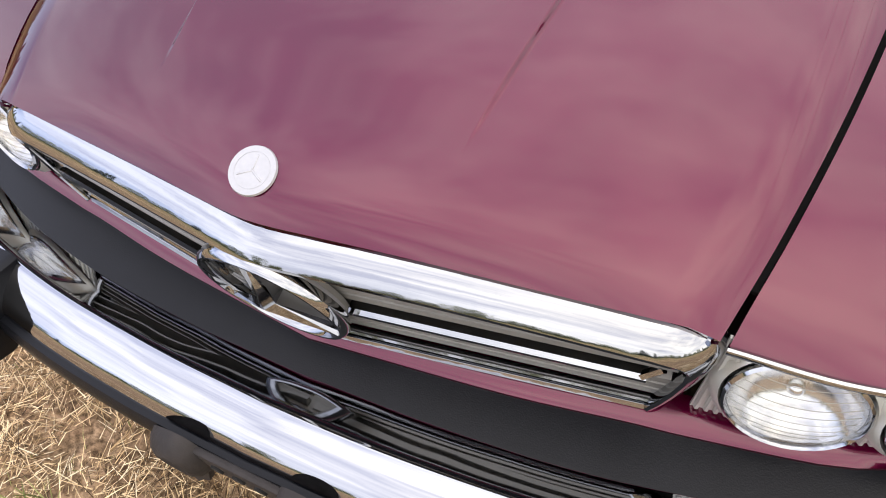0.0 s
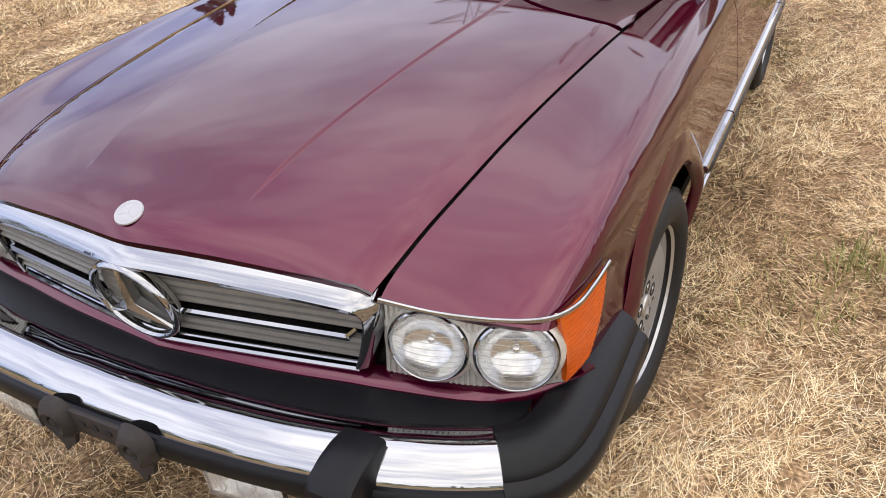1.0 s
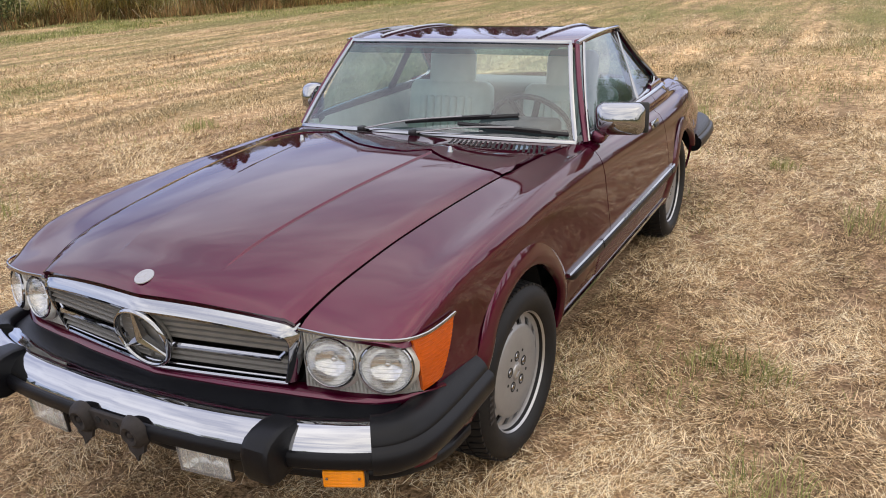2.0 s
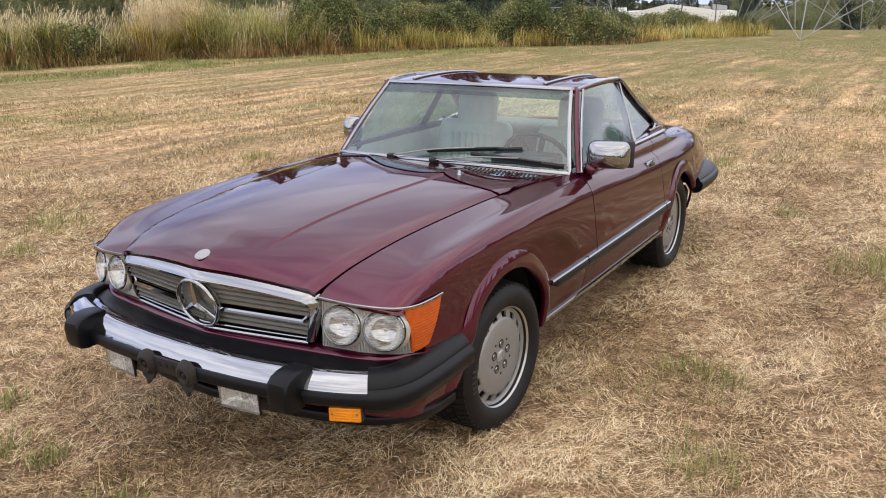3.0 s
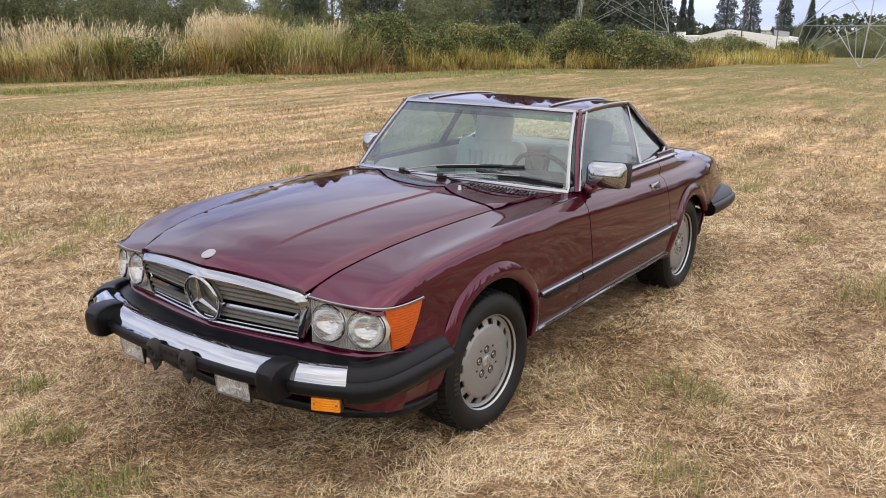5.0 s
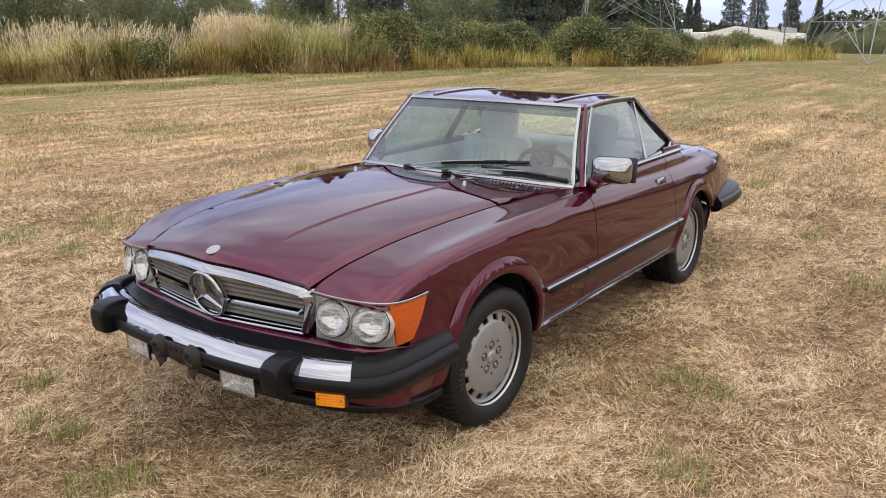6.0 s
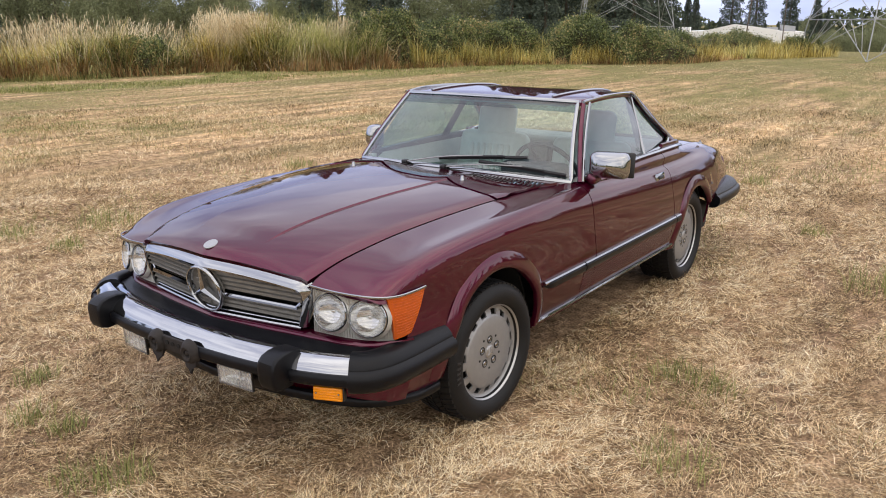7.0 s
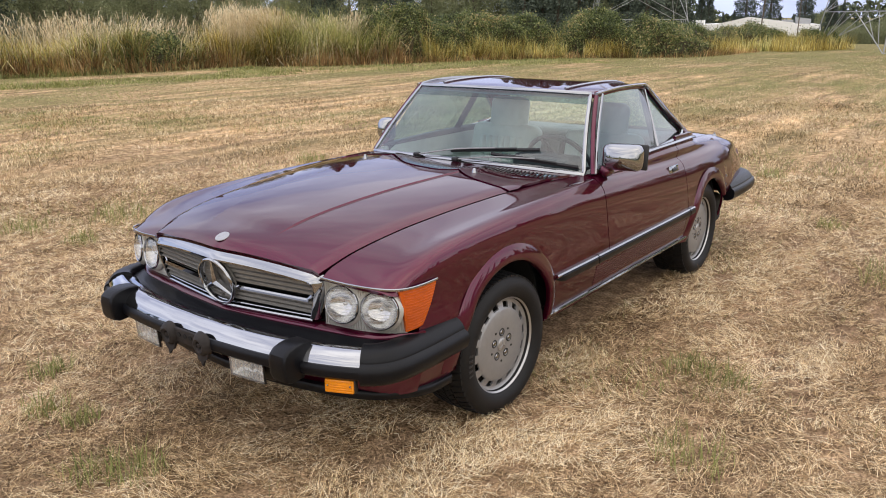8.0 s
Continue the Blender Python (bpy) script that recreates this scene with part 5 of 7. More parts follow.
v, f = revolve([(0.0, 0.026), (0.004, 0.026), (0.005, 0.016), (0.011, 0.013), (0.015, 0.0), (0.0, 0.0)], 12, "z")
piece("aerial", np.array(v) + np.array([0.655, 2.95, 0.855]), f, CHROME, car, "stub of a retracted aerial")

# wipers
def on_glass(x, z):
    w = (z - 0.912) / 0.367
    return screen_point(x / (0.684 - 0.128 * w), w) + np.array([0, -0.012, 0.007])


for (x0, y0), (bx0, bz0), (bx1, bz1) in (((-0.27, 0.80), (-0.06, 0.950), (0.44, 0.998)), ((0.0, 0.785), (0.19, 0.956), (0.655, 0.938))):
    foot = np.array([x0, y0 - 0.012, 0.926])
    pb = np.array([on_glass(bx0 + (bx1 - bx0) * u, bz0 + (bz1 - bz0) * u) for u in np.linspace(0, 1, 14)])
    end = pb[7] + np.array([0, -0.010, 0.012])
    mid = foot + (end - foot) * 0.5 + np.array([0, -0.008, 0.012])
    v, f = sweep(spaced([foot, mid, end], 12), oval(0.0065, 0.004, 8))
    arm = piece("wiper", v, f, ALLOY, car, "silver wiper arm with black blade")
    part("wiper_pivot", rbox((0.034, 0.034, 0.024), 0.007, 2, Matrix.Translation(foot)), BLACK, arm)
    v, f = sweep(pb, oval(0.006, 0.010, 6))
    blade = piece("wiper_blade", v, f, BLACK, arm)
    v, f = sweep(pb[3:11] + np.array([0, -0.008, 0.008]), oval(0.008, 0.006, 6))
    piece("blade_bridge", v, f, BLACK, blade)

# ---- cabin ----
grid = [[(x, 0.90 + 0.30 * u - 0.03 * (abs(x) / 0.6) ** 2, 0.898 - 0.02 * u - 0.06 * u ** 4 - 0.012 * (abs(x) / 0.65) ** 2) for x in np.linspace(-0.66, 0.66, 15)] for u in np.linspace(0, 1, 8)]
v, f = sheet(grid, 0.05, (0, 1.1, 0.3))
piece("dashboard", v, f, LEATHER_DARK, car, "dark padded dashboard")
part("instrument_hood", rbox((0.36, 0.16, 0.09), 0.03, 3, pose(0.34, 1.16, 0.89)), LEATHER_DARK, car)
part("cabin_floor", rbox((1.36, 1.6, 0.05), 0.01, 1, pose(0, 1.75, 0.42)), LEATHER_DARK, car)
part("rear_shelf", rbox((1.24, 0.34, 0.30), 0.05, 3, pose(0, 2.30, 0.785)), LEATHER_SHELF, car, "dark grey carpeted rear shelf")
for s in (1, -1):
    grid = [[(s * (0.70 - 0.03 * w), y, 0.905 - 0.45 * w) for y in np.linspace(0.98, 2.25, 12)] for w in np.linspace(0, 1, 5)]
    v, f = sheet(grid, 0.03, (0, 1.6, 0.7))
    piece("door_lining", v, f, LEATHER, car, "grey door lining")
    seat = part("seat", rbox((0.50, 0.52, 0.16), 0.06, 4, pose(s * 0.345, 1.46, 0.52, 6, 0, 0)), LEATHER, car, "light grey leather seat with pleats and headrest")
    part("seat_back", rbox((0.50, 0.13, 0.60), 0.055, 4, pose(s * 0.345, 1.80, 0.69, -14, 0, 0)), LEATHER, seat)
    for i in range(7):
        bm = rbox((0.047, 0.05, 0.44), 0.02, 3, pose(s * 0.345 + (i - 3) * 0.046, 1.745, 0.695, -14, 0, 0))
        part("pleat", bm, LEATHER, seat)
    part("headrest", rbox((0.27, 0.10, 0.23), 0.045, 4, pose(s * 0.345, 1.885, 1.045, -10, 0, 0)), LEATHER, seat, "padded headrest")
v, f = [], []
SW = pose(0.345, 1.30, 0.855, -62, 0, 0)
for i in range(40):
    a = 2 * math.pi * i / 40
    for j in range(8):
        b = 2 * math.pi * j / 8
        r = 0.195 + 0.013 * math.cos(b)
        v.append(tuple(SW @ Vector((r * math.cos(a), r * math.sin(a), 0.013 * math.sin(b)))))
for i in range(40):
    for j in range(8):
        f.append((i * 8 + j, i * 8 + (j + 1) % 8, ((i + 1) % 40) * 8 + (j + 1) % 8, ((i + 1) % 40) * 8 + j))
sw = piece("steering_wheel", v, f, LEATHER_DARK, car, "dark steering wheel")
part("wheel_pad", rbox((0.18, 0.12, 0.06), 0.025, 3, SW @ pose(0, 0, -0.03)), LEATHER_DARK, sw)
for a in (0, 180, 250, 290):
    part("wheel_spoke", rbox((0.11, 0.03, 0.015), 0.006, 2, SW @ pose(0, 0, -0.01, 0, 0, a) @ pose(0.135, 0, 0)), LEATHER_DARK, sw)


# ---- grass, hedge and distance ----
rng = np.random.default_rng(7)


def ramp_material(name, stops, rough=0.8, spec=0.2, noise_scale=0.0, translucent=0.0):
    """Colour from piece to piece along a ramp, with a slow drift over the ground."""
    m = bpy.data.materials.new(name)
    m.use_nodes = True
    n, l = m.node_tree.nodes, m.node_tree.links
    b = n["Principled BSDF"]
    b.inputs["Roughness"].default_value = rough
    b.inputs["Specular IOR Level"].default_value = spec
    geo = n.new("ShaderNodeNewGeometry")
    r = n.new("ShaderNodeValToRGB")
    while len(r.color_ramp.elements) < len(stops):
        r.color_ramp.elements.new(0.5)
    for e, (pos, c) in zip(r.color_ramp.elements, stops):
        e.position, e.color = pos, (*c, 1)
    source = geo.outputs["Random Per Island"]
    if noise_scale:
        tc = n.new("ShaderNodeTexCoord")
        nz = n.new("ShaderNodeTexNoise")
        nz.inputs["Scale"].default_value = noise_scale
        nz.inputs["Detail"].default_value = 4
        l.new(tc.outputs["Object"], nz.inputs["Vector"])
        mr = n.new("ShaderNodeMapRange")
        mr.inputs[1].default_value, mr.inputs[2].default_value = 0.3, 0.7
        mr.inputs[3].default_value, mr.inputs[4].default_value = -0.28, 0.28
        l.new(nz.outputs["Fac"], mr.inputs[0])
        ad = n.new("ShaderNodeMath")
        ad.operation = "ADD"
        ad.use_clamp = True
        l.new(source, ad.inputs[0])
        l.new(mr.outputs[0], ad.inputs[1])
        source = ad.outputs[0]
    l.new(source, r.inputs[0])
    l.new(r.outputs[0], b.inputs["Base Color"])
    if translucent:
        tl = n.new("ShaderNodeBsdfTranslucent")
        mx = n.new("ShaderNodeMixShader")
        mx.inputs[0].default_value = translucent
        l.new(r.outputs[0], tl.inputs[0])
        l.new(b.outputs[0], mx.inputs[1])
        l.new(tl.outputs[0], mx.inputs[2])
        l.new(mx.outputs[0], n["Material Output"].inputs[0])
    return m


def quick_mesh(name, verts, tris, quads, mat, label, category):
    """One object from arrays of corners, triangles and quads."""
    me = bpy.data.meshes.new(name)
    loops = np.concatenate([quads.reshape(-1), tris.reshape(-1)]).astype(np.int32)
    me.vertices.add(len(verts))
    me.vertices.foreach_set("co", verts.astype(np.float32).reshape(-1))
    me.loops.add(len(loops))
    me.loops.foreach_set("vertex_index", loops)
    starts = np.concatenate([np.arange(len(quads)) * 4, len(quads) * 4 + np.arange(len(tris)) * 3]).astype(np.int32)
    me.polygons.add(len(starts))
    me.polygons.foreach_set("loop_start", starts)
    me.update(calc_edges=True)
    me.materials.append(mat)
    ob = new(name, me)
    if label:
        tagged(ob, label, category, kind="stuff")
    return ob


def blades(name, x, y, z, length, width, tilt, mat, label, category="grass", curl=0.5, heading=None, plume=0.0):
    """Blades of grass: tilt is the angle from upright at the foot, curl how far the tip bends on."""
    n = len(x)
    h = rng.uniform(0, 2 * math.pi, n) if heading is None else heading
    face = h + rng.normal(math.pi / 2, 0.5, n)
    dx, dy = np.cos(h), np.sin(h)
    wx, wy = np.cos(face) * width, np.sin(face) * width
    foot = np.stack([x, y, z], 1)
    t2 = np.minimum(tilt + curl, 2.2)
    mid = foot + np.stack([dx * np.sin(tilt), dy * np.sin(tilt), np.cos(tilt)], 1) * (length * 0.55)[:, None]
    tip = mid + np.stack([dx * np.sin(t2), dy * np.sin(t2), np.cos(t2)], 1) * (length * 0.45)[:, None]
    low = foot[:, 2] + 0.003
    mid[:, 2], tip[:, 2] = np.maximum(mid[:, 2], low), np.maximum(tip[:, 2], low)
    wv = np.stack([wx, wy, np.zeros(n)], 1) * 0.5
    k = 0.75 + plume
    verts = np.stack([foot - wv, foot + wv, mid + wv * k, mid - wv * k, tip], 1).reshape(-1, 3)
    b = np.arange(n) * 5
    quads = np.stack([b, b + 1, b + 2, b + 3], 1)
    tris = np.stack([b + 3, b + 2, b + 4], 1)
    return quick_mesh(name, verts, tris, quads, mat, label, category)


STRAW = ramp_material("straw", [(0.0, (0.045, 0.026, 0.012)), (0.30, (0.25, 0.158, 0.073)), (0.52, (0.66, 0.462, 0.247)), (0.75, (0.94, 0.745, 0.45)), (1.0, (0.98, 0.88, 0.64))], 0.75, 0.3, 1.3)
FIELD = ramp_material("field_straw", [(0.0, (0.06, 0.040, 0.020)), (0.35, (0.34, 0.242, 0.123)), (0.65, (0.72, 0.54, 0.31)), (1.0, (0.98, 0.83, 0.57))], 0.8, 0.2, 0.6)
GREEN = ramp_material("green_grass", [(0.0, (0.12, 0.14, 0.04)), (0.5, (0.27, 0.29, 0.09)), (1.0, (0.48, 0.46, 0.20))], 0.6, 0.3, 1.0, 0.25)


def scatter(n, cx, cy, r0, r1, power=0.5):
    r = r0 + (r1 - r0) * rng.uniform(0, 1, n) ** power
    a = rng.uniform(0, 2 * math.pi, n)
    return cx + r * np.cos(a), cy + r * np.sin(a)


def under_car(x, y):
    return (np.abs(x) < 0.66) & (y > -0.25) & (y < 3.2)


def soft_noise(x, y, f, seed):
    """A cheap wandering field between about -1 and 1."""
    g = np.random.default_rng(seed)
    total = np.zeros_like(x)
    for k in range(6):
        a, p = g.uniform(0, 2 * math.pi), g.uniform(0, 2 * math.pi)
        ff = f * g.uniform(0.6, 1.8)
        total += np.sin(ff * (x * math.cos(a) + y * math.sin(a)) + p)
    return total / 3.2


def wedge(n, r0, r1, power, a0=-4.0, a1=72.0):
    """Spots in the fan of field that lies beyond the car's nearside corner, thinning out with distance."""
    r = r0 + (r1 - r0) * rng.uniform(0, 1, n) ** power
    a = np.radians(rng.uniform(a0, a1, n))
    return 2.5 - r * np.sin(a), -2.85 + r * np.cos(a), r


def straws(name, x, y, z, length, width, rise, heading, mat, label):
    """Thin straws lying on one another: each a single tapering strip, its tip a little raised."""
    n = len(x)
    dx, dy = np.cos(heading), np.sin(heading)
    side = np.stack([-dy, dx, rng.normal(0, 0.5, n)], 1)
    side *= (width / np.linalg.norm(side, axis=1) / 2)[:, None]
    foot = np.stack([x - dx * length / 2, y - dy * length / 2, z], 1)
    tip = np.stack([x + dx * length / 2, y + dy * length / 2, z + np.maximum(rise * length, -z * 0.5)], 1)
    verts = np.stack([foot - side, foot + side, tip + side * 0.45, tip - side * 0.45], 1).reshape(-1, 3)
    q = np.arange(n)[:, None] * 4 + np.arange(4)[None]
    return quick_mesh(name, verts, np.zeros((0, 3), int), q, mat, label, "grass")


# near straw, matted flat, in clumps that stand a little proud of the soil
for n, r0, r1, pw, a1 in ((640000, 1.2, 9.5, 0.85, 76), (90000, 0.0, 3.2, 0.5, 360)):
    if a1 < 100:
        x, y, r = wedge(n, r0, r1, pw, -8, a1)
    else:
        x, y = scatter(n, 0.3, -0.2, r0, r1)
        r = np.full(n, 3.0)
    clump = soft_noise(x, y, 9.0, 3) + 0.8 * soft_noise(x, y, 24.0, 4)
    keep = ~under_car(x, y) & (clump + rng.normal(0, 0.45, n) > -0.7)
    x, y, r, clump = x[keep], y[keep], r[keep], clump[keep]
    n = len(x)
    hd = soft_noise(x, y, 6.0, 5) * 3.2 + soft_noise(x, y, 17.0, 6) * 1.6 + rng.normal(0, 0.9, n)
    lift = rng.uniform(0.002, 0.020, n) + 0.012 * np.maximum(clump, 0)
    straws("straw_mat", x, y, ground_height(x, y) + lift, rng.uniform(0.015, 0.068, n) * rng.uniform(0.5, 1.2, n), rng.uniform(0.0009, 0.0022, n) * (0.55 + r / 5.5), rng.normal(0.18, 0.30, n), hd, STRAW, "matted dry straw lying on the field")
x, y, r = wedge(30000, 1.3, 7.0, 0.9)
keep = ~under_car(x, y) & (soft_noise(x, y, 7.0, 11) > 0.0)
x, y, r = x[keep], y[keep], r[keep]
n = len(x)
blades("dry_stubble", x, y, np.zeros(n), rng.uniform(0.02, 0.06, n), rng.uniform(0.0014, 0.0026, n) * (0.7 + r / 7), rng.uniform(0.3, 1.1, n), STRAW, "short upright dry grass stubble", curl=0.7)
# middle distance
x, y, r = wedge(150000, 8.0, 18.0, 1.0)
keep = ~under_car(x, y) & (soft_noise(x, y * 0.5, 5.0, 37) + 0.8 * soft_noise(x, y, 16.0, 38) + rng.normal(0, 0.2, len(x)) > -0.15)
x, y, r = x[keep], y[keep], r[keep]
n = len(x)
blades("straw_mat", x, y, ground_height(x, y) + rng.uniform(0, 0.012, n), rng.uniform(0.03, 0.085, n), rng.uniform(0.0018, 0.0036, n) * (0.65 + r / 8), rng.uniform(0.4, 1.4, n), FIELD, "matted dry straw further out", heading=soft_noise(x, y, 2.0, 5) * 3.2 + rng.normal(0, 1.2, n), curl=0.3)
x, y, r = wedge(60000, 3.5, 16.0, 1.0)
keep = ~under_car(x, y) & (soft_noise(x, y, 1.1, 35) + 0.6 * soft_noise(x, y, 4.0, 36) + rng.normal(0, 0.2, len(x)) > 0.42)
x, y, r = x[keep], y[keep], r[keep]
n = len(x)
blades("green_blades", x, y, ground_height(x, y), rng.uniform(0.03, 0.08, n), rng.uniform(0.002, 0.0035, n) * (0.7 + r / 9), rng.uniform(0.1, 0.9, n), GREEN, "green regrowth in patches of the dry field", curl=0.5)
# pale swaths left by the mower
SWATH = ramp_material("pale_swath", [(0.0, (0.40, 0.28, 0.155)), (0.5, (0.64, 0.475, 0.285)), (1.0, (0.82, 0.66, 0.43))], 0.8, 0.2, 1.5)
x, y, r = wedge(90000, 3.6, 24.0, 1.1)
lane = (x * math.cos(radians(7.5)) + y * math.sin(radians(7.5))) * 2 * math.pi / 1.35
keep = ~under_car(x, y) & (np.sin(lane + 0.7 * soft_noise(x, y, 0.8, 71)) + 0.6 * soft_noise(x, y, 2.4, 72) + rng.normal(0, 0.35, len(x)) > 0.75)
x, y, r = x[keep], y[keep], r[keep]
n = len(x)
blades("straw_swath", x, y, ground_height(x, y) + 0.008, rng.uniform(0.03, 0.08, n), rng.uniform(0.0016, 0.0032, n) * (0.7 + r / 7), rng.uniform(0.9, 1.5, n), SWATH, "pale dry straw lying in mown swaths", heading=rng.normal(radians(97.5), 0.8, n), curl=0.2)
# far field, out to the hedge, and thinly all round
x, y, r = wedge(130000, 14.0, 48.0, 1.2)
x2, y2 = scatter(40000, 0.0, 2.0, 3.0, 22.0, 0.6)
x, y = np.concatenate([x, x2]), np.concatenate([y, y2])
far = np.hypot(x - 2.5, y + 2.8)
keep = ~under_car(x, y) & (far > 2.5)
x, y, far = x[keep], y[keep], far[keep]
n = len(x)
is_green = soft_noise(x * 0.9 + y * 0.42, (y - 0.42 * x) * 0.35, 0.9, 21) + 0.5 * soft_noise(x, y, 0.25, 23) + 0.018 * (far - 20) + rng.normal(0, 0.45, n) > 0.02
for sel, mt, nm, lab in ((~is_green, FIELD, "field_straw", "dry mown grass out in the field"), (is_green, GREEN, "field_grass", "green regrowth in the mown field")):
    k = int(sel.sum())
    blades(nm, x[sel], y[sel], ground_height(x[sel], y[sel]), rng.uniform(0.03, 0.065, k), rng.uniform(0.004, 0.008, k) * (0.5 + far[sel] / 26), rng.uniform(0.4, 1.4, k), mt, lab, curl=0.4)
# sparse green near the car
x, y = scatter(36000, 1.0, 0.5, 0.0, 8.0, 0.6)
keep = ~under_car(x, y) & (soft_noise(x, y, 4.6, 31) + 0.6 * soft_noise(x, y, 14.0, 33) > 0.80)
x, y = x[keep], y[keep]
n = len(x)
blades("green_blades", x, y, np.zeros(n), rng.uniform(0.025, 0.065, n), rng.uniform(0.0016, 0.0032, n), rng.uniform(0.2, 1.0, n), GREEN, "sparse green grass among the straw", curl=0.5)

# green tufts that stand out of the mown field
TUFTS = [(-3.80, 1.09, 0.30), (1.33, 0.87, 0.12), (1.54, 0.82, 0.13), (2.00, 2.93, 0.30), (0.00, -1.27, 0.12), (-0.14, -1.39, 0.12), (-0.78, -1.21, 0.10), (-0.56, -1.18, 0.09), (1.25, 4.23, 0.12), (0.25, 6.24, 0.16), (1.65, 0.05, 0.16), (-4.53, 4.10, 0.22), (-3.31, 0.41, 0.14), (-4.02, 0.35, 0.22), (2.15, 3.28, 0.25), (-1.16, -0.99, 0.10)]
for tx, ty, r in TUFTS:
    n = int(650 * r + 25)
    a, d = rng.uniform(0, 2 * math.pi, n), r * rng.uniform(0, 1, n) ** 0.7
    ob = blades("grass_tuft", tx + d * np.cos(a), ty + d * np.sin(a), np.zeros(n), rng.uniform(0.05, 0.07 + 0.6 * r, n), rng.uniform(0.003, 0.005, n), rng.uniform(0.05, 0.6, n), GREEN, "", curl=0.6)
    tagged(ob, "green grass tuft standing in the dry field", "grass tuft", group="green tufts in the field")

# ---- the hedge of tall grass and brambles along the field's edge ----
HEDGE_K = [-700, -300, 0, 200, 400, 500, 600, 700, 850, 1000, 1100, 1200, 1300, 1400, 1440]
HEDGE_X = [-27.1, -25.5, -23.1, -22.1, -21.7, -20.4, -19.0, -18.0, -16.6, -14.3, -12.3, -10.6, -10.1, -8.4, -7.8]
HEDGE_Y = [-20.9, -1.0, 9.6, 12.7, 17.2, 18.3, 20.2, 22.4, 26.3, 29.5, 30.9, 33.1, 39.4, 43.7, 45.7]
hx_, hy_ = pchip(HEDGE_K, HEDGE_X), pchip(HEDGE_K, HEDGE_Y)


def hedge_spot(k, depth):
    """A place along the hedge: k along it, depth metres behind its front edge."""
    x0, y0 = hx_(k), hy_(k)
    dx, dy = hx_(k + 6) - hx_(k - 6), hy_(k + 6) - hy_(k - 6)
    ln = np.hypot(dx, dy) + 1e-9
    return x0 - dy / ln * depth, y0 + dx / ln * depth


def hedge_pick(n, k0, k1):
    """Even along the hedge's length between two marks."""
    ks = np.linspace(k0, k1, 400)
    s = np.concatenate([[0], np.cumsum(np.hypot(np.diff(hx_(ks)), np.diff(hy_(ks))))])
    return np.interp(rng.uniform(0, s[-1], n), s, ks)


GOLD = ramp_material("golden_tall_grass", [(0.0, (0.05, 0.035, 0.010)), (0.3, (0.33, 0.235, 0.055)), (0.65, (0.76, 0.61, 0.165)), (1.0, (0.98, 0.90, 0.46))], 0.7, 0.2, 0.5, 0.3)
PLUME = ramp_material("pale_plumes", [(0.0, (0.44, 0.34, 0.20)), (0.5, (0.80, 0.68, 0.44)), (1.0, (0.96, 0.88, 0.68))], 0.8, 0.1, 0.5, 0.3)
OLIVE = ramp_material("olive_tall_grass", [(0.0, (0.055, 0.070, 0.018)), (0.5, (0.33, 0.36, 0.10)), (1.0, (0.82, 0.78, 0.36))], 0.7, 0.2, 0.6, 0.3)
LEAF = ramp_material("bramble_leaves", [(0.0, (0.035, 0.050, 0.018)), (0.5, (0.12, 0.155, 0.052)), (0.85, (0.29, 0.32, 0.11)), (1.0, (0.50, 0.39, 0.18))], 0.45, 0.4, 0.7, 0.2)
RUSSET = ramp_material("russet_stems", [(0.0, (0.08, 0.042, 0.018)), (0.5, (0.36, 0.205, 0.085)), (1.0, (0.74, 0.52, 0.25))], 0.7, 0.2, 0.6, 0.2)
BRUSH = ramp_material("dark_olive_brush", [(0.0, (0.045, 0.047, 0.018)), (0.6, (0.21, 0.20, 0.075)), (1.0, (0.38, 0.33, 0.14))], 0.7, 0.2, 0.8, 0.2)
# near-black brown: the shade deep among the twigs is put into this colour
SHADED_TWIG = material("shaded_thicket", (0.05, 0.042, 0.020), 0.95, 0, 0.5, 6.0)


def tall(name, n, k0, k1, d0, d1, h0, h1, mat, label, width=0.0115, tilt=0.42, curl=0.9):
    """Uncut grass in uneven clumps that lean together."""
    k = hedge_pick(n, k0, k1)
    x, y = hedge_spot(k, rng.uniform(d0, d1, n))
    lump = soft_noise(x, y, 0.8, 41) * 0.22 + soft_noise(x, y, 2.6, 42) * 0.20 + soft_noise(x, y, 6.5, 47) * 0.10
    hgt = (h0 + (h1 - h0) * rng.uniform(0, 1, n) ** 1.6) * (1.0 + lump)
    hd = soft_noise(x, y, 1.7, 45) * 3.0 + rng.normal(0, 0.9, n)
    blades(name, x, y, ground_height(x, y), np.maximum(hgt, 0.05), rng.uniform(0.5, 1.6, n) * width, np.abs(rng.normal(0.1, tilt, n)) * (0.8 + 0.5 * soft_noise(x, y, 2.2, 48)), mat, label, curl=rng.uniform(0.2, 1.4, n) * curl, heading=hd)


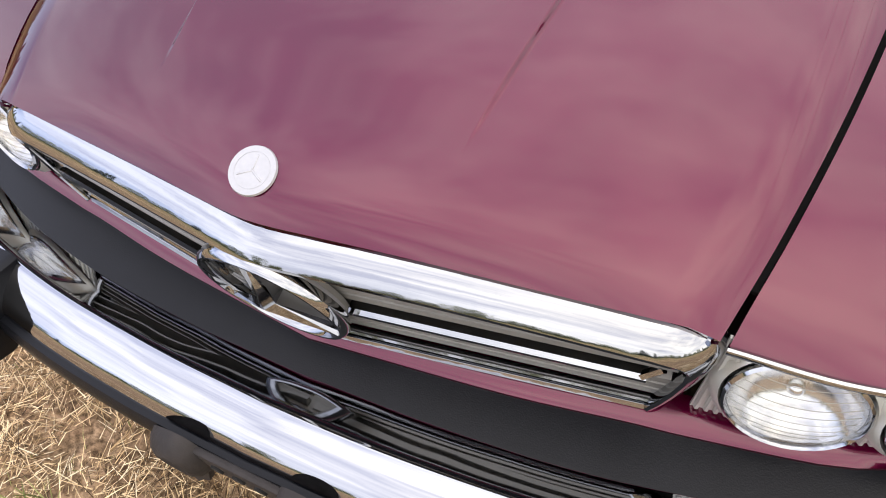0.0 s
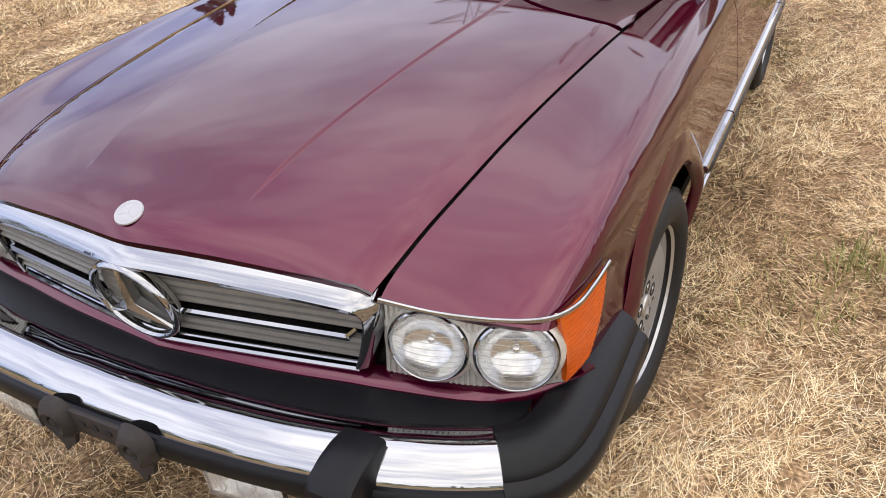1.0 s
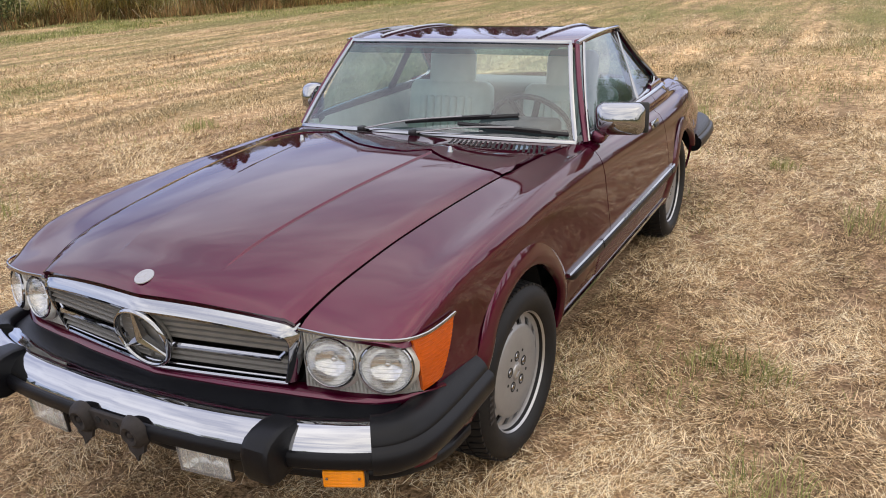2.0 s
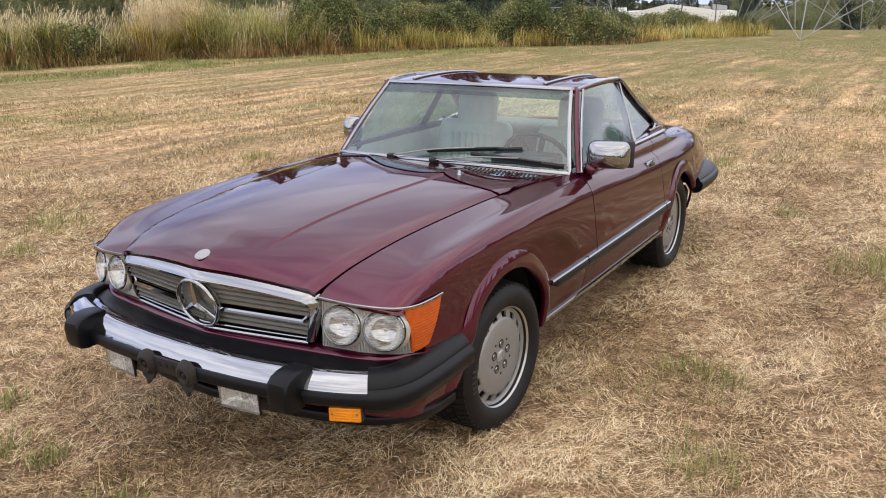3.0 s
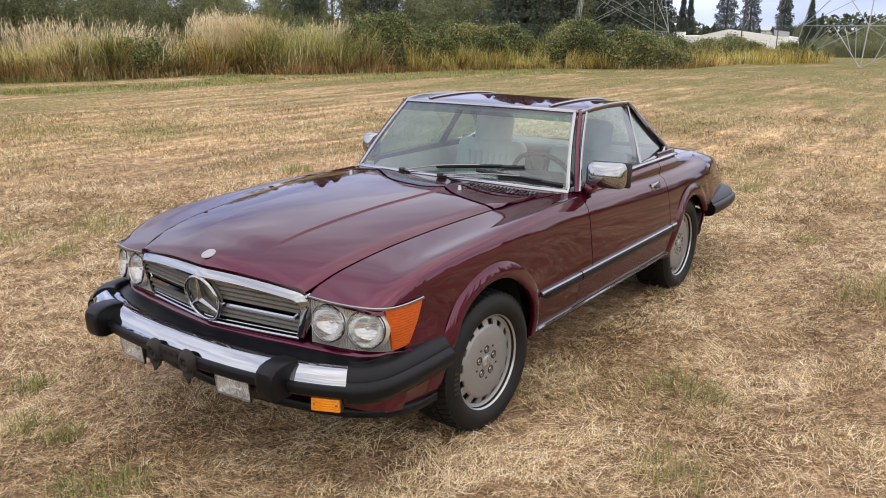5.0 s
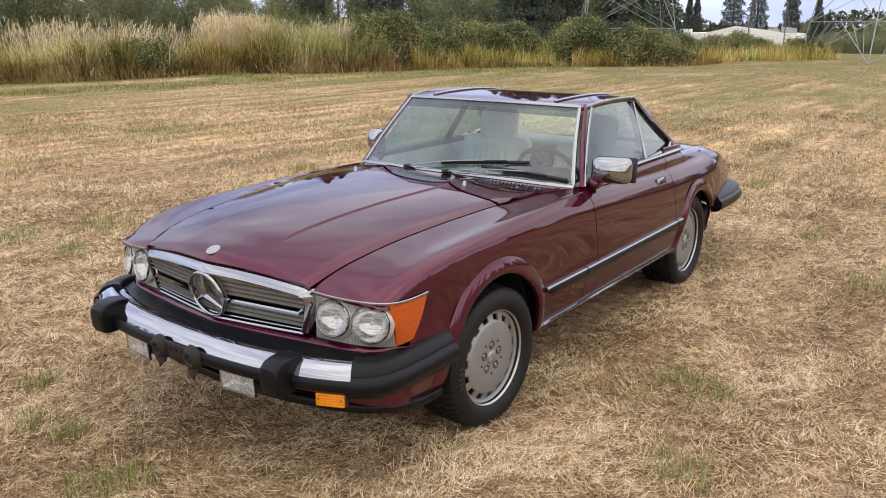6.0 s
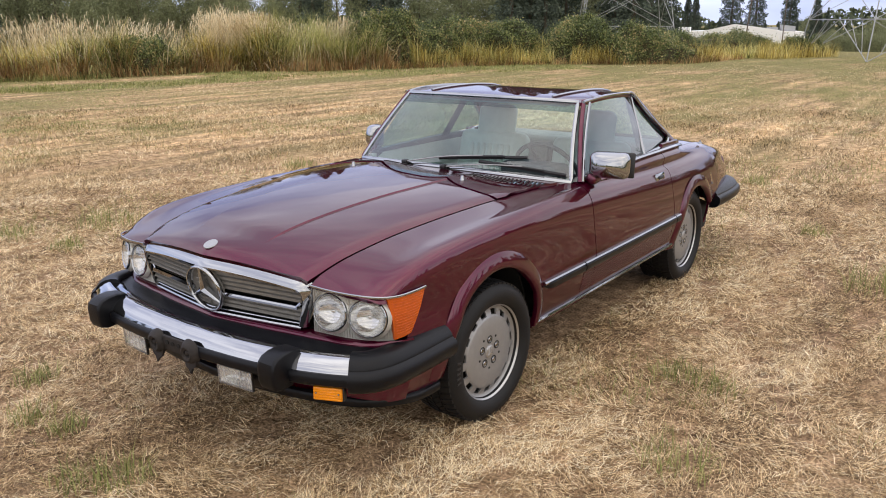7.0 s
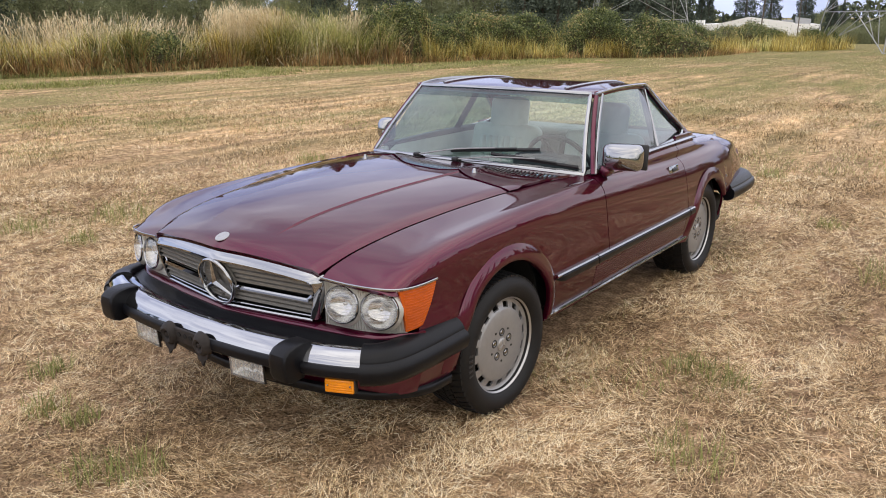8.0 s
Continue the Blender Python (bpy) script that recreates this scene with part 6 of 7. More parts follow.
def plumes(n, k0, k1, d0, d1, h0, h1, label):
    """Thin nodding seed heads on stalks."""
    k = hedge_pick(n, k0, k1)
    x, y = hedge_spot(k, rng.uniform(d0, d1, n))
    hgt = rng.uniform(h0, h1, n) * (1 + 0.14 * soft_noise(x, y, 1.0, 43) + 0.08 * soft_noise(x, y, 5.0, 44))
    hd = soft_noise(x, y, 0.6, 46) * 2.0 + rng.normal(0, 0.7, n)
    blades("seed_stalks", x, y, ground_height(x, y), hgt, np.full(n, 0.009), np.abs(rng.normal(0.05, 0.2, n)), PLUME, label, curl=rng.uniform(0.1, 0.7, n), heading=hd)
    blades("seed_heads", x + 0.06 * np.cos(hd), y + 0.06 * np.sin(hd), ground_height(x, y) + hgt * rng.uniform(0.72, 0.86, n), rng.uniform(0.20, 0.42, n), rng.uniform(0.010, 0.022, n), rng.uniform(0.1, 0.7, n), PLUME, label, curl=rng.uniform(0.5, 1.6, n), heading=hd, plume=0.6)


tall("tall_grass", 14000, -300, 380, 0.0, 2.4, 0.6, 1.55, GOLD, "golden uncut grass at the field's edge", width=0.017, curl=1.1)
tall("tall_grass", 10000, -300, 370, 0.0, 1.8, 0.4, 1.5, OLIVE, "olive-green uncut grass among the gold", tilt=0.55, width=0.016)
tall("tall_grass", 2600, 150, 310, 0.2, 1.6, 0.7, 1.55, BRUSH, "dark olive growth leaning out of the golden grass", tilt=0.75, curl=1.0, width=0.022)
tall("tall_grass", 2600, -300, 470, -0.1, 0.9, 0.6, 1.7, PLUME, "bleached stems leaning out of the golden grass", width=0.02, tilt=0.35, curl=1.2)
tall("tall_grass", 1300, 455, 690, -0.1, 0.9, 0.6, 1.8, PLUME, "bleached stems leaning out of the olive grass", width=0.018, tilt=0.4, curl=1.2)
tall("tall_grass", 6000, 365, 490, 0.0, 1.8, 0.7, 1.9, GOLD, "tall golden grass clump", width=0.016)
tall("tall_grass", 3000, 385, 480, 0.0, 1.2, 0.8, 1.55, GREEN, "fresh green growth in the tall grass")
tall("tall_grass", 15000, 455, 680, 0.0, 2.4, 0.5, 2.1, OLIVE, "olive-green uncut grass with seed heads", tilt=0.45)
tall("tall_grass", 5000, 455, 680, 0.0, 1.6, 0.4, 1.5, GOLD, "golden stems in the olive grass", tilt=0.45)
tall("tall_grass", 3000, 455, 560, 0.0, 1.4, 0.4, 1.3, BRUSH, "dark undergrowth in the olive grass", tilt=0.6, width=0.022)
tall("tall_grass", 8000, 735, 980, -0.2, 1.2, 0.35, 1.25, GOLD, "golden grass before the brambles", tilt=0.45)
tall("tall_grass", 5000, 735, 980, -0.1, 1.3, 0.3, 1.3, OLIVE, "olive grass before the brambles", tilt=0.5)
tall("tall_grass", 2200, 1010, 1100, -0.3, 0.7, 0.4, 1.2, GOLD, "golden grass clump before the brambles", tilt=0.5)
tall("tall_grass", 2400, 1235, 1300, -0.4, 1.2, 0.4, 1.2, GOLD, "golden grass clump", tilt=0.45)
tall("tall_grass", 2200, 1305, 1440, -0.6, 2.0, 0.4, 1.15, OLIVE, "olive growth near the pylon", tilt=0.6)
tall("tall_grass", 5500, 1318, 1440, -1.6, 2.2, 0.4, 1.15, GOLD, "golden grass at the pylon's foot", tilt=0.45)
tall("tall_grass", 15000, -300, 700, -0.35, 0.6, 0.35, 1.05, RUSSET, "reddish-brown stems low in the uncut grass", tilt=0.4)
tall("hedge_foot", 9000, -300, 1300, -0.7, 0.4, 0.15, 0.5, RUSSET, "flattened brown grass at the hedge's foot", tilt=0.9, curl=0.6, width=0.016)
tall("hedge_foot", 5000, -300, 1250, -0.8, 0.5, 0.15, 0.5, BRUSH, "dark weeds at the hedge's foot", tilt=0.9, curl=0.6, width=0.02)
tall("green_verge", 9000, -200, 330, -5.4, -3.2, 0.04, 0.14, GREEN, "strip of green grass before the hedge", width=0.014, tilt=0.7)
tall("green_verge", 9000, 300, 1000, -4.6, -0.8, 0.04, 0.12, GREEN, "strip of green grass before the hedge", width=0.014, tilt=0.7)
tall("tall_grass", 12000, -300, 350, 1.6, 6.0, 0.9, 1.6, GOLD, "pale golden grass deep in the uncut strip", tilt=0.3, curl=1.0)
plumes(3200, -300, 395, 1.0, 6.5, 1.3, 2.0, "pale seed heads above the golden grass")
plumes(2200, 390, 490, 0.3, 2.2, 1.7, 2.4, "dense pale plumes above the tall grass clump")
plumes(1300, 470, 670, 0.6, 2.6, 1.5, 2.25, "pale seed heads above the olive grass")


def bramble(k0, k1, d0, d1, h0, h1, n_leaf, label):
    """A thicket: a lumpy core, coloured dark for the shade inside, and a skin of small leaves."""
    na, nb = int(max(12, (k1 - k0) / 8)), 12
    ks = np.linspace(k0, k1, na)
    grid = []
    for k in ks:
        row = []
        edge = min(1.0, 0.25 + 3.0 * min(k - k0, k1 - k) / (k1 - k0))
        for b in np.linspace(0, math.pi, nb):
            wob = 1 + 0.34 * noise.noise(Vector((k * 0.031, b * 1.3, h1))) + 0.22 * noise.noise(Vector((k * 0.11, b * 3.1, 5.0)))
            dm = (d0 + d1) / 2 - math.cos(b) * (d1 - d0) / 2 * wob
            x_, y_ = hedge_spot(np.float64(k), dm)
            hh = (h0 + (h1 - h0) * (0.5 + 0.5 * noise.noise(Vector((k * 0.013, 2.0, 9.0))))) * edge
            z_ = hh * math.sin(b) ** 0.6 * wob
            row.append((float(x_), float(y_), z_ + float(ground_height(x_, y_))))
        grid.append(row)
    g = np.array(grid)
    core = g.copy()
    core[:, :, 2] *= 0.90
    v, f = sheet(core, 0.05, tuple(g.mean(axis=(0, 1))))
    ob = piece("bramble_bush", v, f, SHADED_TWIG)
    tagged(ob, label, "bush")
    i, j = rng.uniform(0, na - 1.001, n_leaf), rng.uniform(0, (nb - 1.001) * 0.72, n_leaf)
    i0, j0 = i.astype(int), j.astype(int)
    fi, fj = (i - i0)[:, None], (j - j0)[:, None]
    p = g[i0, j0] * (1 - fi) * (1 - fj) + g[i0 + 1, j0] * fi * (1 - fj) + g[i0, j0 + 1] * (1 - fi) * fj + g[i0 + 1, j0 + 1] * fi * fj
    p += rng.normal(0, 1, p.shape) * (0.05 + 0.13 * rng.uniform(0, 1, (n_leaf, 1)) ** 4)
    p[:, 2] = np.maximum(p[:, 2], 0.03)
    p[:, 2] += 0.10 * np.maximum(0, soft_noise(p[:, 0] * 1.0, p[:, 1] * 1.0, 7.0, 51))
    size = rng.uniform(0.024, 0.052, n_leaf)
    u = rng.normal(0, 1, (n_leaf, 3))
    u /= np.linalg.norm(u, axis=1, keepdims=True)
    w = np.cross(u, rng.normal(0, 1, (n_leaf, 3)))
    w /= np.linalg.norm(w, axis=1, keepdims=True)
    a, b_, c, d = p - u * size[:, None], p + w * size[:, None] * 0.6, p + u * size[:, None], p - w * size[:, None] * 0.6
    verts = np.stack([a, b_, c, d], 1).reshape(-1, 3)
    q = np.arange(n_leaf)[:, None] * 4 + np.arange(4)[None]
    leaves = quick_mesh("leaves", verts, np.zeros((0, 3), int), q, LEAF, "", "")
    leaves.parent = ob
    tagged(leaves, "dark green bramble leaves", kind="stuff")


bramble(620, 790, 0.1, 3.2, 1.5, 2.2, 30000, "tall dark green bramble thicket behind the grass")
bramble(735, 1010, 0.5, 4.0, 1.45, 1.9, 40000, "long bramble thicket with dry grass before it")
bramble(970, 1125, 0.0, 3.6, 1.45, 1.85, 30000, "dense dark green bramble thicket")
bramble(1100, 1250, 0.0, 3.6, 1.15, 1.5, 24000, "lower dark green bramble thicket sloping down to the field")
bramble(1225, 1300, 1.2, 4.2, 1.2, 1.45, 12000, "bramble thicket sloping down behind the grass")
bramble(1290, 1439, 1.2, 4.2, 0.95, 1.2, 18000, "low bramble thicket near the pylon")
bramble(1405, 1439, -0.8, 1.2, 0.7, 0.95, 8000, "low bramble clump at the end of the hedge")
tall("tall_grass", 2600, 150, 330, -0.1, 0.8, 0.5, 1.35, GREEN, "green growth tangled in the golden grass", tilt=0.8, curl=1.1, width=0.022)
tall("tall_grass", 1500, 560, 640, 0.0, 0.9, 0.5, 1.4, GREEN, "green growth tangled in the olive grass", tilt=0.7, curl=1.0, width=0.02)

bramble(195, 330, -0.1, 1.2, 0.85, 1.2, 14000, "low green bramble pocket in the golden grass")
tall("tall_grass", 3600, -300, 370, -0.1, 1.2, 0.7, 1.35, GREEN, "yellow-green growth between the golden stems", tilt=0.5, curl=1.0)
tall("hedge_foot", 1600, -60, 190, -0.9, -0.1, 0.10, 0.36, GREEN, "green weeds at the hedge's foot", tilt=1.0, curl=1.2, width=0.012)

# ---- trees ----
BARK = material("bark", (0.12, 0.095, 0.07), 0.9, 0, 0.35, 8.0)
FIR = ramp_material("fir_needles", [(0.0, (0.045, 0.062, 0.05)), (0.6, (0.095, 0.12, 0.09)), (1.0, (0.15, 0.18, 0.13))], 0.7, 0.2, 0.15)
BROAD = ramp_material("broad_leaves", [(0.0, (0.16, 0.18, 0.10)), (0.6, (0.25, 0.27, 0.145)), (1.0, (0.33, 0.345, 0.19))], 0.65, 0.2, 0.15, 0.2)


def tapered(points, radii_, n=7):
    verts, faces = [], []
    for (px, py, pz), r in zip(points, radii_):
        for k in range(n):
            a = 2 * math.pi * k / n
            verts.append((px + r * math.cos(a), py + r * math.sin(a), pz))
    for i in range(len(points) - 1):
        for k in range(n):
            faces.append((i * n + k, i * n + (k + 1) % n, (i + 1) * n + (k + 1) % n, (i + 1) * n + k))
    return verts, faces


def tufts_mesh(p, d, size, mat, name, parent):
    """Ragged little sprays at p pointing along d."""
    n = len(p)
    d = d / np.linalg.norm(d, axis=1, keepdims=True)
    w = np.cross(d, rng.normal(0, 1, (n, 3)))
    w /= np.linalg.norm(w, axis=1, keepdims=True)
    s = size[:, None]
    verts = np.stack([p - d * s * 0.6, p + w * s * 0.42 + d * s * 0.1, p + d * s * 0.8, p - w * s * 0.42 + d * s * 0.2], 1).reshape(-1, 3)
    q = np.arange(n)[:, None] * 4 + np.arange(4)[None]
    ob = quick_mesh(name, verts, np.zeros((0, 3), int), q, mat, "", "")
    ob.parent = parent
    return ob


def fir(height, spread, n, label):
    t = tagged(new("fir_tree"), label, "tree", group="trees behind the field")
    v, f = tapered([(0, 0, -1), (0.05, 0.02, height * 0.5), (0, 0, height)], [0.32, 0.18, 0.02])
    piece("trunk", v, f, BARK, t)
    z = height * (0.02 + 0.97 * rng.uniform(0, 1, n) ** 1.7)
    whorl = np.floor(z / 0.75)
    lim = spread * (1 - (z / height)) ** 0.85 * (0.80 + 0.20 * np.sin(whorl * 2.4 + 1.0)) + 0.12
    a = rng.uniform(0, 2 * math.pi, n)
    a = np.round(a / 0.55) * 0.55 + whorl * 0.7 + rng.normal(0, 0.10, n)
    r = lim * rng.uniform(0.05, 1.0, n) ** 0.6
    p = np.stack([r * np.cos(a), r * np.sin(a), z - 0.28 * r + rng.normal(0, 0.10, n)], 1)
    d = np.stack([np.cos(a), np.sin(a), np.full(n, -0.45)], 1) + rng.normal(0, 0.25, (n, 3))
    tufts_mesh(p, d, rng.uniform(0.11, 0.25, n), FIR, "crown", t)
    return t


def broadleaf(height, spread, n, label):
    t = tagged(new("broadleaf_tree"), label, "tree", group="trees behind the field")
    v, f = tapered([(0, 0, -1), (0.1, 0.05, height * 0.35), (0.15, -0.1, height * 0.8)], [0.24, 0.15, 0.04])
    trunk = piece("trunk", v, f, BARK, t)
    tips = []
    for k in range(11):
        a, zz = k * 2.4, height * (0.10 + 0.055 * k)
        tip = np.array([math.cos(a) * spread * 0.75, math.sin(a) * spread * 0.75, zz + height * 0.22])
        tips.append(tip)
        v, f = tapered([(0.1, 0, zz), tuple(tip * np.array([0.5, 0.5, 0]) + np.array([0, 0, zz + height * 0.13])), tuple(tip)], [0.08, 0.05, 0.015], 5)
        piece("limb", v, f, BARK, trunk)
    tips = np.array(tips + [np.array([0.1, 0, height * 0.9]), np.array([0.0, 0.2, height * 0.12])])
    c = tips[rng.integers(0, len(tips), n)]
    off = rng.normal(0, 1, (n, 3))
    off /= np.linalg.norm(off, axis=1, keepdims=True)
    p = c + off * (spread * 0.55 * rng.uniform(0.2, 1, n) ** 0.5)[:, None] * np.array([1, 1, 1.25])
    p[:, 2] = np.abs(p[:, 2])
    tufts_mesh(p, rng.normal(0, 1, (n, 3)) + np.array([0, 0, -0.4]), rng.uniform(0.09, 0.20, n), BROAD, "crown", t)
    return t


protos = {"f": [fir(22, 3.6, 21000, "tall dark green fir with drooping boughs"), fir(17, 3.0, 17000, "dark green fir, narrow and pointed"), fir(14, 2.6, 13000, "small dark fir at the wood's edge")],
          "b": [broadleaf(13, 3.4, 13000, "grey-green broadleaf tree with an airy crown"), broadleaf(10, 2.9, 11000, "young pale green broadleaf tree"), broadleaf(8, 2.6, 10000, "low bushy broadleaf tree")]}
EYE_X, EYE_Y = 2.564, -2.778


def bearing(px):
    """A level direction, named by its mark along the far skyline."""
    a = radians(35.85) - math.atan((px - 784) / 1489.0)
    return -math.sin(a), math.cos(a)


spots = []
tr = random.Random(5)
for px in range(-900, 1140, 27):
    kind = "f" if tr.random() < 0.25 else "b"
    spots.append((px + tr.uniform(-14, 14), tr.uniform(98, 122), kind, tr.randrange(3)))
for px in range(-900, 1170, 55):
    spots.append((px + tr.uniform(-20, 20), tr.uniform(128, 165), "f" if tr.random() < 0.6 else "b", tr.randrange(2)))
spots += [(905, 96, "f", 0), (935, 98, "f", 0), (965, 95, "f", 1), (1000, 100, "f", 0), (1120, 96, "f", 0), (1150, 99, "f", 0), (1176, 105, "f", 2), (555, 100, "f", 1), (685, 99, "f", 0), (1228, 165, "f", 2), (1292, 150, "f", 0), (1335, 140, "f", 0), (1395, 135, "f", 1), (1442, 150, "f", 1, 0.62), (1428, 160, "b", 2, 0.7), (1462, 165, "f", 2, 0.55), (1550, 165, "b", 2, 0.7), (1590, 150, "b", 1, 0.7), (1640, 130, "f", 1), (1700, 120, "b", 0), (1780, 125, "f", 0), (1215, 150, "f", 2), (1452, 86, "b", 2, 0.30), (1474, 90, "b", 2, 0.36), (1496, 92, "b", 2, 0.38), (1518, 90, "b", 2, 0.36), (1540, 92, "b", 2, 0.38), (1562, 90, "b", 2, 0.34), (1600, 92, "b", 2, 0.36)]
spots += [(px + tr.uniform(-6, 6), tr.uniform(124, 142), "f" if px % 48 else "b", 2, tr.uniform(0.30, 0.5)) for px in range(1252, 1452, 16)]
ring = []
a_deg = -6.0
while a_deg > -272:
    ring.append((a_deg + tr.uniform(-1.5, 1.5), tr.uniform(80, 120), "f" if tr.random() < 0.3 else "b", tr.randrange(3)))
    a_deg -= tr.uniform(2.6, 4.6)
used = set()
for px, dist, kind, which, *given in spots + ring:
    dx, dy = bearing(px) if (px, dist, kind, which) not in ring else (-math.sin(radians(px)), math.cos(radians(px)))
    x, y = EYE_X + dx * dist, EYE_Y + dy * dist
    gz = float(ground_height(x, y))
    sc = tr.uniform(0.85, 1.15) if dist < 130 else tr.uniform(0.75, 0.95)
    sc = given[0] if given else sc
    proto = protos[kind][which]
    m = pose(x, y, gz, 0, 0, tr.uniform(0, 360))
    if (kind, which) in used:
        ob = copy_thing(proto, m)
    else:
        ob = proto
        ob.matrix_basis = m
        used.add((kind, which))
    ob.scale = (sc, sc, sc)
# far wood that closes the field round about and behind
FARWOOD = ramp_material("far_woods", [(0.0, (0.045, 0.058, 0.038)), (1.0, (0.13, 0.15, 0.085))], 0.9, 0.1, 0.05)
n = 150000
a = rng.uniform(0, 2 * math.pi, n)
r = rng.uniform(190, 250, n)
hgt = 6.5 + 2.5 * soft_noise(np.cos(a) * 60, np.sin(a) * 60, 0.5, 61)
p = np.stack([EYE_X + r * np.cos(a), EYE_Y + r * np.sin(a), -3.4 + np.abs(hgt) * rng.uniform(0, 1, n) ** 1.2], 1)
ob = tufts_mesh(p, rng.normal(0, 1, (n, 3)), rng.uniform(0.5, 1.1, n), FARWOOD, "far_wood", None)
tagged(ob, "distant dark woodland round the field", "woods", kind="stuff")

# ---- pylons, poles, cables and the white building ----
def beam(a, b, r):
    a, b = np.array(a, float), np.array(b, float)
    up = (0, 0, 1) if abs((b - a)[2]) < 0.95 * np.linalg.norm(b - a) else (0, 1, 0)
    return sweep([a, (a + b) / 2, b], [(-r, -r), (r, -r), (r, r), (-r, r)], up=up)


def pylon(cx, cy, turn, label):
    """A lattice transmission tower with spread legs and three pairs of arms."""
    t = tagged(new("pylon"), label, "pylon", group="lattice pylons")
    t.matrix_basis = pose(cx, cy, float(ground_height(cx, cy)), 0, 0, turn)
    levels = [(0.0, 3.7), (1.9, 3.4), (5.2, 2.9), (9.5, 2.2), (14.0, 1.5), (19.0, 0.95), (25.0, 0.7), (30.0, 0.5)]
    corners = [(1, 1), (-1, 1), (-1, -1), (1, -1)]
    def put(name, a, b, r, parent):
        v, f = beam(a, b, r)
        return piece(name, v, f, STEEL, parent, smooth=False)
    for sx, sy in corners:
        v, f = sweep([(sx * w, sy * w, z) for z, w in levels], [(-0.020, -0.020), (0.020, -0.020), (0.020, 0.020), (-0.020, 0.020)], up=(0, 1, 0))
        piece("leg", v, f, STEEL, t, smooth=False)
    for i, (z, w) in enumerate(levels[1:], 1):
        z0, w0 = levels[i - 1]
        for k in range(4):
            (ax, ay), (bx, by) = corners[k], corners[(k + 1) % 4]
            put("ring_beam", (ax * w, ay * w, z), (bx * w, by * w, z), 0.017, t)
            if i == 1:
                put("brace", (ax * w0, ay * w0, z0), ((ax + bx) / 2 * w, (ay + by) / 2 * w, z), 0.014, t)
                put("brace", (bx * w0, by * w0, z0), ((ax + bx) / 2 * w, (ay + by) / 2 * w, z), 0.014, t)
            else:
                put("brace", (ax * w0, ay * w0, z0), (bx * w, by * w, z), 0.014, t)
                put("brace", (bx * w0, by * w0, z0), (ax * w, ay * w, z), 0.014, t)
            if i == 1:
                mx, my = (ax + bx) / 2, (ay + by) / 2
                for q in (0.33, 0.66):
                    put("strut", ((ax * (1 - q) + mx * q) * w, (ay * (1 - q) + my * q) * w, z), (ax * w0 + (mx * w - ax * w0) * q * 0.5, ay * w0 + (my * w - ay * w0) * q * 0.5, z0 + (z - z0) * q * 0.5), 0.011, t)
                    put("strut", ((bx * (1 - q) + mx * q) * w, (by * (1 - q) + my * q) * w, z), (bx * w0 + (mx * w - bx * w0) * q * 0.5, by * w0 + (my * w - by * w0) * q * 0.5, z0 + (z - z0) * q * 0.5), 0.011, t)
                put("cross_tie", (ax * w, ay * w, z), (-ax * w, -ay * w, z), 0.012, t)
            if i == 2:
                mx, my = (ax + bx) / 2 * w, (ay + by) / 2 * w
                put("strut", (mx, my, z), ((ax * 0.75 + bx * 0.25) * (w + w0) / 2, (ay * 0.75 + by * 0.25) * (w + w0) / 2, (z + z0) / 2), 0.015, t)
                put("strut", (mx, my, z), ((bx * 0.75 + ax * 0.25) * (w + w0) / 2, (by * 0.75 + ay * 0.25) * (w + w0) / 2, (z + z0) / 2), 0.016, t)
    for z in (19.0, 23.5, 28.0):
        for s in (1, -1):
            put("arm", (s * 0.7, 0.6, z), (s * 4.6, 0, z + 0.5), 0.06, t)
            put("arm", (s * 0.7, -0.6, z), (s * 4.6, 0, z + 0.5), 0.06, t)
            put("arm", (s * 0.6, 0.0, z + 1.4), (s * 4.6, 0, z + 0.5), 0.05, t)
    return t


P1, P2, P3 = (-25.2, 60.2), (-3.25, 44.5), (40.0, -95.0)
pylon(*P2, -53.7, "grey steel lattice pylon with splayed legs in the field")
pylon(*P1, 30, "grey steel lattice pylon behind the brambles")
pylon(*P3, 20, "grey steel lattice pylon far across the field")
CABLE = material("cable", (0.05, 0.05, 0.055), 0.5, 0.6, 0.1, 1.0)
for z in (18.4, 22.9, 27.4):
    a, b = np.array([P2[0] + 4.3, P2[1] + 1.6, z]), np.array([P3[0] + 4.3, P3[1] + 1.6, z])
    pts = [a + (b - a) * u - np.array([0, 0, 7.0 * 4 * u * (1 - u)]) for u in np.linspace(0, 1, 40)]
    v, f = sweep(pts, oval(0.017, 0.017, 5))
    tagged(piece("power_cable", v, f, CABLE), "thin dark power cable slung between pylons", "cable", group="power cables")

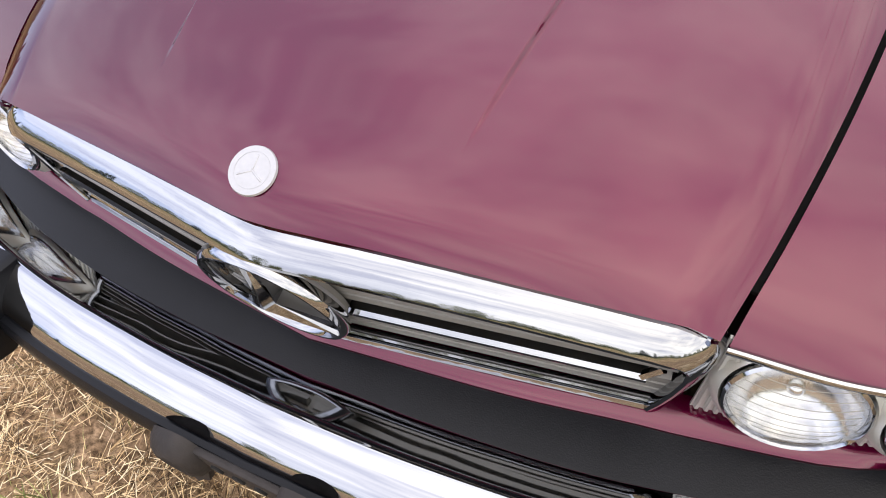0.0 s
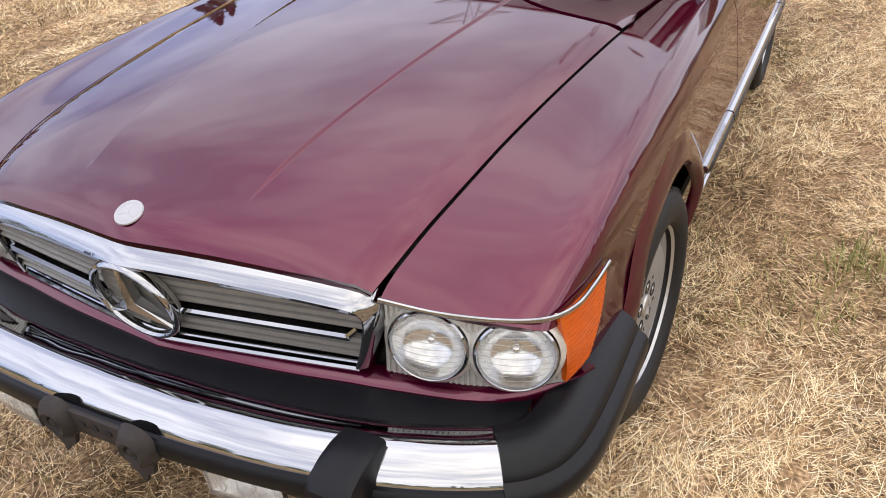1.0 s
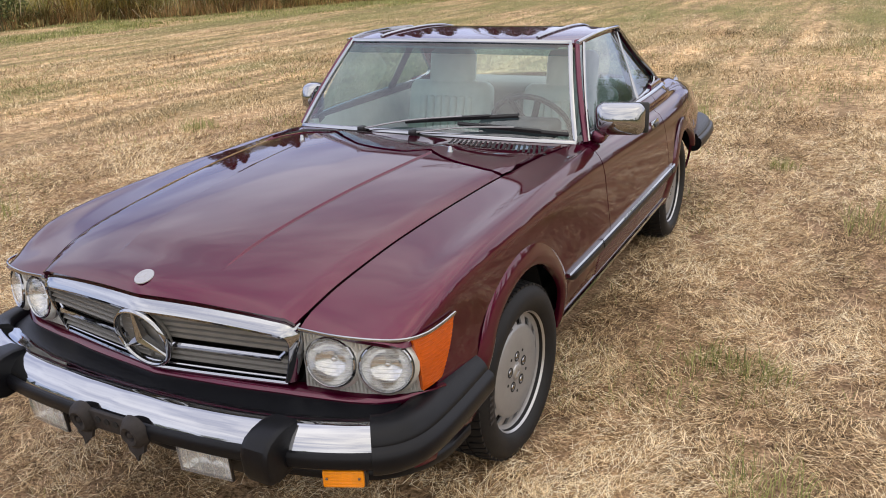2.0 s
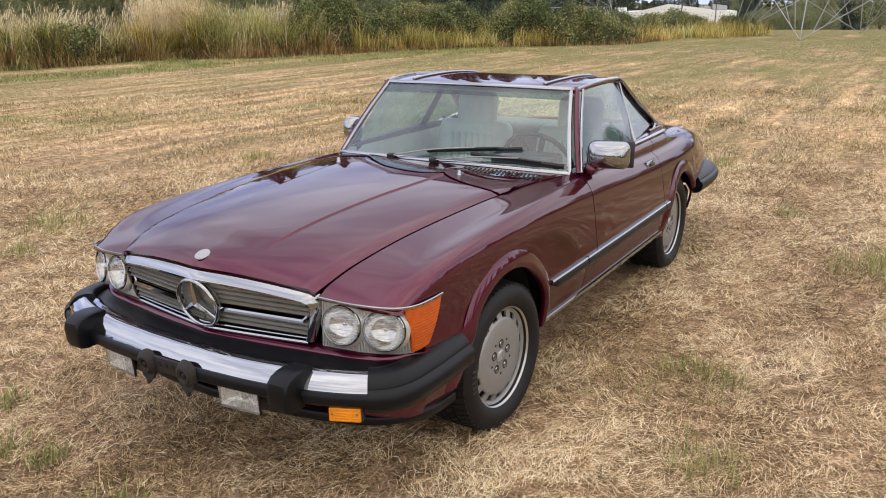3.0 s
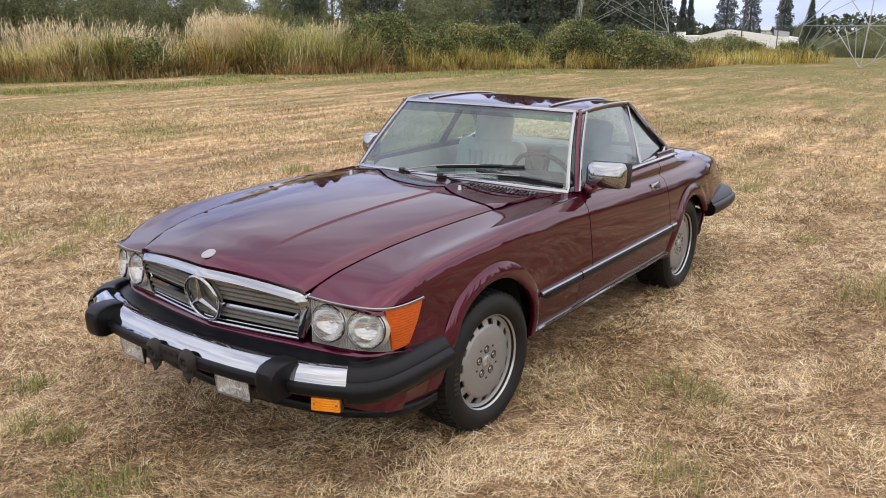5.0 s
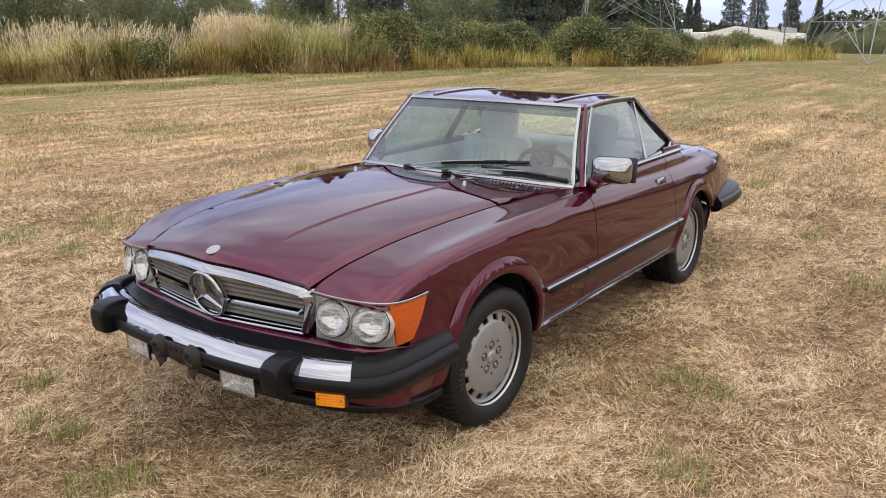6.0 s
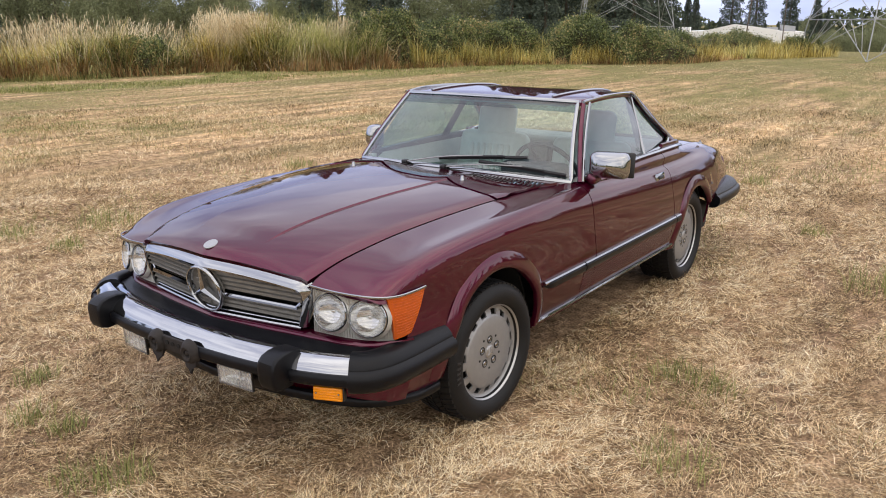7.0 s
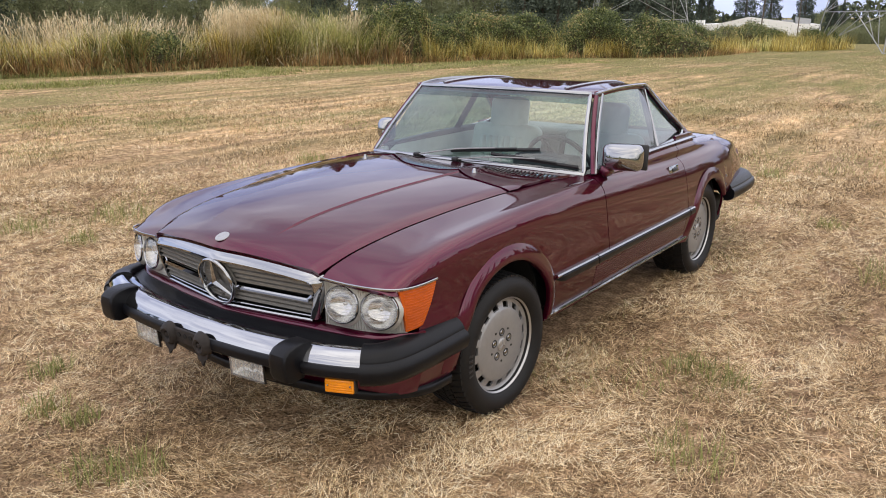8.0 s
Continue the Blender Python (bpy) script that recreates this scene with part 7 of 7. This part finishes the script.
WHITE = material("white_roofing", (0.88, 0.88, 0.87), 0.5, 0, 0.05, 1.0)
hall = tagged(new("warehouse"), "long low white warehouse roof beyond the hedge", "building")
dl, dr = bearing(1195), bearing(1425)
bd = 105.0
L_, R_ = np.array([EYE_X + dl[0] * bd, EYE_Y + dl[1] * bd]), np.array([EYE_X + dr[0] * bd, EYE_Y + dr[1] * bd])
ax = (R_ - L_) / np.linalg.norm(R_ - L_)
back = np.array([-ax[1], ax[0]])
back = back if back @ np.array([0, 1]) > 0 else -back
Lh = float(np.linalg.norm(R_ - L_))
def hall_box(name, u0, u1, d0, d1, z0, za, zb, mat, parent, label=""):
    """A block along the hall's front whose top runs from height za to zb."""
    c = []
    for u, zt in ((u0, za), (u1, zb)):
        for d in (d0, d1):
            p = L_ + ax * u * Lh + back * d
            c += [(p[0], p[1], z0), (p[0], p[1], zt)]
    faces = [(0, 4, 5, 1), (2, 3, 7, 6), (1, 5, 7, 3), (0, 2, 6, 4), (0, 1, 3, 2), (4, 6, 7, 5)]
    return piece(name, c, faces, mat, parent, label, smooth=False)
hall_box("wall", 0.0, 1.0, 0.0, 14.0, -3.6, -0.6, -0.6, WHITE, hall, "white wall")
hall_box("roof", 0.22, 0.46, -0.5, 16.0, -0.6, 0.85, 1.65, WHITE, hall)
hall_box("roof", 0.46, 0.80, -0.5, 16.0, -0.6, 1.65, 1.0, WHITE, hall)
hall_box("roof", 0.0, 0.22, -0.5, 16.0, -0.6, 0.75, 0.85, WHITE, hall)
hall_box("roof", 0.80, 1.0, -0.5, 16.0, -0.6, 0.9, 0.8, WHITE, hall)
for u in (0.02, 0.055, 0.09):
    hall_box("roof_vent", u, u + 0.025, 1.0, 3.0, 0.2, 1.3, 1.3, WHITE, hall)
hall_box("roof_unit", 0.72, 0.80, 1.0, 4.0, 0.4, 1.3, 1.3, STEEL, hall, "grey rooftop unit")
hall_box("roof_unit", 0.82, 0.93, 1.0, 4.0, 0.4, 1.6, 1.4, STEEL, hall, "grey rooftop unit")
for px, dist, hgt, lean in ((1318, 78, 11.0, 4.0), (1385, 92, 10.0, 1.0)):
    dx, dy = bearing(px)
    x, y = EYE_X + dx * dist, EYE_Y + dy * dist
    v, f = tapered([(0, 0, 0), (0, 0, hgt / 2), (0, 0, hgt)], [0.06, 0.05, 0.04], 9)
    ob = piece("utility_pole", v, f, BARK)
    ob.matrix_basis = pose(x, y, float(ground_height(x, y)) - 0.3, 0, lean, 0)
    tagged(ob, "bare weathered wooden utility pole", "pole", group="utility poles")
